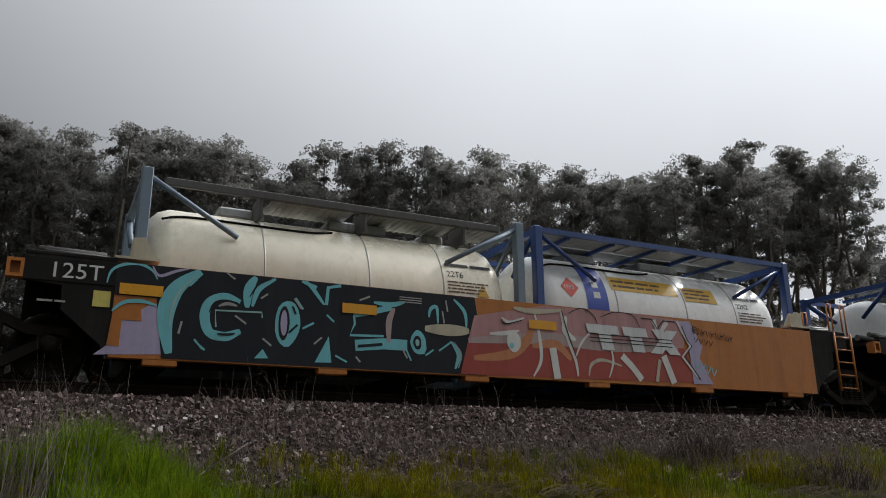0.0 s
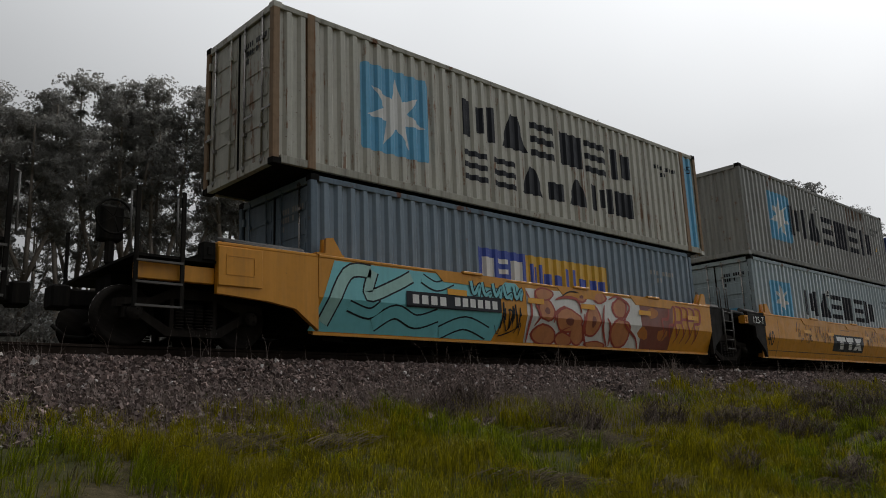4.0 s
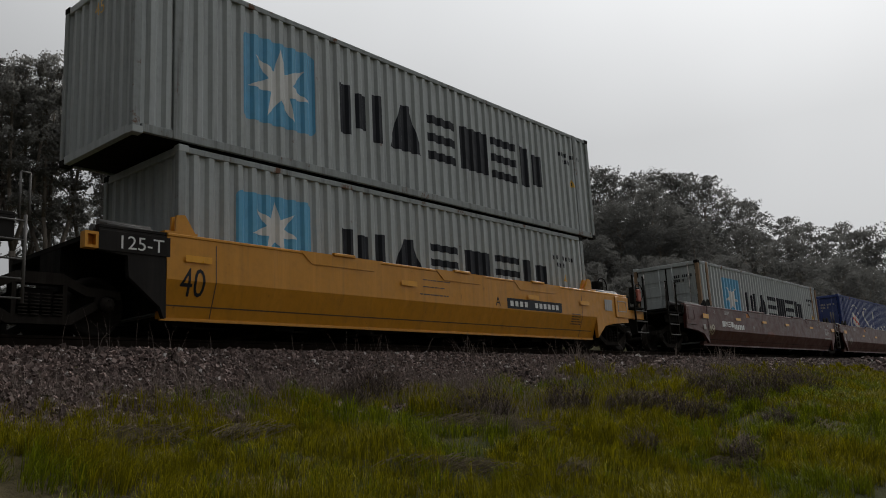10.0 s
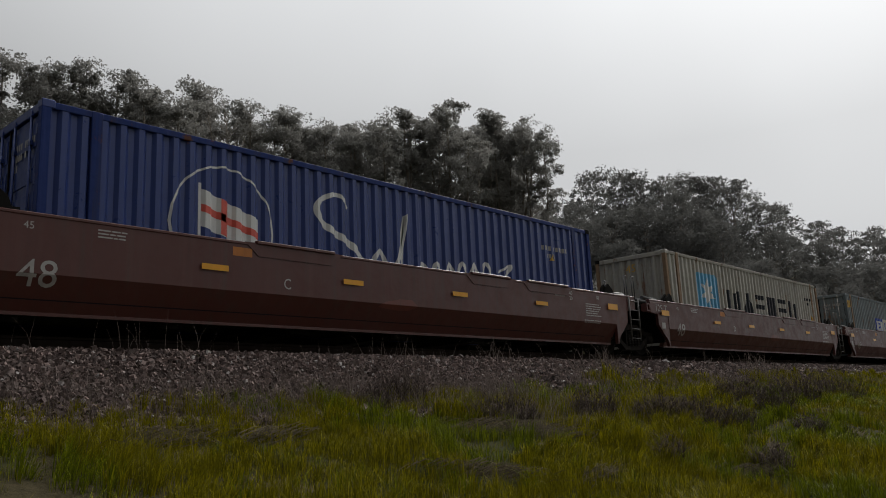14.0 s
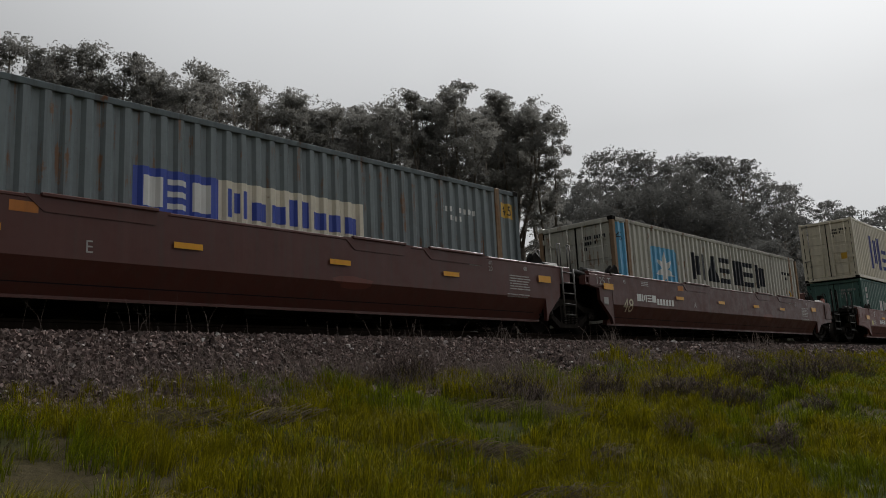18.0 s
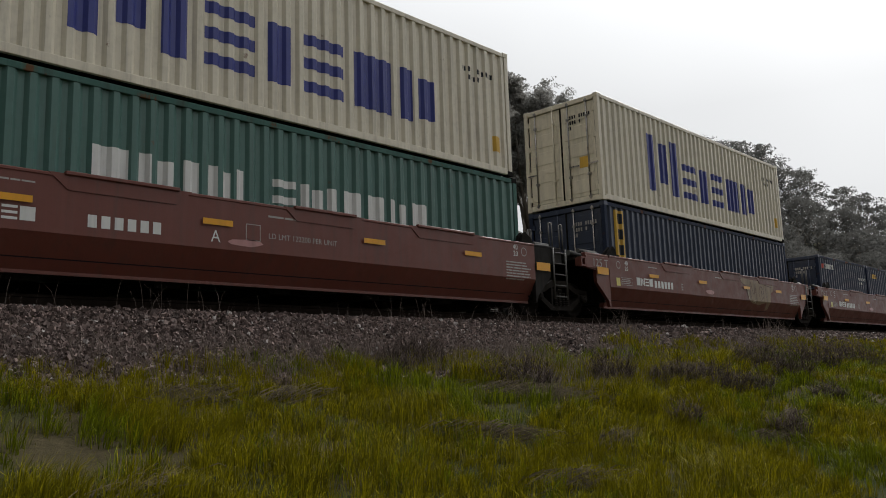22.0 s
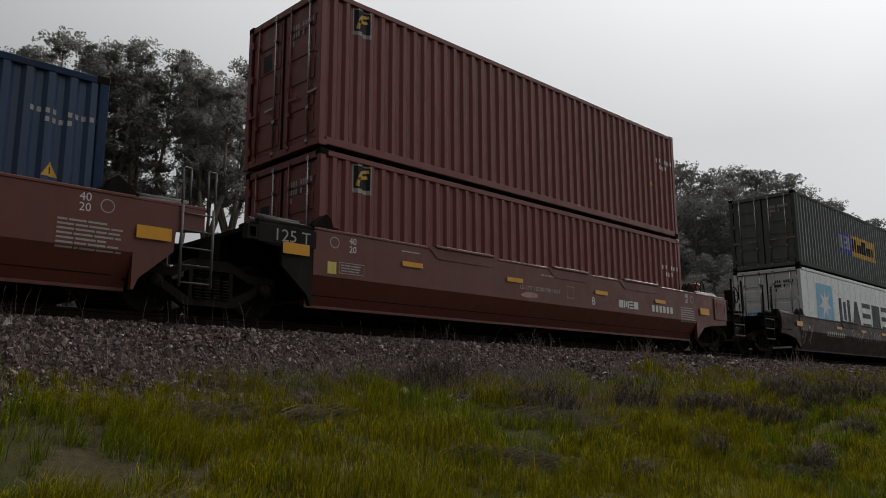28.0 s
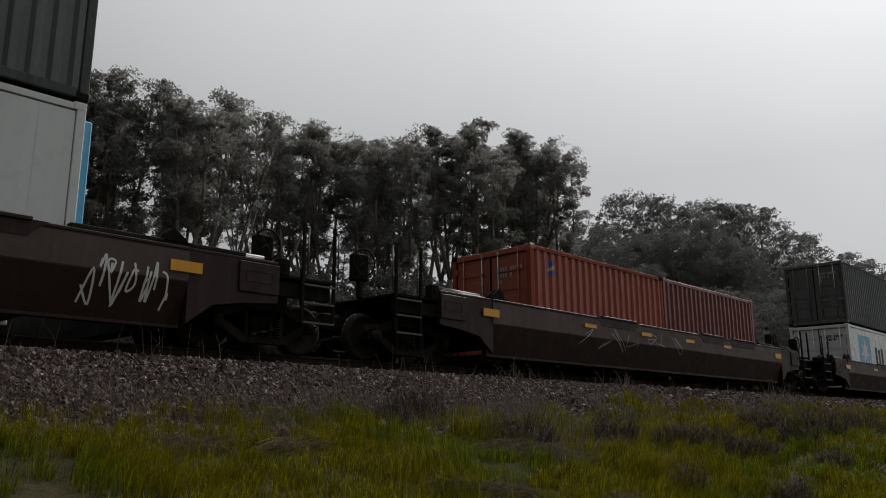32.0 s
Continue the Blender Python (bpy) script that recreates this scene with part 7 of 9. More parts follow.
c3.paint("graffiti_fill", [[(2.60, 0.74), (2.84, 0.98), (3.05, 0.76), (2.90, 0.63)]], ORANGE, 4, "orange sprayed fill")
for k in range(16):
    c3.paint("graffiti_spot", [blob(r3.uniform(0.3, 5.7), r3.uniform(0.4, 1.25), 0.05, 0.06, r3, 8, 0.15)[1]], TEAL, 5, "teal sprayed spot")
c3.stroke([(0.16, 0.62), (0.40, 0.95), (0.60, 0.60)], 0.07, SPRAYBLACK, None, 2)
c3.stroke([(0.60, 1.16), (0.66, 1.02), (0.74, 1.20), (0.86, 1.04)], 0.03, SPRAYWHITE, None, 3, smooth=0)
c3.paint("graffiti_ground", [[(6.06, 0.28), (6.30, 0.80), (6.42, 0.28)]], TEAL, 2, "teal sprayed patch")
for k, (pts, w) in enumerate((([(6.40, 1.30), (6.16, 1.24), (6.14, 1.02)], 0.10), ([(6.75, 1.36), (6.62, 1.20), (6.92, 1.20)], 0.10), ([(7.3, 0.34), (7.5, 0.78), (7.9, 0.34)], 0.16), ([(6.60, 0.34), (6.72, 0.72), (7.05, 0.66), (7.0, 0.34)], 0.14),
                              ([(8.2, 0.74), (8.1, 0.36), (8.6, 0.34)], 0.16), ([(9.0, 0.36), (9.1, 0.78), (9.5, 0.6), (9.2, 0.36)], 0.14), ([(9.9, 1.28), (9.7, 0.8), (10.1, 0.36)], 0.16), ([(10.3, 0.4), (10.5, 1.2), (10.9, 0.5)], 0.14), ([(7.6, 1.30), (8.4, 1.26)], 0.08), ([(8.8, 1.32), (9.5, 1.26)], 0.08))):
    c3.stroke(pts, w, CREAMCHALK if k % 3 == 1 else ORANGE if k % 3 else SPRAYPINK, SPRAYRED, 3, 0.05)
c3.paint("number_panel", [rect(6.49, 9.63, 0.86, 1.18)], BLUEGREY, 7, "dark grey number panel")
c3.marks("number_bar", [rect(6.75 + 0.2 * k, 6.75 + 0.2 * k + 0.13, 0.93, 1.11) for k in range(4)] + [rect(8.2 + 0.2 * k, 8.2 + 0.2 * k + 0.13, 0.93, 1.11) for k in range(6)], WHITE, 8, "plain mark")
c3.reflectors((0.0, 2.95, 5.82, 9.65), 0.93, 0.5, 0.12)

for X, m, shell, lab, kind in ((35.7, BLUEGREY, TANKCREAM, "cream tank container in a blue-grey frame with open top", 2), (41.98, FRAMEBLUE, TANKWHITE, "white tank container in a dark blue frame", 0),
                               (51.3, FRAMEBLUE, TANKWHITE, "white tank container in a dark blue frame", 0), (57.5, FRAMEBLUE, TANKWHITE, "white tank container in a dark blue frame", 1),
                               (66.85, FRAMERUST, TANKCREAM, "cream tank container in a rusty red frame", 3)):
    tk = Tank(X, 0.30, m, shell, lab, roofed=kind < 2)
    tk.markings(kind)
b = Box(73.05, 0.30, 6.058, 2.591, DARKNAVY, "navy blue 20-foot container with a yellow wordmark", "blank")
b.marks("logo_block", blocks("bbhbb", 0.55, 1.55, 2.02, 2.2), LOGOYEL, 1, "yellow wordmark as plain blocks")
b.codes(FADEDWHITE, 4.95)

# ---- second pack: yellow cars ----
YL = "yellow well car with a folded lower side"
c4 = Car(86.75, 99.15, "bevel", YELLOW, "yellow well car covered in teal and red graffiti", left="end")
c5 = Car(102.3, 114.7, "bevel", YELLOW, YL + " and black panel")
c6 = Car(117.9, 130.3, "bevel", YELLOW, YL + ", tagged in black")
c7 = Car(133.7, 146.0, "bevel", YELLOW, YL + " and thin orange scribbles")
c8 = Car(149.15, 161.6, "bevel", YELLOW, "clean yellow well car at the end of its pack", right="end")
for c in (c5, c6, c7, c8):
    c.bogie(-1.6)
c4.bogie(-1.9)
c8.bogie(13.95)
c4.paint("graffiti_ground", [[(-0.1, 0.27), (4.10, 0.27), (4.30, 0.62), (4.20, 1.08), (4.95, 1.22), (4.70, 1.42), (0.3, 1.42)]], TEAL, 1, "teal sprayed background")
for k, (pts, w) in enumerate((([(0.15, 0.40), (0.55, 1.22), (1.05, 1.30)], 0.20), ([(1.10, 1.32), (1.00, 0.90), (1.55, 1.10), (1.95, 1.30)], 0.18), ([(1.15, 0.42), (1.60, 0.66), (2.10, 0.52), (2.60, 0.66)], 0.20), ([(2.20, 1.30), (2.55, 1.18), (2.95, 1.32)], 0.14),
                              ([(2.70, 0.36), (3.30, 0.56), (3.95, 0.40)], 0.20), ([(0.60, 0.70), (1.05, 0.60), (1.30, 0.76)], 0.14))):
    c4.stroke(pts, w, SPRAYMINT if k in (0, 1) else TEAL, SPRAYBLACK, 2, 0.03)
for k in range(5):
    x = 3.42 + 0.30 * k
    c4.stroke([(x, 1.36), (x + 0.08, 1.12), (x + 0.24, 1.30 - 0.12 * (k % 2)), (x + 0.20, 1.08)], 0.07, TEAL, SPRAYBLACK, 5, 0.025)
c4.scrawl(4.25, 4.85, 0.5, 1.0, SPRAYBLACK, 611, 6, 0.035)
c4.paint("number_panel", [[(1.81, 0.76), (4.24, 0.80), (4.24, 1.08), (1.81, 1.04)]], INK, 7, "dark number panel")
c4.marks("number_bar", [rect(1.95 + 0.22 * k, 2.10 + 0.22 * k, 0.83, 0.99) for k in range(4)] + [rect(2.98 + 0.2 * k, 3.12 + 0.2 * k, 0.85, 1.01) for k in range(6)], WHITE, 8, "plain mark")
r4 = random.Random(44)
c4.paint("graffiti_ground", [[(5.0, 1.36), (9.05, 1.42), (9.16, 0.27), (5.04, 0.27)]], SPRAYWHITE, 1.2, "white sprayed ground of the red letters")
c4.paint("graffiti_fill", blob(5.63, 0.94, 0.27, 0.25, random.Random(60), 14, 0.15)[0], SPRAYRED, 3.1, "red sprayed rim")
c4.paint("graffiti_fill", blob(5.63, 0.94, 0.22, 0.21, random.Random(60), 14, 0.15)[0], SPRAYORANGE, 4.2, "orange sprayed oval")
c4.paint("graffiti_fill", blob(5.65, 0.93, 0.08, 0.077, random.Random(80), 14, 0.15)[0], SPRAYMAROON, 5.3, "dark core of the oval")
c4.paint("graffiti_fill", blob(5.62, 0.44, 0.42, 0.22, random.Random(61), 14, 0.15)[0], SPRAYRED, 3.4, "red sprayed rim")
c4.paint("graffiti_fill", blob(5.62, 0.44, 0.36, 0.18, random.Random(61), 14, 0.15)[0], SPRAYORANGE, 4.5, "orange sprayed oval")
c4.paint("graffiti_fill", blob(5.56, 1.27, 0.32, 0.147, random.Random(62), 14, 0.15)[0], SPRAYRED, 3.6, "red sprayed rim")
c4.paint("graffiti_fill", blob(5.56, 1.27, 0.27, 0.105, random.Random(62), 14, 0.15)[0], SPRAYORANGE, 4.7, "orange sprayed oval")
c4.paint("graffiti_fill", blob(6.37, 0.77, 0.45, 0.278, random.Random(63), 14, 0.15)[0], SPRAYRED, 3.8, "red sprayed rim")
c4.paint("graffiti_fill", blob(6.37, 0.77, 0.4, 0.236, random.Random(63), 14, 0.15)[0], SPRAYORANGE, 4.0, "orange sprayed oval")
c4.paint("graffiti_fill", blob(6.4, 0.75, 0.14, 0.083, random.Random(83), 14, 0.15)[0], SPRAYMAROON, 5.1, "dark core of the oval")
c4.paint("graffiti_fill", blob(6.71, 0.5, 0.27, 0.252, random.Random(64), 14, 0.15)[0], SPRAYRED, 3.2, "red sprayed rim")
c4.paint("graffiti_fill", blob(6.71, 0.5, 0.21, 0.21, random.Random(64), 14, 0.15)[0], SPRAYORANGE, 4.3, "orange sprayed oval")
c4.paint("graffiti_fill", blob(6.27, 0.37, 0.3, 0.17, random.Random(65), 14, 0.15)[0], SPRAYRED, 3.4, "red sprayed rim")
c4.paint("graffiti_fill", blob(6.27, 0.37, 0.25, 0.13, random.Random(65), 14, 0.15)[0], SPRAYORANGE, 4.5, "orange sprayed oval")
c4.paint("graffiti_fill", blob(7.21, 0.8, 0.3, 0.368, random.Random(66), 14, 0.15)[0], SPRAYRED, 3.6, "red sprayed rim")
c4.paint("graffiti_fill", blob(7.21, 0.8, 0.24, 0.326, random.Random(66), 14, 0.15)[0], SPRAYORANGE, 4.7, "orange sprayed oval")
c4.paint("graffiti_fill", blob(7.24, 0.79, 0.08, 0.119, random.Random(86), 14, 0.15)[0], SPRAYMAROON, 5.8, "dark core of the oval")
c4.paint("graffiti_fill", blob(8.24, 1.15, 0.3, 0.264, random.Random(67), 14, 0.15)[0], SPRAYRED, 3.0, "red sprayed rim")
c4.paint("graffiti_fill", blob(8.24, 1.15, 0.23, 0.216, random.Random(67), 14, 0.15)[0], SPRAYORANGE, 4.1, "orange sprayed oval")
c4.paint("graffiti_fill", blob(8.28, 0.59, 0.44, 0.322, random.Random(68), 14, 0.15)[0], SPRAYRED, 3.2, "red sprayed rim")
c4.paint("graffiti_fill", blob(8.28, 0.59, 0.37, 0.276, random.Random(68), 14, 0.15)[0], SPRAYORANGE, 4.3, "orange sprayed oval")
c4.paint("graffiti_fill", blob(6.81, 1.33, 0.26, 0.147, random.Random(69), 14, 0.15)[0], SPRAYRED, 3.4, "red sprayed rim")
c4.paint("graffiti_fill", blob(6.81, 1.33, 0.2, 0.105, random.Random(69), 14, 0.15)[0], SPRAYORANGE, 4.5, "orange sprayed oval")
c4.paint("graffiti_fill", blob(6.83, 1.31, 0.07, 0.038, random.Random(89), 14, 0.15)[0], SPRAYMAROON, 5.6, "dark core of the oval")
c4.paint("graffiti_fill", blob(7.5, 1.34, 0.27, 0.142, random.Random(70), 14, 0.15)[0], SPRAYRED, 3.7, "red sprayed rim")
c4.paint("graffiti_fill", blob(7.5, 1.34, 0.2, 0.104, random.Random(70), 14, 0.15)[0], SPRAYORANGE, 4.8, "orange sprayed oval")
c4.paint("graffiti_fill", blob(7.41, 0.3, 0.38, 0.091, random.Random(71), 14, 0.15)[0], SPRAYRED, 3.0, "red sprayed rim")
c4.paint("graffiti_fill", blob(7.41, 0.3, 0.31, 0.063, random.Random(71), 14, 0.15)[0], SPRAYORANGE, 4.1, "orange sprayed oval")
c4.stroke([(5.0, 1.29), (5.14, 1.0), (5.11, 0.6), (5.1, 0.27)], 0.068, SPRAYRED, None, 6.2, smooth=4, label="red sprayed contour")
c4.stroke([(5.28, 1.34), (5.28, 1.06), (5.43, 0.82), (5.27, 0.61)], 0.058, SPRAYRED, None, 6.3, smooth=4, label="red sprayed contour")
c4.stroke([(5.92, 1.18), (6.22, 1.26), (6.67, 1.23), (6.8, 0.94)], 0.068, SPRAYRED, None, 6.4, smooth=4, label="red sprayed contour")
c4.stroke([(5.88, 0.7), (5.92, 0.91), (6.23, 1.07)], 0.062, SPRAYRED, None, 6.5, smooth=4, label="red sprayed contour")
c4.stroke([(6.9, 0.94), (6.9, 0.57), (7.09, 0.27)], 0.075, SPRAYRED, None, 6.6, smooth=4, label="red sprayed contour")
c4.stroke([(7.64, 1.18), (7.58, 0.72), (7.85, 0.27)], 0.075, SPRAYRED, None, 6.7, smooth=4, label="red sprayed contour")
c4.stroke([(7.82, 1.32), (8.17, 1.41), (8.63, 1.21), (8.38, 0.83), (8.9, 0.51), (9.06, 0.27)], 0.071, SPRAYRED, None, 6.8, smooth=4, label="red sprayed contour")
c4.stroke([(7.74, 0.9), (7.9, 0.63), (7.91, 0.29)], 0.078, SPRAYRED, None, 6.0, smooth=4, label="red sprayed contour")
c4.stroke([(5.93, 0.27), (6.11, 0.52), (6.45, 0.64)], 0.026, SPRAYRED, None, 6.1, smooth=4, label="red sprayed contour")
c4.stroke([(6.1, 1.25), (6.41, 1.39), (6.74, 1.39)], 0.033, SPRAYBLACK, None, 7.2, smooth=4, label="black marker stroke")
c4.stroke([(4.67, 0.43), (4.84, 0.63), (4.83, 0.39)], 0.027, SPRAYBLACK, None, 7.3, smooth=4, label="black marker stroke")
c4.stroke([(4.09, 0.57), (4.22, 0.4), (4.31, 0.73), (4.46, 0.46), (4.56, 0.7), (4.66, 0.47)], 0.027, SPRAYBLACK, None, 7.4, smooth=4, label="black marker stroke")
c4.stroke([(4.23, 0.36), (4.47, 0.42), (4.75, 0.53)], 0.027, SPRAYBLACK, None, 7.5, smooth=4, label="black marker stroke")
c4.paint("graffiti_ground", [[(8.95, 0.27), (10.42, 0.27), (10.55, 1.34), (9.0, 1.42)]], SPRAYMAROON, 1, "dull red sprayed block")
for k in range(9):
    x, z = 9.2 + 0.42 * k, 0.62 + 0.5 * (k % 2)
    if k < 3:
        c4.paint("graffiti_core", blob(x, z, 0.20, 0.15, r4, 12, 0.3)[0], ORANGE, 2, "sprayed oval")
    else:
        x, tall = 9.6 + 0.30 * (k - 3) + 0.5, r4.uniform(0.2, 0.45)
        c4.stroke([(x - 0.05, 1.36), (x + 0.22, 1.30), (x + 0.18, 1.36 - tall), (x - 0.10, 1.30 - tall), (x + 0.02, 0.95 - tall)], 0.075, SPRAYRED, None, 2 + 0.2 * k, label="red looping stroke")
        c4.stroke([(x + 0.10, 0.88), (x + 0.02, 0.62), (x - 0.12, 0.44)], 0.04, SPRAYMAROON, None, 2 + 0.2 * k, label="thin red run of paint")
c4.reflectors((2.79, 5.03, 6.77, 8.99, 11.18), 1.05, 0.5, 0.11)
for c, seed in ((c5, 71), (c6, 72), (c7, 73), (c8, 74)):
    c.paint("number", word("40", 0.10 if c is not c8 else 0.22, 0.57, 0.42, 0.72), INK, 2, "black stencilled number")
    r_ = random.Random(seed)
    c.paint("small_writing", bars(5.6, 1.22, 0.9, 0.05, 1, r_) + bars(11.2, 0.55, 0.5, 0.3, 5, r_), FADEDINK, 1)
    c.paint("side_seam", [rect(0.82, 0.84, 0.26, 1.38), rect(11.7, 11.72, 0.26, 1.38)], FADEDINK, 1)
    c.paint("side_seam", [rect(0.0, 12.3, 0.42, 0.44)], FADEDINK, 1)
c5.ttx(4.9, 7.55, 0.53, 1.08)
c5.paint("unit_letter", word("C", 3.02, 0.78, 0.2, 0.9), INK, 1)
c5.reflectors((2.6, 4.43, 7.6, 11.4), 1.02, 0.47, 0.1)
for k, (a, b_) in enumerate(((2.0, 3.2), (3.4, 4.7), (7.8, 9.0), (9.2, 10.4), (10.4, 12.0))):
    c5.scrawl(a, b_, 0.72, 1.36, FADEDINK, 80 + k, 7, 0.022, 2, "thin dark scribbles")
c6.stroke([(0.55, 1.15), (0.93, 1.36), (1.42, 1.32), (1.84, 1.4)], 0.068, SKYBLUE, None, 2.6, smooth=4, label="light blue sprayed edge")
c6.stroke([(0.69, 0.88), (1.06, 0.96), (1.31, 0.74)], 0.091, SKYBLUE, None, 2.7, smooth=4, label="light blue sprayed edge")
c6.stroke([(2.45, 1.35), (2.63, 0.78), (3.08, 0.84)], 0.077, SKYBLUE, None, 2.8, smooth=4, label="light blue sprayed edge")
c6.stroke([(4.07, 1.11), (4.78, 0.86), (4.81, 0.28)], 0.096, SKYBLUE, None, 2.0, smooth=4, label="light blue sprayed edge")
c6.stroke([(0.69, 0.41), (1.2, 0.27), (1.84, 0.27)], 0.075, SKYBLUE, None, 2.1, smooth=4, label="light blue sprayed edge")
c6.stroke([(2.7, 0.29), (3.3, 0.27), (4.16, 0.28)], 0.04, SKYBLUE, None, 2.2, smooth=4, label="light blue sprayed edge")
c6.stroke([(0.48, 1.19), (0.93, 1.4), (1.43, 1.38), (1.93, 1.35), (2.15, 1.32)], 0.065, SPRAYBLACK, None, 4.3, smooth=4, label="black sprayed outline")
c6.stroke([(0.98, 0.99), (0.63, 0.88), (0.88, 0.75), (0.66, 0.42), (1.23, 0.28), (1.85, 0.27), (2.16, 0.42), (2.63, 0.35), (3.2, 0.27), (4.21, 0.3), (4.81, 0.28)], 0.081, SPRAYBLACK, None, 4.4, smooth=4, label="black sprayed outline")
c6.stroke([(1.29, 1.24), (1.25, 0.75), (1.13, 0.44)], 0.084, SPRAYBLACK, None, 4.5, smooth=4, label="black sprayed outline")
c6.stroke([(1.29, 1.23), (1.8, 1.19), (1.65, 0.9), (1.9, 0.65), (1.49, 0.36)], 0.074, SPRAYBLACK, None, 4.6, smooth=4, label="black sprayed outline")
c6.stroke([(2.03, 1.31), (1.83, 0.44), (2.43, 0.59), (2.67, 0.8), (2.03, 1.31)], 0.078, SPRAYBLACK, None, 4.7, smooth=4, label="black sprayed outline")
c6.stroke([(3.34, 1.38), (2.51, 1.16), (2.63, 0.81), (3.64, 0.79), (3.45, 0.31)], 0.057, SPRAYBLACK, None, 4.8, smooth=4, label="black sprayed outline")
c6.stroke([(3.53, 1.33), (3.91, 0.32)], 0.075, SPRAYBLACK, None, 4.0, smooth=4, label="black sprayed outline")
c6.stroke([(3.54, 1.25), (4.7, 0.76)], 0.096, SPRAYBLACK, None, 4.1, smooth=4, label="black sprayed outline")
c6.stroke([(4.82, 1.11), (4.76, 0.28)], 0.099, SPRAYBLACK, None, 4.2, smooth=4, label="black sprayed outline")
c6.stroke([(4.25, 1.06), (4.93, 0.92)], 0.072, SPRAYBLACK, None, 4.3, smooth=4, label="black sprayed outline")
c6.stroke([(1.42, 1.03), (1.63, 1.02), (1.43, 0.83)], 0.049, SPRAYBLACK, None, 4.4, smooth=4, label="black sprayed outline")
c6.stroke([(1.42, 0.63), (1.63, 0.61), (1.42, 0.46)], 0.046, SPRAYBLACK, None, 4.5, smooth=4, label="black sprayed outline")
c6.stroke([(2.94, 1.1), (3.33, 1.06)], 0.053, SPRAYBLACK, None, 4.6, smooth=4, label="black sprayed outline")
c6.stroke([(2.67, 0.71), (3.11, 0.53), (2.77, 0.37)], 0.056, SPRAYBLACK, None, 4.7, smooth=4, label="black sprayed outline")
c6.stroke([(4.87, 1.28), (5.24, 1.4), (5.35, 1.2), (5.87, 1.41), (5.99, 1.25), (6.54, 1.42), (6.95, 1.29)], 0.039, FADEDINK, None, 3.8, smooth=4, label="thin dark scribble")
c6.stroke([(8.47, 1.32), (8.75, 0.85), (9.05, 1.26), (9.44, 0.94), (10.02, 1.34), (10.43, 0.95), (10.96, 1.3)], 0.037, FADEDINK, None, 3.0, smooth=4, label="thin dark scribble")
c6.stroke([(8.55, 0.65), (8.92, 0.77), (9.26, 0.55), (9.36, 0.74)], 0.046, FADEDINK, None, 3.1, smooth=4, label="thin dark scribble")
c6.paint("graffiti_fill", [[(2.15, 0.97), (2.1, 0.66), (2.36, 0.72)]], SKYBLUE, 5, "light blue sprayed fill")
c6.ttx(5.18, 7.65, 0.54, 1.12)
for k in range(4):
    c6.scrawl(7.8 + 0.9 * k, 9.0 + 0.9 * k, 0.45, 1.35, SPRAYMAROON, 95 + k, 6, 0.020, 2, "thin red-brown scribbles")
c6.reflectors((0.2, 2.7, 7.75, 11.5), 1.02, 0.5, 0.1)
c7.ttx(5.05, 7.4, 0.55, 1.12)
c7.paint("unit_letter", word("E", 3.25, 0.92, 0.2, 0.9), INK, 1)
for k in range(3):
    c7.scrawl(7.8 + 1.3 * k, 9.2 + 1.3 * k, 0.5, 1.25, FADEDINK, 100 + k, 6, 0.025, 2, "thin orange-brown scribbles")
c7.reflectors((2.9, 7.6, 9.3, 11.4), 1.02, 0.5, 0.1)
c8.paint("unit_letter", word("A", 8.0, 0.86, 0.2, 0.9), INK, 1)
c8.paint("number_panel", [rect(8.43, 10.73, 0.82, 1.06)], INK, 1, "black number panel")
c8.marks("number_bar", [rect(8.55 + 0.19 * k, 8.67 + 0.19 * k, 0.88, 1.0) for k in range(4)] + [rect(9.55 + 0.18 * k, 9.67 + 0.18 * k, 0.88, 1.0) for k in range(6)], WHITE, 2, "plain mark")
c8.paint("small_writing", bars(5.6, 1.08, 0.7, 0.05, 1, random.Random(6)) + bars(5.5, 0.92, 1.1, 0.06, 1, random.Random(7)), FADEDINK, 1)
c8.reflectors((0.29, 4.95, 9.25, 11.6), 1.08, 0.45, 0.1)
c8.paint("notice", [rect(12.9, 13.3, 1.0, 1.3)], FADEDWHITE, 2, "white notice in a holder")


def starred(box_, x0=1.2, zs=(1.0, 2.35), wz=(1.03, 2.03), wx=(3.45, 10.3), rounded=0.1, dark=INK):
    """The shipping line's square star and its wordmark as plain blocks."""
    box_.starmark(x0, x0 + 1.6, zs[0], zs[1], True, rounded)
    box_.marks("logo_block", blocks("vwhbhu", wx[0], wx[1], wz[0], wz[1], 0.2), dark, 1, "dark wordmark as plain blocks")
    if box_.doors and box_.H > 2.6:
        for x in (-0.62, 0.50):
            box_.end_paint("door_badge", [rect(x - 0.17, x + 0.17, 1.02, 1.36)], SKYBLUE, 0.0, "small light blue square on the door")
            box_.end_paint("door_star", star(x, 1.19, 0.14), WHITE, 0.003, "small white star")
    if not box_.flat:
        box_.codes(dark)
        box_.warning(box_.L - 1.1, 1.35)


def placard(box_, x, z, r=0.17):
    """A white diamond with black bars in its upper half."""
    box_.paint("hazard_placard", [[(x - r, z), (x, z - r), (x + r, z), (x, z + r)]], WHITE, 2, "white diamond hazard placard")
    box_.marks("placard_bar", [rect(x + r * a - 0.012, x + r * a + 0.012, z + 0.01, z + r * (0.85 - abs(a))) for a in (-0.5, -0.25, 0.0, 0.25, 0.5)], INK, 3)
    box_.paint("placard_number", bars(x - 0.08, z - 0.085, 0.17, 0.07, 1, random.Random(5), 0.9), INK, 3)


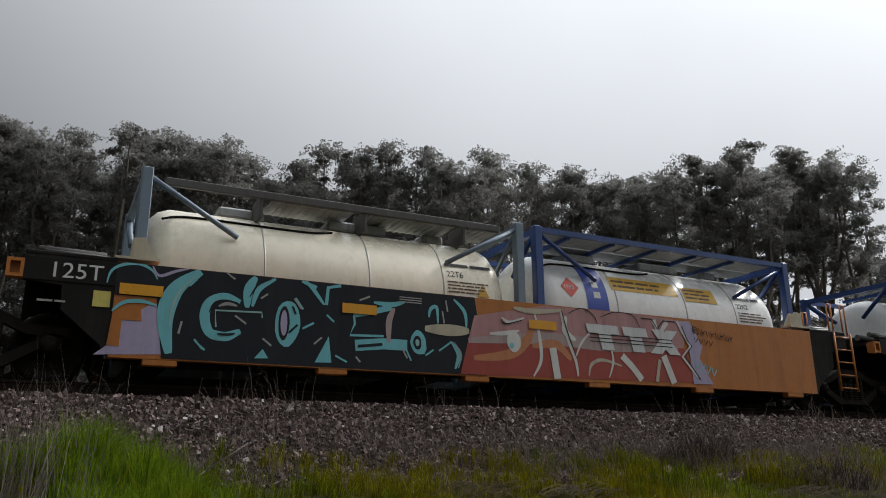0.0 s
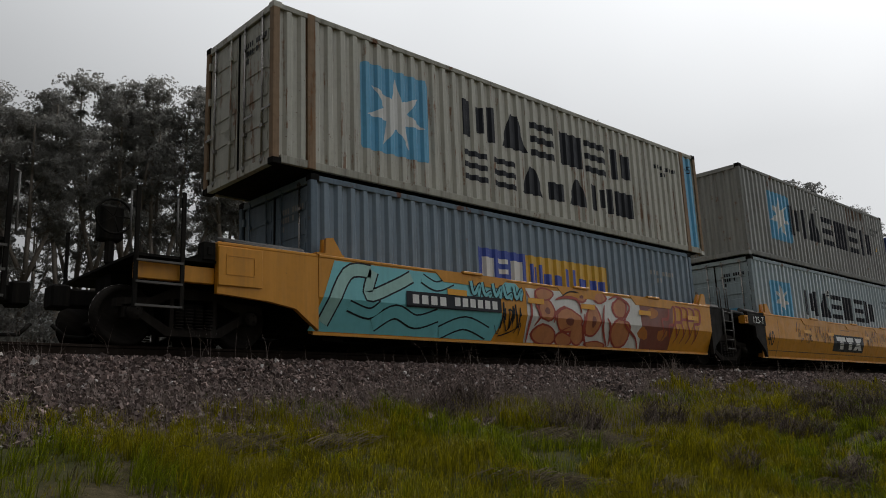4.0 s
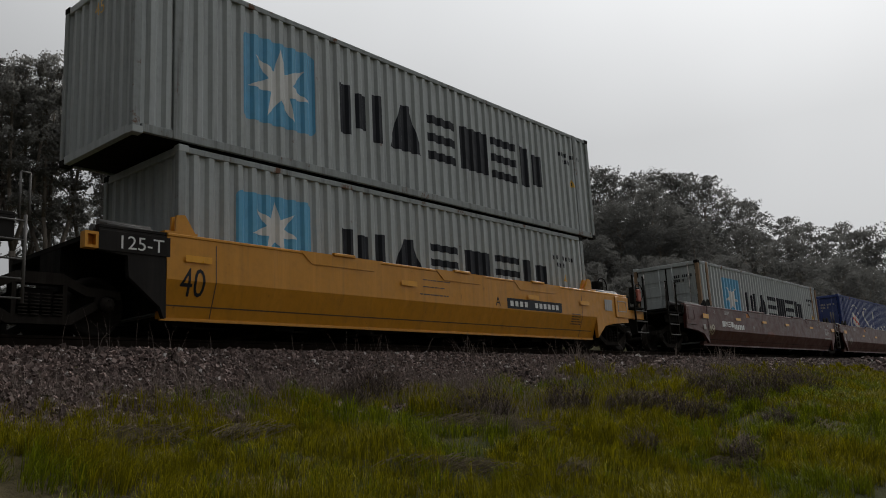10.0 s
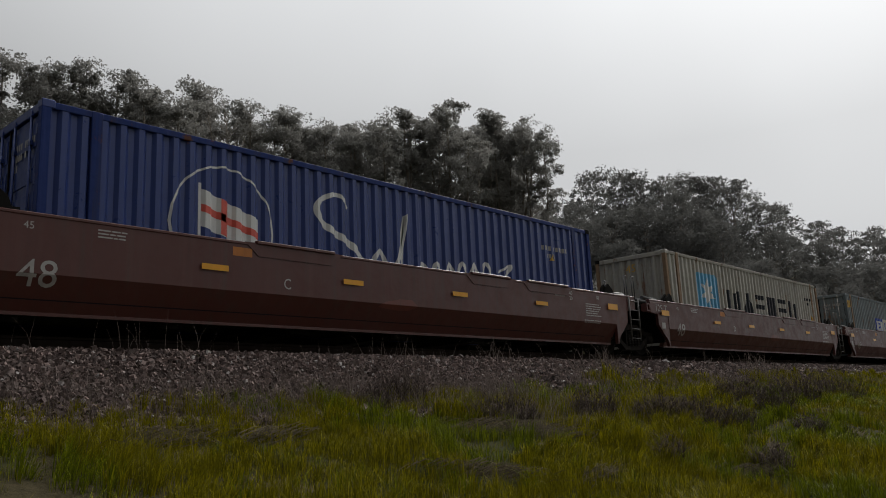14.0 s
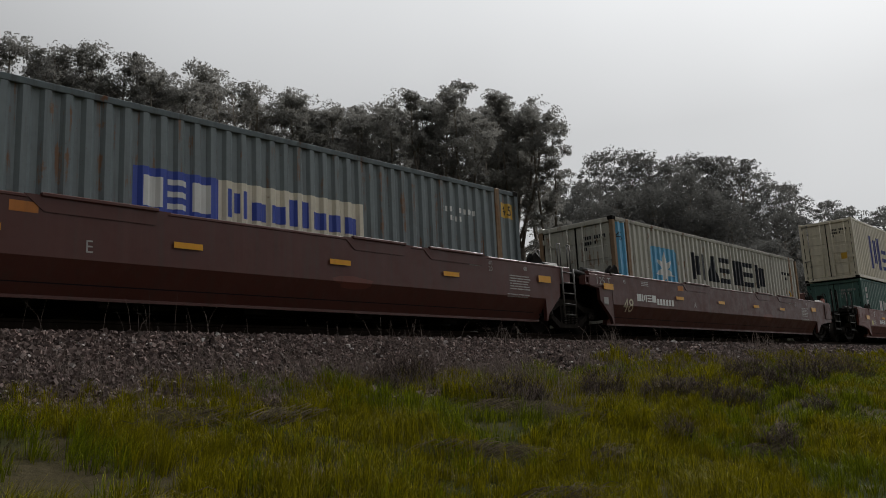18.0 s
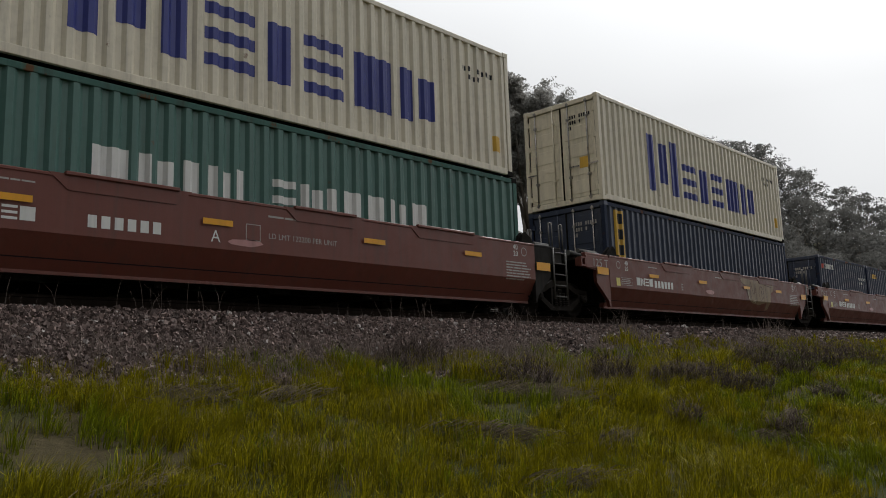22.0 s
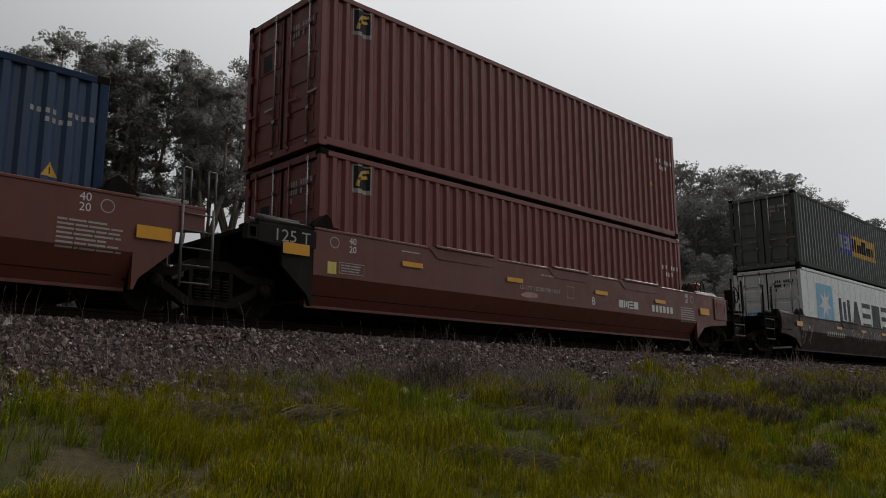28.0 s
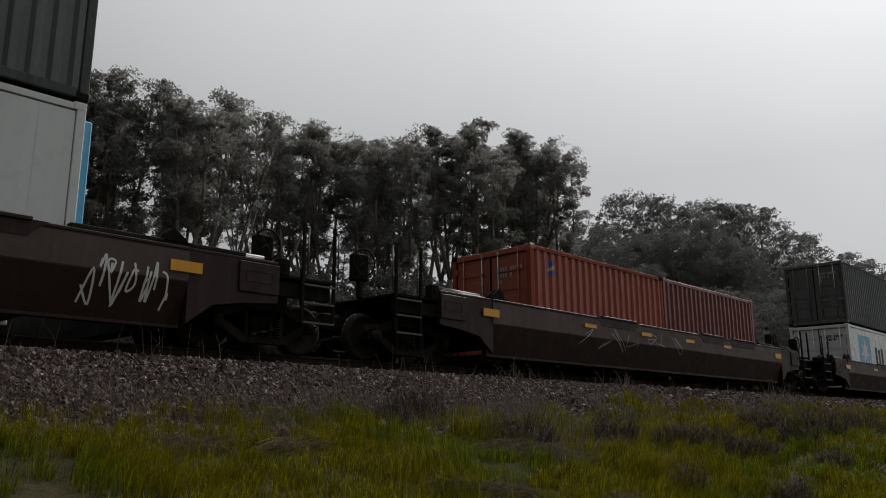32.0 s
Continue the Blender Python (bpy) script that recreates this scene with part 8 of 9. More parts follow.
FOOT40, FOOT45, FOOT20, TALL, STD = 12.192, 13.716, 6.058, 2.896, 2.591
b = Box(86.06, 2.99, FOOT45, TALL, WARM_GREY, "rusty light grey 45-foot container", posts=0.68)
b.starmark(1.85, 3.5, 0.66, 2.35, True)
b.marks("logo_block", blocks("vwhbhu", 4.43, 10.36, 1.48, 2.27, 0.2), INK, 1, "dark wordmark as plain blocks")
b.marks("logo_block", blocks("hhwlwvb", 4.44, 10.38, 0.55, 1.18, 0.22), INK, 1, "second dark wordmark as plain blocks")
b.paint("end_stripe", [rect(13.05, 13.55, 0.2, 2.75)], SKYBLUE, 1, "light blue band at the end")
b.paint("length_mark", word("45", 13.1, 2.3, 0.22), INK, 2)
b.codes(INK, 11.6)
b = Box(86.8, 0.36, FOOT40, STD, BLUEGREY, "blue-grey 40-foot container with a blue and yellow wordmark")
for x0, x1, m, lett, pat in ((3.95, 5.39, LOGOBLUE, WHITE, "bhb"), (5.39, 8.3, LOGOYEL, LOGOBLUE, "vllnnlll")):
    b.paint("logo_panel", [rect(x0, x1, 0.95, 1.8)], m, 1, "flat logo panel")
    b.marks("logo_block", blocks(pat, x0 + 0.14, x1 - 0.12, 1.10, 1.62, 0.3), lett, 2, "wordmark as plain blocks")
b.codes(FADEDWHITE, 10.2)
b = Box(102.46, 3.35, FOOT40, TALL, DULL_GREY, "stained grey 40-foot container with rust patches", "blank")
starred(b, 1.75, (0.72, 2.33), (1.03, 2.05), (3.3, 10.56))
rr_ = random.Random(900)
for k in range(11):
    x_, w_ = 8.50 + 0.155 * k + rr_.uniform(-0.03, 0.03), rr_.uniform(0.05, 0.13)
    drop = rr_.uniform(0.25, 0.95)
    b.paint("rust_streak", [[(x_, 2.76), (x_ + w_, 2.76), (x_ + w_ * 0.9, 2.76 - drop * 0.6), (x_ + w_ * 0.55, 2.76 - drop), (x_ + w_ * 0.1, 2.76 - drop * 0.7)]], RUST, 2, "brown streak of rust")
placard(b, 5.62, 2.28)
b = Box(102.52, 0.42, FOOT40, TALL, PALE_BLUE_GREY, "pale blue-grey 40-foot container with double doors")
starred(b, 1.1, (1.1, 2.25), (1.3, 2.13), (3.6, 9.72))
placard(b, 5.59, 2.13)
b = Box(117.35, 3.03, FOOT45, TALL, NAVY, "deep blue 45-foot container with a white script emblem", "blank", posts=0.68)


def script(box_, dz=0.0):
    """The blue line's flag in a ring and its flowing script, as plain strokes."""
    cx, cz = 2.85, 1.47 + dz
    ring = [(cx + 0.94 * math.cos(radians(a)), cz + 1.0 * math.sin(radians(a))) for a in range(0, 361, 15)]
    box_.paint("emblem_ring", line(ring, 0.035), WHITE, 1, "thin white ring")
    box_.paint("emblem_flag", [[(2.45, 1.45 + dz), (3.5, 1.12 + dz), (3.5, 1.7 + dz), (2.45, 2.05 + dz)]], WHITE, 1, "white flag")
    box_.paint("emblem_cross", [[(2.45, 1.69 + dz), (3.5, 1.36 + dz), (3.5, 1.48 + dz), (2.45, 1.81 + dz)], [(2.78, 1.36 + dz), (2.92, 1.32 + dz), (2.92, 1.9 + dz), (2.78, 1.94 + dz)]], LOGORED, 2, "red cross on the flag")
    box_.paint("emblem_pole", [rect(2.40, 2.45, 0.85 + dz, 2.15 + dz)], WHITE, 1)
    st = [line(bend([(5.45, 2.2 + dz), (5.2, 2.42 + dz), (4.75, 2.2 + dz), (4.85, 1.85 + dz), (5.6, 1.45 + dz), (5.85, 0.95 + dz), (5.4, 0.55 + dz), (4.75, 0.55 + dz), (4.65, 0.85 + dz)], 7), 0.13, True)]
    st.append(line(bend([(6.0, 1.2 + dz), (6.25, 1.5 + dz), (6.45, 1.1 + dz), (6.7, 1.35 + dz), (6.95, 2.3 + dz), (6.8, 1.2 + dz), (6.95, 0.6 + dz), (7.15, 1.3 + dz)], 6), 0.085))
    wave = [(7.2 + 0.2 * k, (1.35 if k % 2 else 0.98) + 0.02 * k + dz) for k in range(13)]
    st.append(line(bend(wave, 5), 0.085))
    st.append(line(bend([(9.8, 1.4 + dz), (10.3, 1.6 + dz), (10.0, 1.25 + dz), (9.75, 0.9 + dz), (10.3, 0.75 + dz), (10.6, 0.95 + dz)], 6), 0.10, True))
    for stroke in st:
        box_.paint("emblem_stroke", stroke, WHITE, 1, "white flowing stroke")
    box_.codes(FADEDWHITE, 11.6)
    box_.warning(11.9, 1.9, 0.18)


script(b)
b.end_word("45", -0.15, 2.35, 0.24, LOGOYEL)
b = Box(118.03, 0.36, FOOT40, STD + 0.05, LIGHT_GREY, "light grey 40-foot container with a blue star panel")
starred(b, 1.44, (0.95, 2.12), (0.95, 1.74), (3.7, 10.6))
b = Box(133.92, 0.31, FOOT40, STD, DULL_GREY, "grey 40-foot container standing alone in its well")
starred(b, 1.2, (0.95, 2.1), (0.95, 1.70), (3.42, 10.2))
b = Box(148.72, 3.05, FOOT45, TALL, LIGHT_GREY, "light grey 45-foot container with yellow length marks", "blank", posts=0.68)
starred(b, 2.0, (0.73, 2.32), (0.97, 1.99), (4.22, 11.25))
b.end_word("45", -0.15, 2.35, 0.24, LOGOYEL)
b = Box(149.5, 0.37, FOOT40, STD + 0.06, LIGHT_GREY, "light grey 40-foot container with a blue star panel", "blank")
starred(b, 1.08, (0.95, 2.1), (0.95, 1.75), (3.4, 10.3))

# ---- third pack: brown 48-foot cars ----
BL = "brown well car with a large faded number"
c9 = Car(169.0, 183.65, "brown", BROWN, BL, left="end", stencil="125T", dark=BROWN)
c10 = Car(186.35, 201.4, "brown", BROWN, BL, stencil="125 T", dark=BROWN)
c11 = Car(204.3, 219.25, "brown", BROWN, BL, stencil="125 T", dark=BROWN)
c12 = Car(222.2, 237.1, "brown", BROWN, BL, stencil="125 T", dark=BROWN)
c13 = Car(240.0, 255.2, "brown", BROWN, BL, right="end", stencil="125 T", dark=BROWN)
c9.bogie(-2.0)
part("chain_cover", boxes((-3.10, -2.86, -0.60, -0.52, 1.60, 1.98), chamfer=0.02), BRIGHTRED, c9.root, "orange-red cover beside the brake wheel")
for c in (c10, c11, c12, c13):
    c.bogie(-1.4)
c13.bogie(16.65)
for k, (c, lett) in enumerate(((c9, "B"), (c10, "C"), (c11, "D"), (c12, "E"), (c13, "A"))):
    r_ = random.Random(300 + k)
    c.paint("number", word("48", 0.0 if k == 0 else 0.50, 0.56, 0.34, 1.05), FADEDWHITE if k not in (0, 4) else CREAMCHALK, 2, "large faded stencilled number")
    c.paint("unit_letter", word(lett, 4.22 if k == 0 else 4.55, 0.82, 0.17, 0.9), FADEDWHITE, 1)
    if k in (0, 4):
        c.marks("owner_block", blocks("bvhb", 1.22, 2.25, 0.86, 1.05, 0.15), WHITE, 1, "owner's mark as plain blocks")
        c.marks("number_bar", [rect(2.3 + 0.17 * i, 2.42 + 0.17 * i, 0.80, 0.97) for i in range(6)], WHITE, 1, "plain mark")
    c.reflectors((3.4, 6.20, 8.95, 11.3) if k == 4 else (3.05, 5.80, 8.65, 11.48) if k else (2.48, 5.2, 7.95, 11.25), 1.0 if k else 1.12, 0.46, 0.09)
    c.reflectors((-0.45, 14.62), 1.08, 0.46, 0.15)
    for n_, x_, z_ in (("45", 0.55, 1.29), ("40", 12.9, 1.33), ("20", 12.9, 1.21), ("48", 14.1, 1.30)):
        c.paint("capacity_mark", word(n_, x_, z_, 0.095), FADEDWHITE, 1)
    c.paint("small_writing", bars(1.5, 1.27, 0.5, 0.14, 3, r_) + bars(12.3, 1.27, 0.45, 0.12, 3, r_) + bars(13.6, 0.85, 0.75, 0.34, 6, r_) + bars(13.5, 0.68, 0.95, 0.1, 2, r_), FADEDWHITE, 1)
    c.paint("sticker", [rect(-0.44, -0.23, 0.70, 0.88)], FADEDWHITE, 2, "white sticker")
    c.paint("side_smear", blob(6.2 + k, 0.72, 0.5, 0.1, r_, 12, 0.3)[0], REDBROWN, 1)
    c.paint("side_seam", [rect(0.0, 14.6, 0.40, 0.415)], INK, 1)
    c.paint("touch_up", [rect(3.6, 3.95, 1.27, 1.41)], ORANGE, 1)
b = Box(169.4, 0.30, FOOT45, TALL, LIGHT_GREY, "light grey 45-foot container with rusty end posts", posts=0.68, rusty=True)
starred(b, 2.1, (1.1, 2.45), (1.2, 2.05), (4.34, 11.22))
b = Box(187.15, 0.30, FOOT45, TALL, NAVY, "deep blue 45-foot container with a white script emblem", posts=0.68)
script(b)
b = Box(205.1, 0.30, FOOT45, TALL, DIRTY_CREAM, "weathered off-white 45-foot container", "blank", posts=0.68)
starred(b, 2.0, (1.1, 2.4), (1.15, 2.0), (4.35, 11.05))
b.end_word("45", -0.15, 2.35, 0.24, LOGOYEL)
b = Box(222.95, 0.30, FOOT45, TALL, WORN_BLUEGREY, "faded blue-grey 45-foot container with rust streaks", posts=0.68)
for x0, x1, m, lett, pat in ((4.6, 6.0, LOGOBLUE, WHITE, "bhb"), (6.0, 9.0, CREAM, LOGOBLUE, "vllnnlll")):
    b.paint("logo_panel", [rect(x0, x1, 1.22, 1.95)], m, 1, "flat logo panel")
    b.marks("logo_block", blocks(pat, x0 + 0.14, x1 - 0.16, 1.36, 1.82, 0.3), lett, 2, "wordmark as plain blocks")
for x in (0.2, 13.15):
    b.paint("length_panel", [rect(x - 0.06, x + 0.40, 2.24, 2.58)], LOGOYEL, 1, "yellow length mark panel")
    b.paint("length_mark", word("45", x, 2.3, 0.22), INK, 2)
b.codes(WHITE, 11.2)
b = Box(240.8, 0.30, FOOT45, TALL, WARM_GREY, "rusty pale grey 45-foot container with a light blue end band", posts=0.68)
b.paint("end_stripe", [rect(0.2, 0.62, 0.2, 2.75)], SKYBLUE, 1, "light blue band at the end")
b.paint("length_mark", word("45", 0.18, 2.25, 0.24), INK, 2)
starred(b, 1.98, (0.95, 2.27), (1.48, 2.32), (4.55, 10.3))

# ---- fourth pack: red-brown 40-foot cars ----
RL = "red-brown well car with white lettering"
c14 = Car(262.45, 275.25, "brown", REDBROWN, RL, left="end", stencil="125 T")
c15 = Car(278.3, 291.05, "brown", REDBROWN, RL + " and a rubbed-out tag", stencil="125 T", dark=REDBROWN)
c16 = Car(294.1, 306.9, "brown", REDBROWN, RL, stencil="125 T", dark=REDBROWN)
c17 = Car(309.9, 322.7, "brown", REDBROWN, RL, stencil="125 T", dark=REDBROWN)
c18 = Car(325.65, 338.3, "brown", REDBROWN, RL, right="end", stencil="125 T", dark=BLACK)
c14.bogie(-1.9)
part("chain_cover", boxes((-3.30, -2.90, -0.56, -0.50, 1.62, 1.92), chamfer=0.02), BRIGHTRED, c14.root, "orange-red cover beside the brake wheel")
for c in (c15, c16, c17, c18):
    c.bogie(-1.55)
c18.bogie(14.0)
for k, (c, lett) in enumerate(((c14, "A"), (c15, "E"), (c16, "D"), (c17, "C"), (c18, "B"))):
    r_ = random.Random(400 + k)
    if k in (0, 4):
        xo = 1.6 if k == 0 else 8.85
        c.marks("owner_block", blocks("bvhb", xo, xo + 0.85, 0.84, 1.02, 0.15), WHITE, 1, "owner's mark as plain blocks")
        c.marks("number_bar", [rect(xo + 1.5 + 0.18 * i, xo + 1.62 + 0.18 * i, 0.84, 1.01) for i in range(6)], WHITE, 1, "plain mark")
        c.paint("unit_letter", word(lett, 4.9 if k == 0 else 7.74, 0.82, 0.18, 0.9), WHITE, 1)
        c.paint("load_limit", word("LD LMT 122200 PER UNIT", 5.9 if k == 0 else 5.18, 0.96, 0.085), FADEDWHITE, 1)
        c.paint("plate_mark", line([(5.5 + 1.3 * (k > 0) + a, 0.9 + b_) for a, b_ in ((0, 0), (0.25, 0), (0.25, 0.25), (0, 0.25), (0, 0))], 0.015), FADEDWHITE, 1)
    else:
        c.marks("owner_block", blocks("bvhb", 1.27, 2.1, 0.83, 1.03, 0.15), WHITE, 1, "owner's mark as plain blocks")
        c.marks("number_bar", [rect(2.2 + 0.18 * i, 2.32 + 0.18 * i, 0.81, 1.0) for i in range(6)], WHITE, 1, "plain mark")
        c.paint("unit_letter", word(lett, 3.7, 0.82, 0.18, 0.9), FADEDWHITE, 1)
    c.reflectors((1.9, 4.75, 7.85, 10.48), 1.07, 0.5, 0.09)
    c.reflectors((-0.6,), 1.0, 0.5, 0.18)
    c.reflectors((12.82,), 0.93, 0.5, 0.18)
    for n_, x_, z_ in (("40", 0.72, 1.31), ("20", 0.72, 1.17), ("40", 12.05, 1.33), ("20", 12.05, 1.19)):
        c.paint("capacity_mark", word(n_, x_, z_, 0.11), WHITE, 1)
    ring = [(0.42 + 0.09 * math.cos(radians(a)), 1.3 + 0.09 * math.sin(radians(a))) for a in range(0, 361, 30)]
    ring2 = [(x + 12.0, z) for x, z in ring]
    for q in (ring, ring2):
        c.paint("round_mark", line(q, 0.015), FADEDWHITE, 1)
    c.paint("small_writing", bars(11.8, 0.66, 0.85, 0.42, 7, r_) + bars(1.9, 1.32, 0.6, 0.05, 1, r_) + bars(5.9, 1.28, 0.75, 0.07, 1, r_), FADEDWHITE, 1)
    c.paint("sticker", [rect(0.28, 0.46, 0.77, 0.97)], PALEYEL, 2, "pale yellow sticker")
    c.paint("notice", line([(0.52, 0.8), (1.05, 0.8), (1.05, 0.98), (0.52, 0.98), (0.52, 0.8)], 0.012) + bars(0.56, 0.82, 0.45, 0.14, 3, r_), FADEDWHITE, 1)
    c.paint("side_smear", blob(5.5, 0.85, 0.3, 0.06, r_, 10, 0.2)[0], SPRAYPINK, 1)
    c.paint("side_seam", [rect(0.0, 12.6, 0.40, 0.415)], INK, 1)
c15.paint("graffiti_ground", [[(7.64, 1.42), (10.4, 1.36), (10.32, 1.12), (10.08, 1.02), (9.98, 0.46), (9.78, 0.44), (9.70, 0.70), (9.2, 0.60), (8.6, 0.64), (8.36, 0.70), (8.12, 1.18), (7.82, 1.26)]],
          RUBBED, 1, "rubbed tan tag worn back to the red paint")
for pts in ([(8.50, 0.70), (8.40, 1.0), (8.46, 1.34)], [(8.46, 1.32), (8.66, 0.92), (8.80, 1.30)], [(8.80, 1.30), (8.84, 0.76)], [(9.18, 0.74), (9.08, 1.0), (9.22, 1.2), (9.42, 1.1), (9.44, 0.86), (9.18, 0.74)],
            [(9.24, 0.86), (9.28, 1.06), (9.36, 0.92)], [(9.62, 1.3), (9.70, 0.72)], [(9.55, 1.28), (10.2, 1.22)]):
    c15.stroke(pts, 0.028, BROWN, None, 4, label="dark line in the rubbed tag")
c15.stroke([(8.30, 0.72), (8.22, 0.94), (8.16, 1.14)], 0.05, CREAMCHALK, None, 5, label="pale sprayed edge of the rubbed tag")
c15.stroke([(8.60, 0.68), (8.72, 0.72), (8.82, 0.66)], 0.06, CREAMCHALK, None, 5, label="pale sprayed edge of the rubbed tag")


def plainword(box_, x0, x1, z0, z1, pattern, m, label="wordmark as plain blocks", gap=0.2):
    box_.marks("logo_block", blocks(pattern, x0, x1, z0, z1, gap), m, 1, label)


for X in (262.8, 278.7):
    b = Box(X, 3.05, FOOT40, TALL, CREAM, "clean cream 40-foot container with a dark blue wordmark")
    plainword(b, 2.5, 4.3, 0.62, 2.27, "v", DEEPBLUE, "dark blue wordmark as plain blocks")
    plainword(b, 4.6, 9.75, 0.66, 1.72, "hnhbu", DEEPBLUE, "dark blue wordmark as plain blocks", 0.28)
    b.codes(INK)
    b.paint("sticker", [rect(11.6, 11.85, 0.5, 0.85)], LOGOYEL, 1, "yellow sticker")
    bm = bmesh.new()
    bm.faces.new([bm.verts.new(p) for p in ((0.034, -0.85, 0.95), (0.034, -0.55, 0.95), (0.034, -0.55, 1.25), (0.034, -0.85, 1.25))])
    part("door_sticker", bm, LOGOYEL, b.root, "yellow sticker on the door")
b = Box(262.92, 0.36, FOOT40, STD + 0.07, GREEN, "sea-green 40-foot container with white letters cut off by the car")
plainword(b, 2.78, 5.2, 1.0, 1.72, "bunv", WHITE, gap=0.3)
plainword(b, 5.75, 9.35, 1.0, 1.68, "hunbbub", WHITE, gap=0.3)
b.marks("upright_mark", [q for k in range(4) for q in (rect(0.68, 0.95, 2.2 - 0.3 * k, 2.26 - 0.3 * k), rect(0.78, 0.85, 2.05 - 0.3 * k, 2.22 - 0.3 * k))], WHITE, 1, "column of plain white marks")
b = Box(278.72, 0.34, FOOT40, STD + 0.09, DARKNAVY, "dark navy 40-foot container with an orange upright sign")
b.paint("logo_panel", [rect(0.51, 0.96, 0.6, 2.50)], LOGOYEL, 1, "orange upright sign")
b.marks("logo_block", [rect(0.62, 0.86, 2.15 - 0.42 * k, 2.42 - 0.42 * k) for k in range(4)], INK, 2, "plain dark blocks")
b = Box(294.35, 0.31, FOOT20, STD, DARKNAVY, "dark blue 20-foot container with a white wordmark")
plainword(b, 0.44, 0.72, 2.08, 2.26, "bb", LOGORED)
plainword(b, 0.80, 1.82, 2.08, 2.28, "hbbhb", WHITE, gap=0.15)
b.codes(WHITE, 5.0)
b = Box(300.6, 0.31, FOOT20, STD, DARKNAVY, "dark blue 20-foot container with a yellow wordmark", "blank")
plainword(b, 0.62, 1.62, 2.05, 2.25, "hbbhb", LOGOYEL, gap=0.15)
b.paint("paint_patch", [rect(2.9, 3.5, 1.3, 1.75)], NAVY, 1, "brighter blue repair patch")
b = Box(310.15, 0.30, FOOT40, TALL, MIDBLUE, "blue 40-foot container with a white wordmark")
plainword(b, 0.98, 1.35, 2.28, 2.5, "bb", LOGORED)
plainword(b, 1.45, 2.5, 2.28, 2.53, "hbbhb", WHITE, gap=0.15)
b.codes(FADEDWHITE, 11.2, 2.2, size=0.07)
b.warning(11.4, 1.35, 0.2)
for z, H, X in ((3.05, TALL + 0.03, 325.90), (0.33, STD + 0.08, 325.95)):
    b = Box(X, z, FOOT40, H, RED, "dark red 40-foot container with a small blue and yellow badge")
    b.paint("badge_rim", [rect(0.74, 1.14, H - 0.66, H - 0.14)], FADEDWHITE, 1, "white rim of the badge")
    b.paint("badge_panel", [rect(0.765, 1.115, H - 0.58, H - 0.165)], INK, 2, "dark blue square badge")
    b.paint("badge_band", line(bend([(0.83, H - 0.54), (0.87, H - 0.40), (1.07, H - 0.34)], 4), 0.06) + line(bend([(0.85, H - 0.42), (0.92, H - 0.28), (1.09, H - 0.23)], 4), 0.06), LOGOYEL, 3, "yellow bands")
    b.codes(WHITE, 11.2, H - 0.9)
    b.warning(10.85, 1.3, 0.2)
    bm = bmesh.new()
    bm.faces.new([bm.verts.new(p) for p in ((0.034, 0.4, H - 1.1), (0.034, 0.7, H - 1.1), (0.034, 0.7, H - 0.75), (0.034, 0.4, H - 0.75))])
    part("badge_panel", bm, INK, b.root, "dark blue square badge on the door")

# ---- the last cars: dark, low-sided singles ----
c19 = Car(345.4, 360.3, "low", DARKBROWN, "dark brown low-sided well car with white tags", left="end", right="end")
c20 = Car(367.1, 382.3, "low", DARKBROWN, "dark grimy low-sided well car", left="end", right="end", dark=BLACK)
c21 = Car(389.2, 404.2, "low", DARKBROWN, "dark grimy low-sided well car", left="end", right="end", dark=BLACK)
for c in (c19, c20, c21):
    c.bogie(-1.95)
    c.bogie(c.W + 1.6)
    c.reflectors((-0.33, 14.6), 1.0, 0.5, 0.16)
    c.reflectors((3.3, 5.9, 8.3, 10.7), 1.08, 0.5, 0.09)
    # the side above the fold is a paler brown than below
    c.paint("top_band", [rect(0.0, c.W, 0.88, 1.31)], LOWTOP, 1, "paler brown band along the top")
    part("top_beam", boxes((c.W - 1.7, c.W + 0.95, -HALF + 0.02, -HALF + 0.16, 1.385, 1.45), chamfer=0.01), BLACK, c.root, "black beam on the top chord")
c19.scrawl(0.2, 1.2, 0.4, 1.1, FADEDWHITE, 501, 6, 0.022)
c19.scrawl(4.8, 8.2, 0.75, 1.2, FADEDWHITE, 502, 10, 0.02)
c19.scrawl(13.4, 14.6, 0.4, 1.1, WHITE, 503, 8, 0.03)
c19.marks("number_bar", [rect(2.4 + 0.2 * i, 2.52 + 0.2 * i, 0.78, 0.95) for i in range(9)], FADEDWHITE, 2, "row of faded plain marks")
c20.scrawl(3.0, 8.0, 0.6, 1.2, FADEDWHITE, 504, 7, 0.018)
reefer = b = Box(346.57, 0.33, FOOT40, TALL, REEFER, "clean white insulated 40-foot container with smooth sides", flat=True)
starred(b, 1.35, (1.0, 2.42), (1.02, 2.03), (3.56, 10.60))
b = Box(346.58, 3.26, FOOT40, STD + 0.14, GREENGREY, "grey-green 40-foot container with a dull wordmark panel")
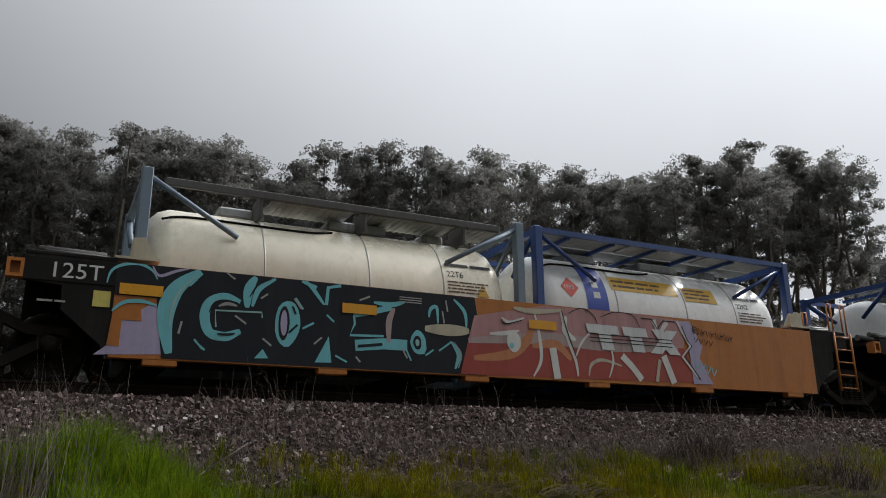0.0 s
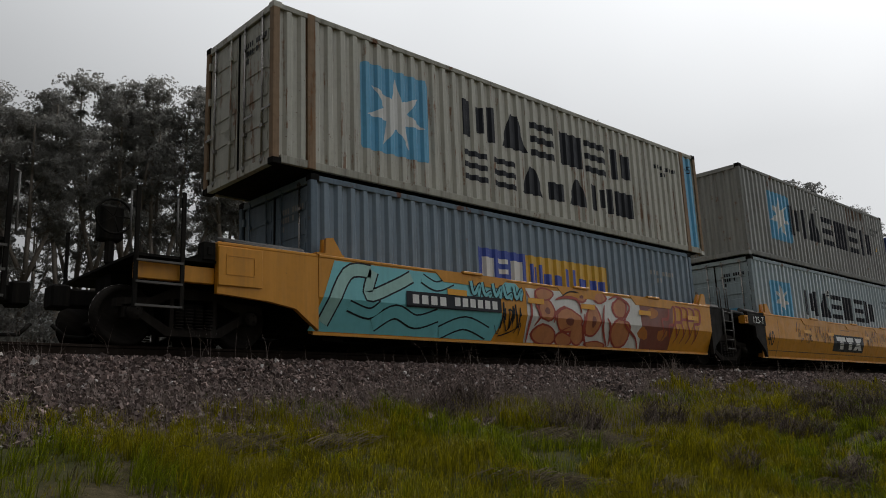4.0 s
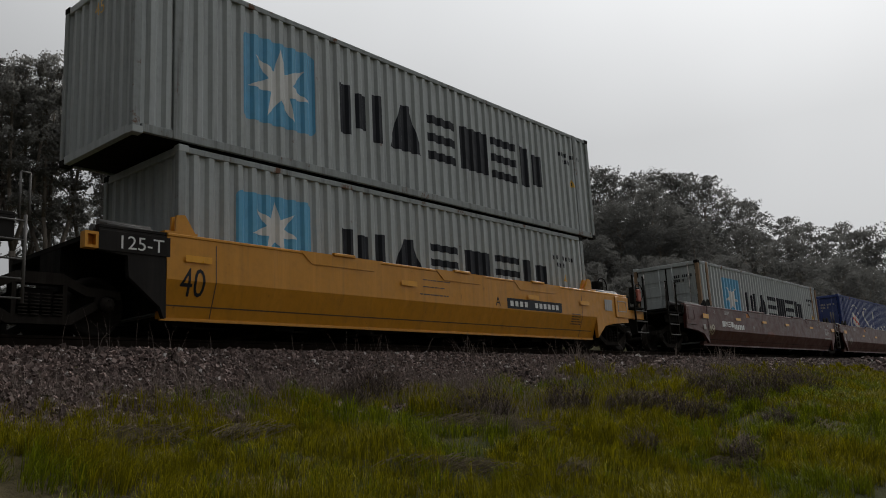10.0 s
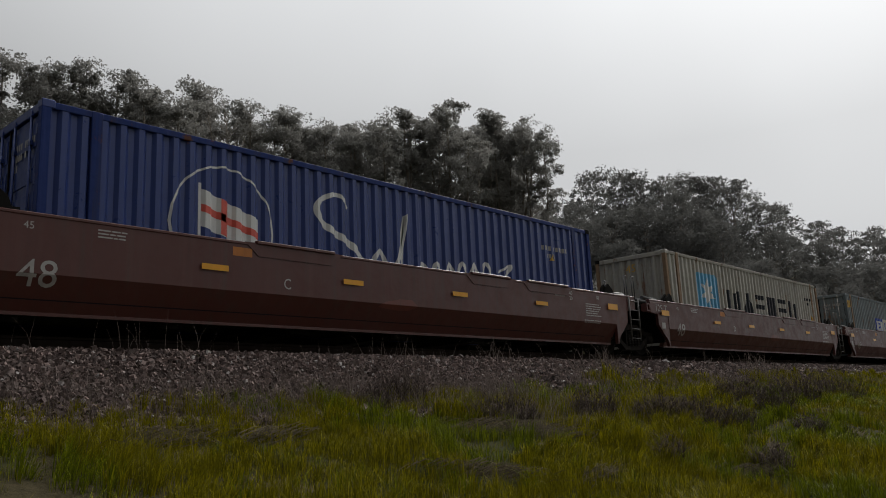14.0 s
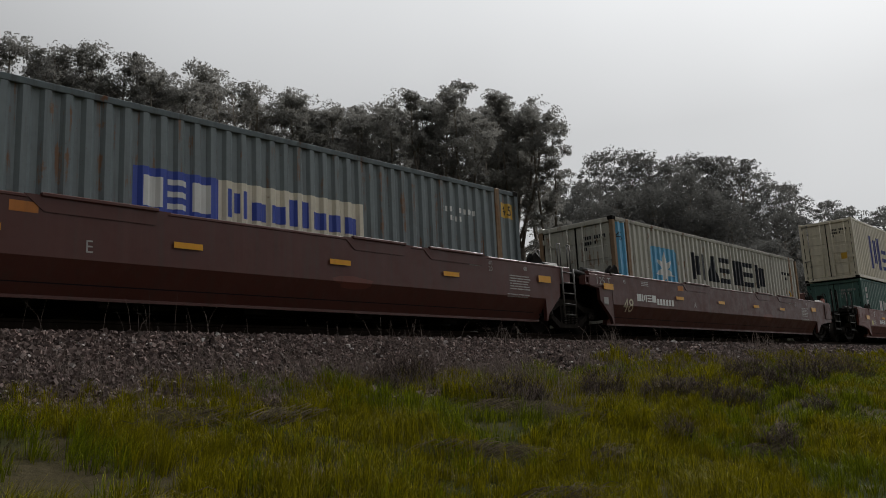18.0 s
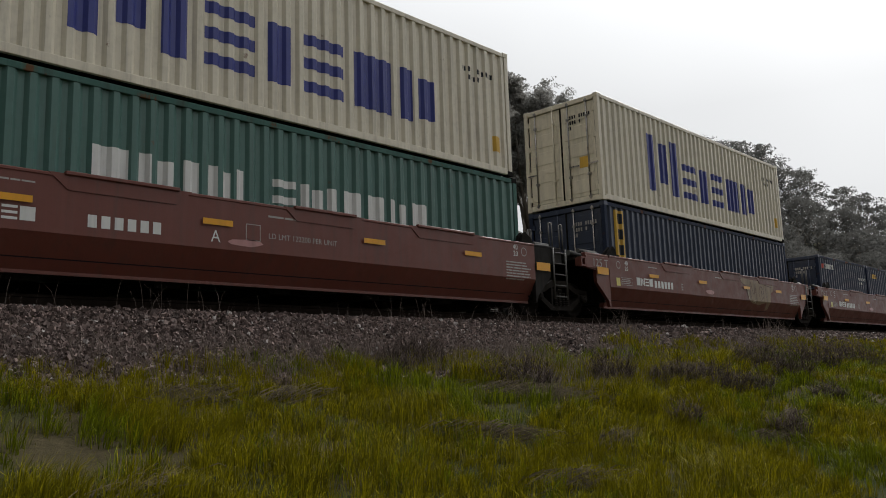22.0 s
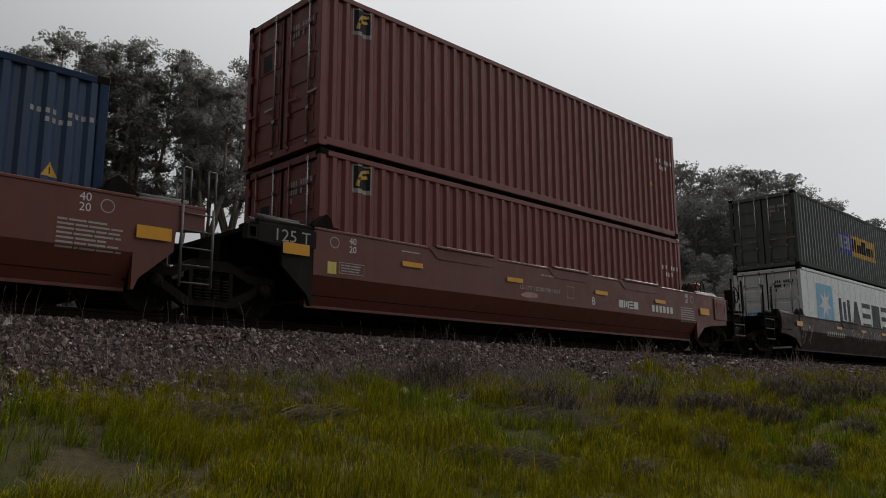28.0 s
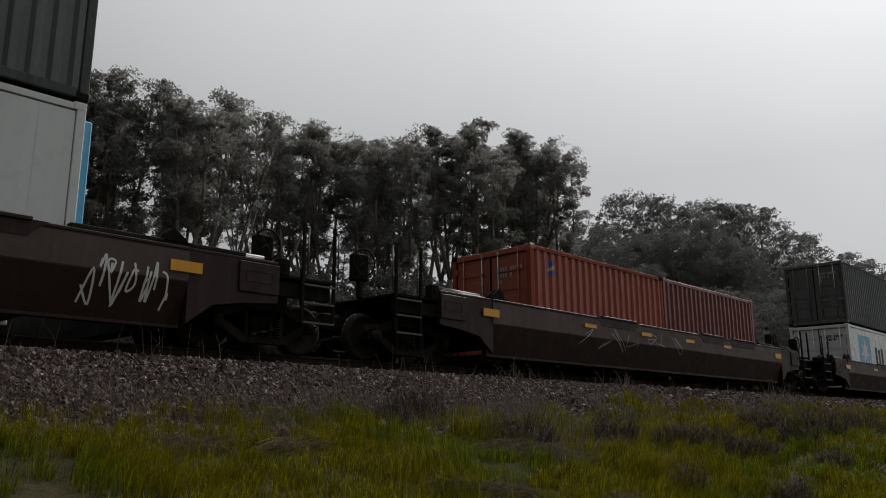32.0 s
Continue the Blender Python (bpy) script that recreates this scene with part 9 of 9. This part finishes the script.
for x0, x1, m, lett, pat in ((4.25, 5.62, LOGOBLUE, FADEDWHITE, "bhb"), (5.62, 8.45, LOGOYEL, INK, "vllnnlll")):
    b.paint("logo_panel", [rect(x0, x1, 0.98, 1.84)], m, 1, "flat logo panel")
    b.marks("logo_block", blocks(pat, x0 + 0.14, x1 - 0.16, 1.18, 1.72, 0.3), lett, 2, "wordmark as plain blocks")
b.codes(FADEDWHITE, 11.0)
for X, m, lab in ((368.8, BRIGHTRED, "faded red 20-foot container with a blue badge"), (374.9, RED, "dark red 20-foot container behind a brighter one")):
    b = Box(X, 0.31, FOOT20, STD, m, lab)
    if m is BRIGHTRED:
        b.paint("badge_panel", [rect(0.68, 1.0, 1.95, 2.27)], LOGOBLUE, 1, "blue square badge")
        b.paint("badge_band", [[(0.72, 2.02), (0.96, 2.12), (0.96, 2.2), (0.72, 2.1)]], LOGOYEL, 2)
part("cooling_unit", boxes((12.14, 12.34, -1.1, 1.1, 1.2, 2.7), (12.14, 12.26, -1.0, 0.2, 0.3, 1.15), chamfer=0.02), SKYBLUE, reefer.root, "light blue cooling unit")
b = Box(390.75, 0.33, FOOT40, STD + 0.1, REEFER, "clean white insulated 40-foot container with smooth sides", flat=True)
starred(b, 1.22, (0.9, 2.3), (0.95, 1.9), (3.47, 10.3))
b = Box(390.8, 3.08, FOOT40, STD + 0.1, GREENGREY, "plain grey-green 40-foot container", end_material=GREENGREY)
b.codes(FADEDWHITE)


def rolled(t):
    return lerp(ROLLED, t)


def motions():
    """The whole train rolls by; every car and container keeps its place in it, and the wheels turn with it."""
    for thing, X, z in MOVERS:
        walk(thing, [(t, pose(X + s, YC, RAIL + z)) for t, s in ROLLED])
    walk(bird, [(t, pose(x, y, z, 0, 4, 180)) for t, x, y, z in BIRD])
    turns = [(0.05 * k, math.degrees(rolled(0.05 * k) / 0.42)) for k in range(641)]
    for wheel, x in WHEELS:
        walk(wheel, [(t, pose(x, 0, 0.42, 0, a, 0)) for t, a in turns])


motions()
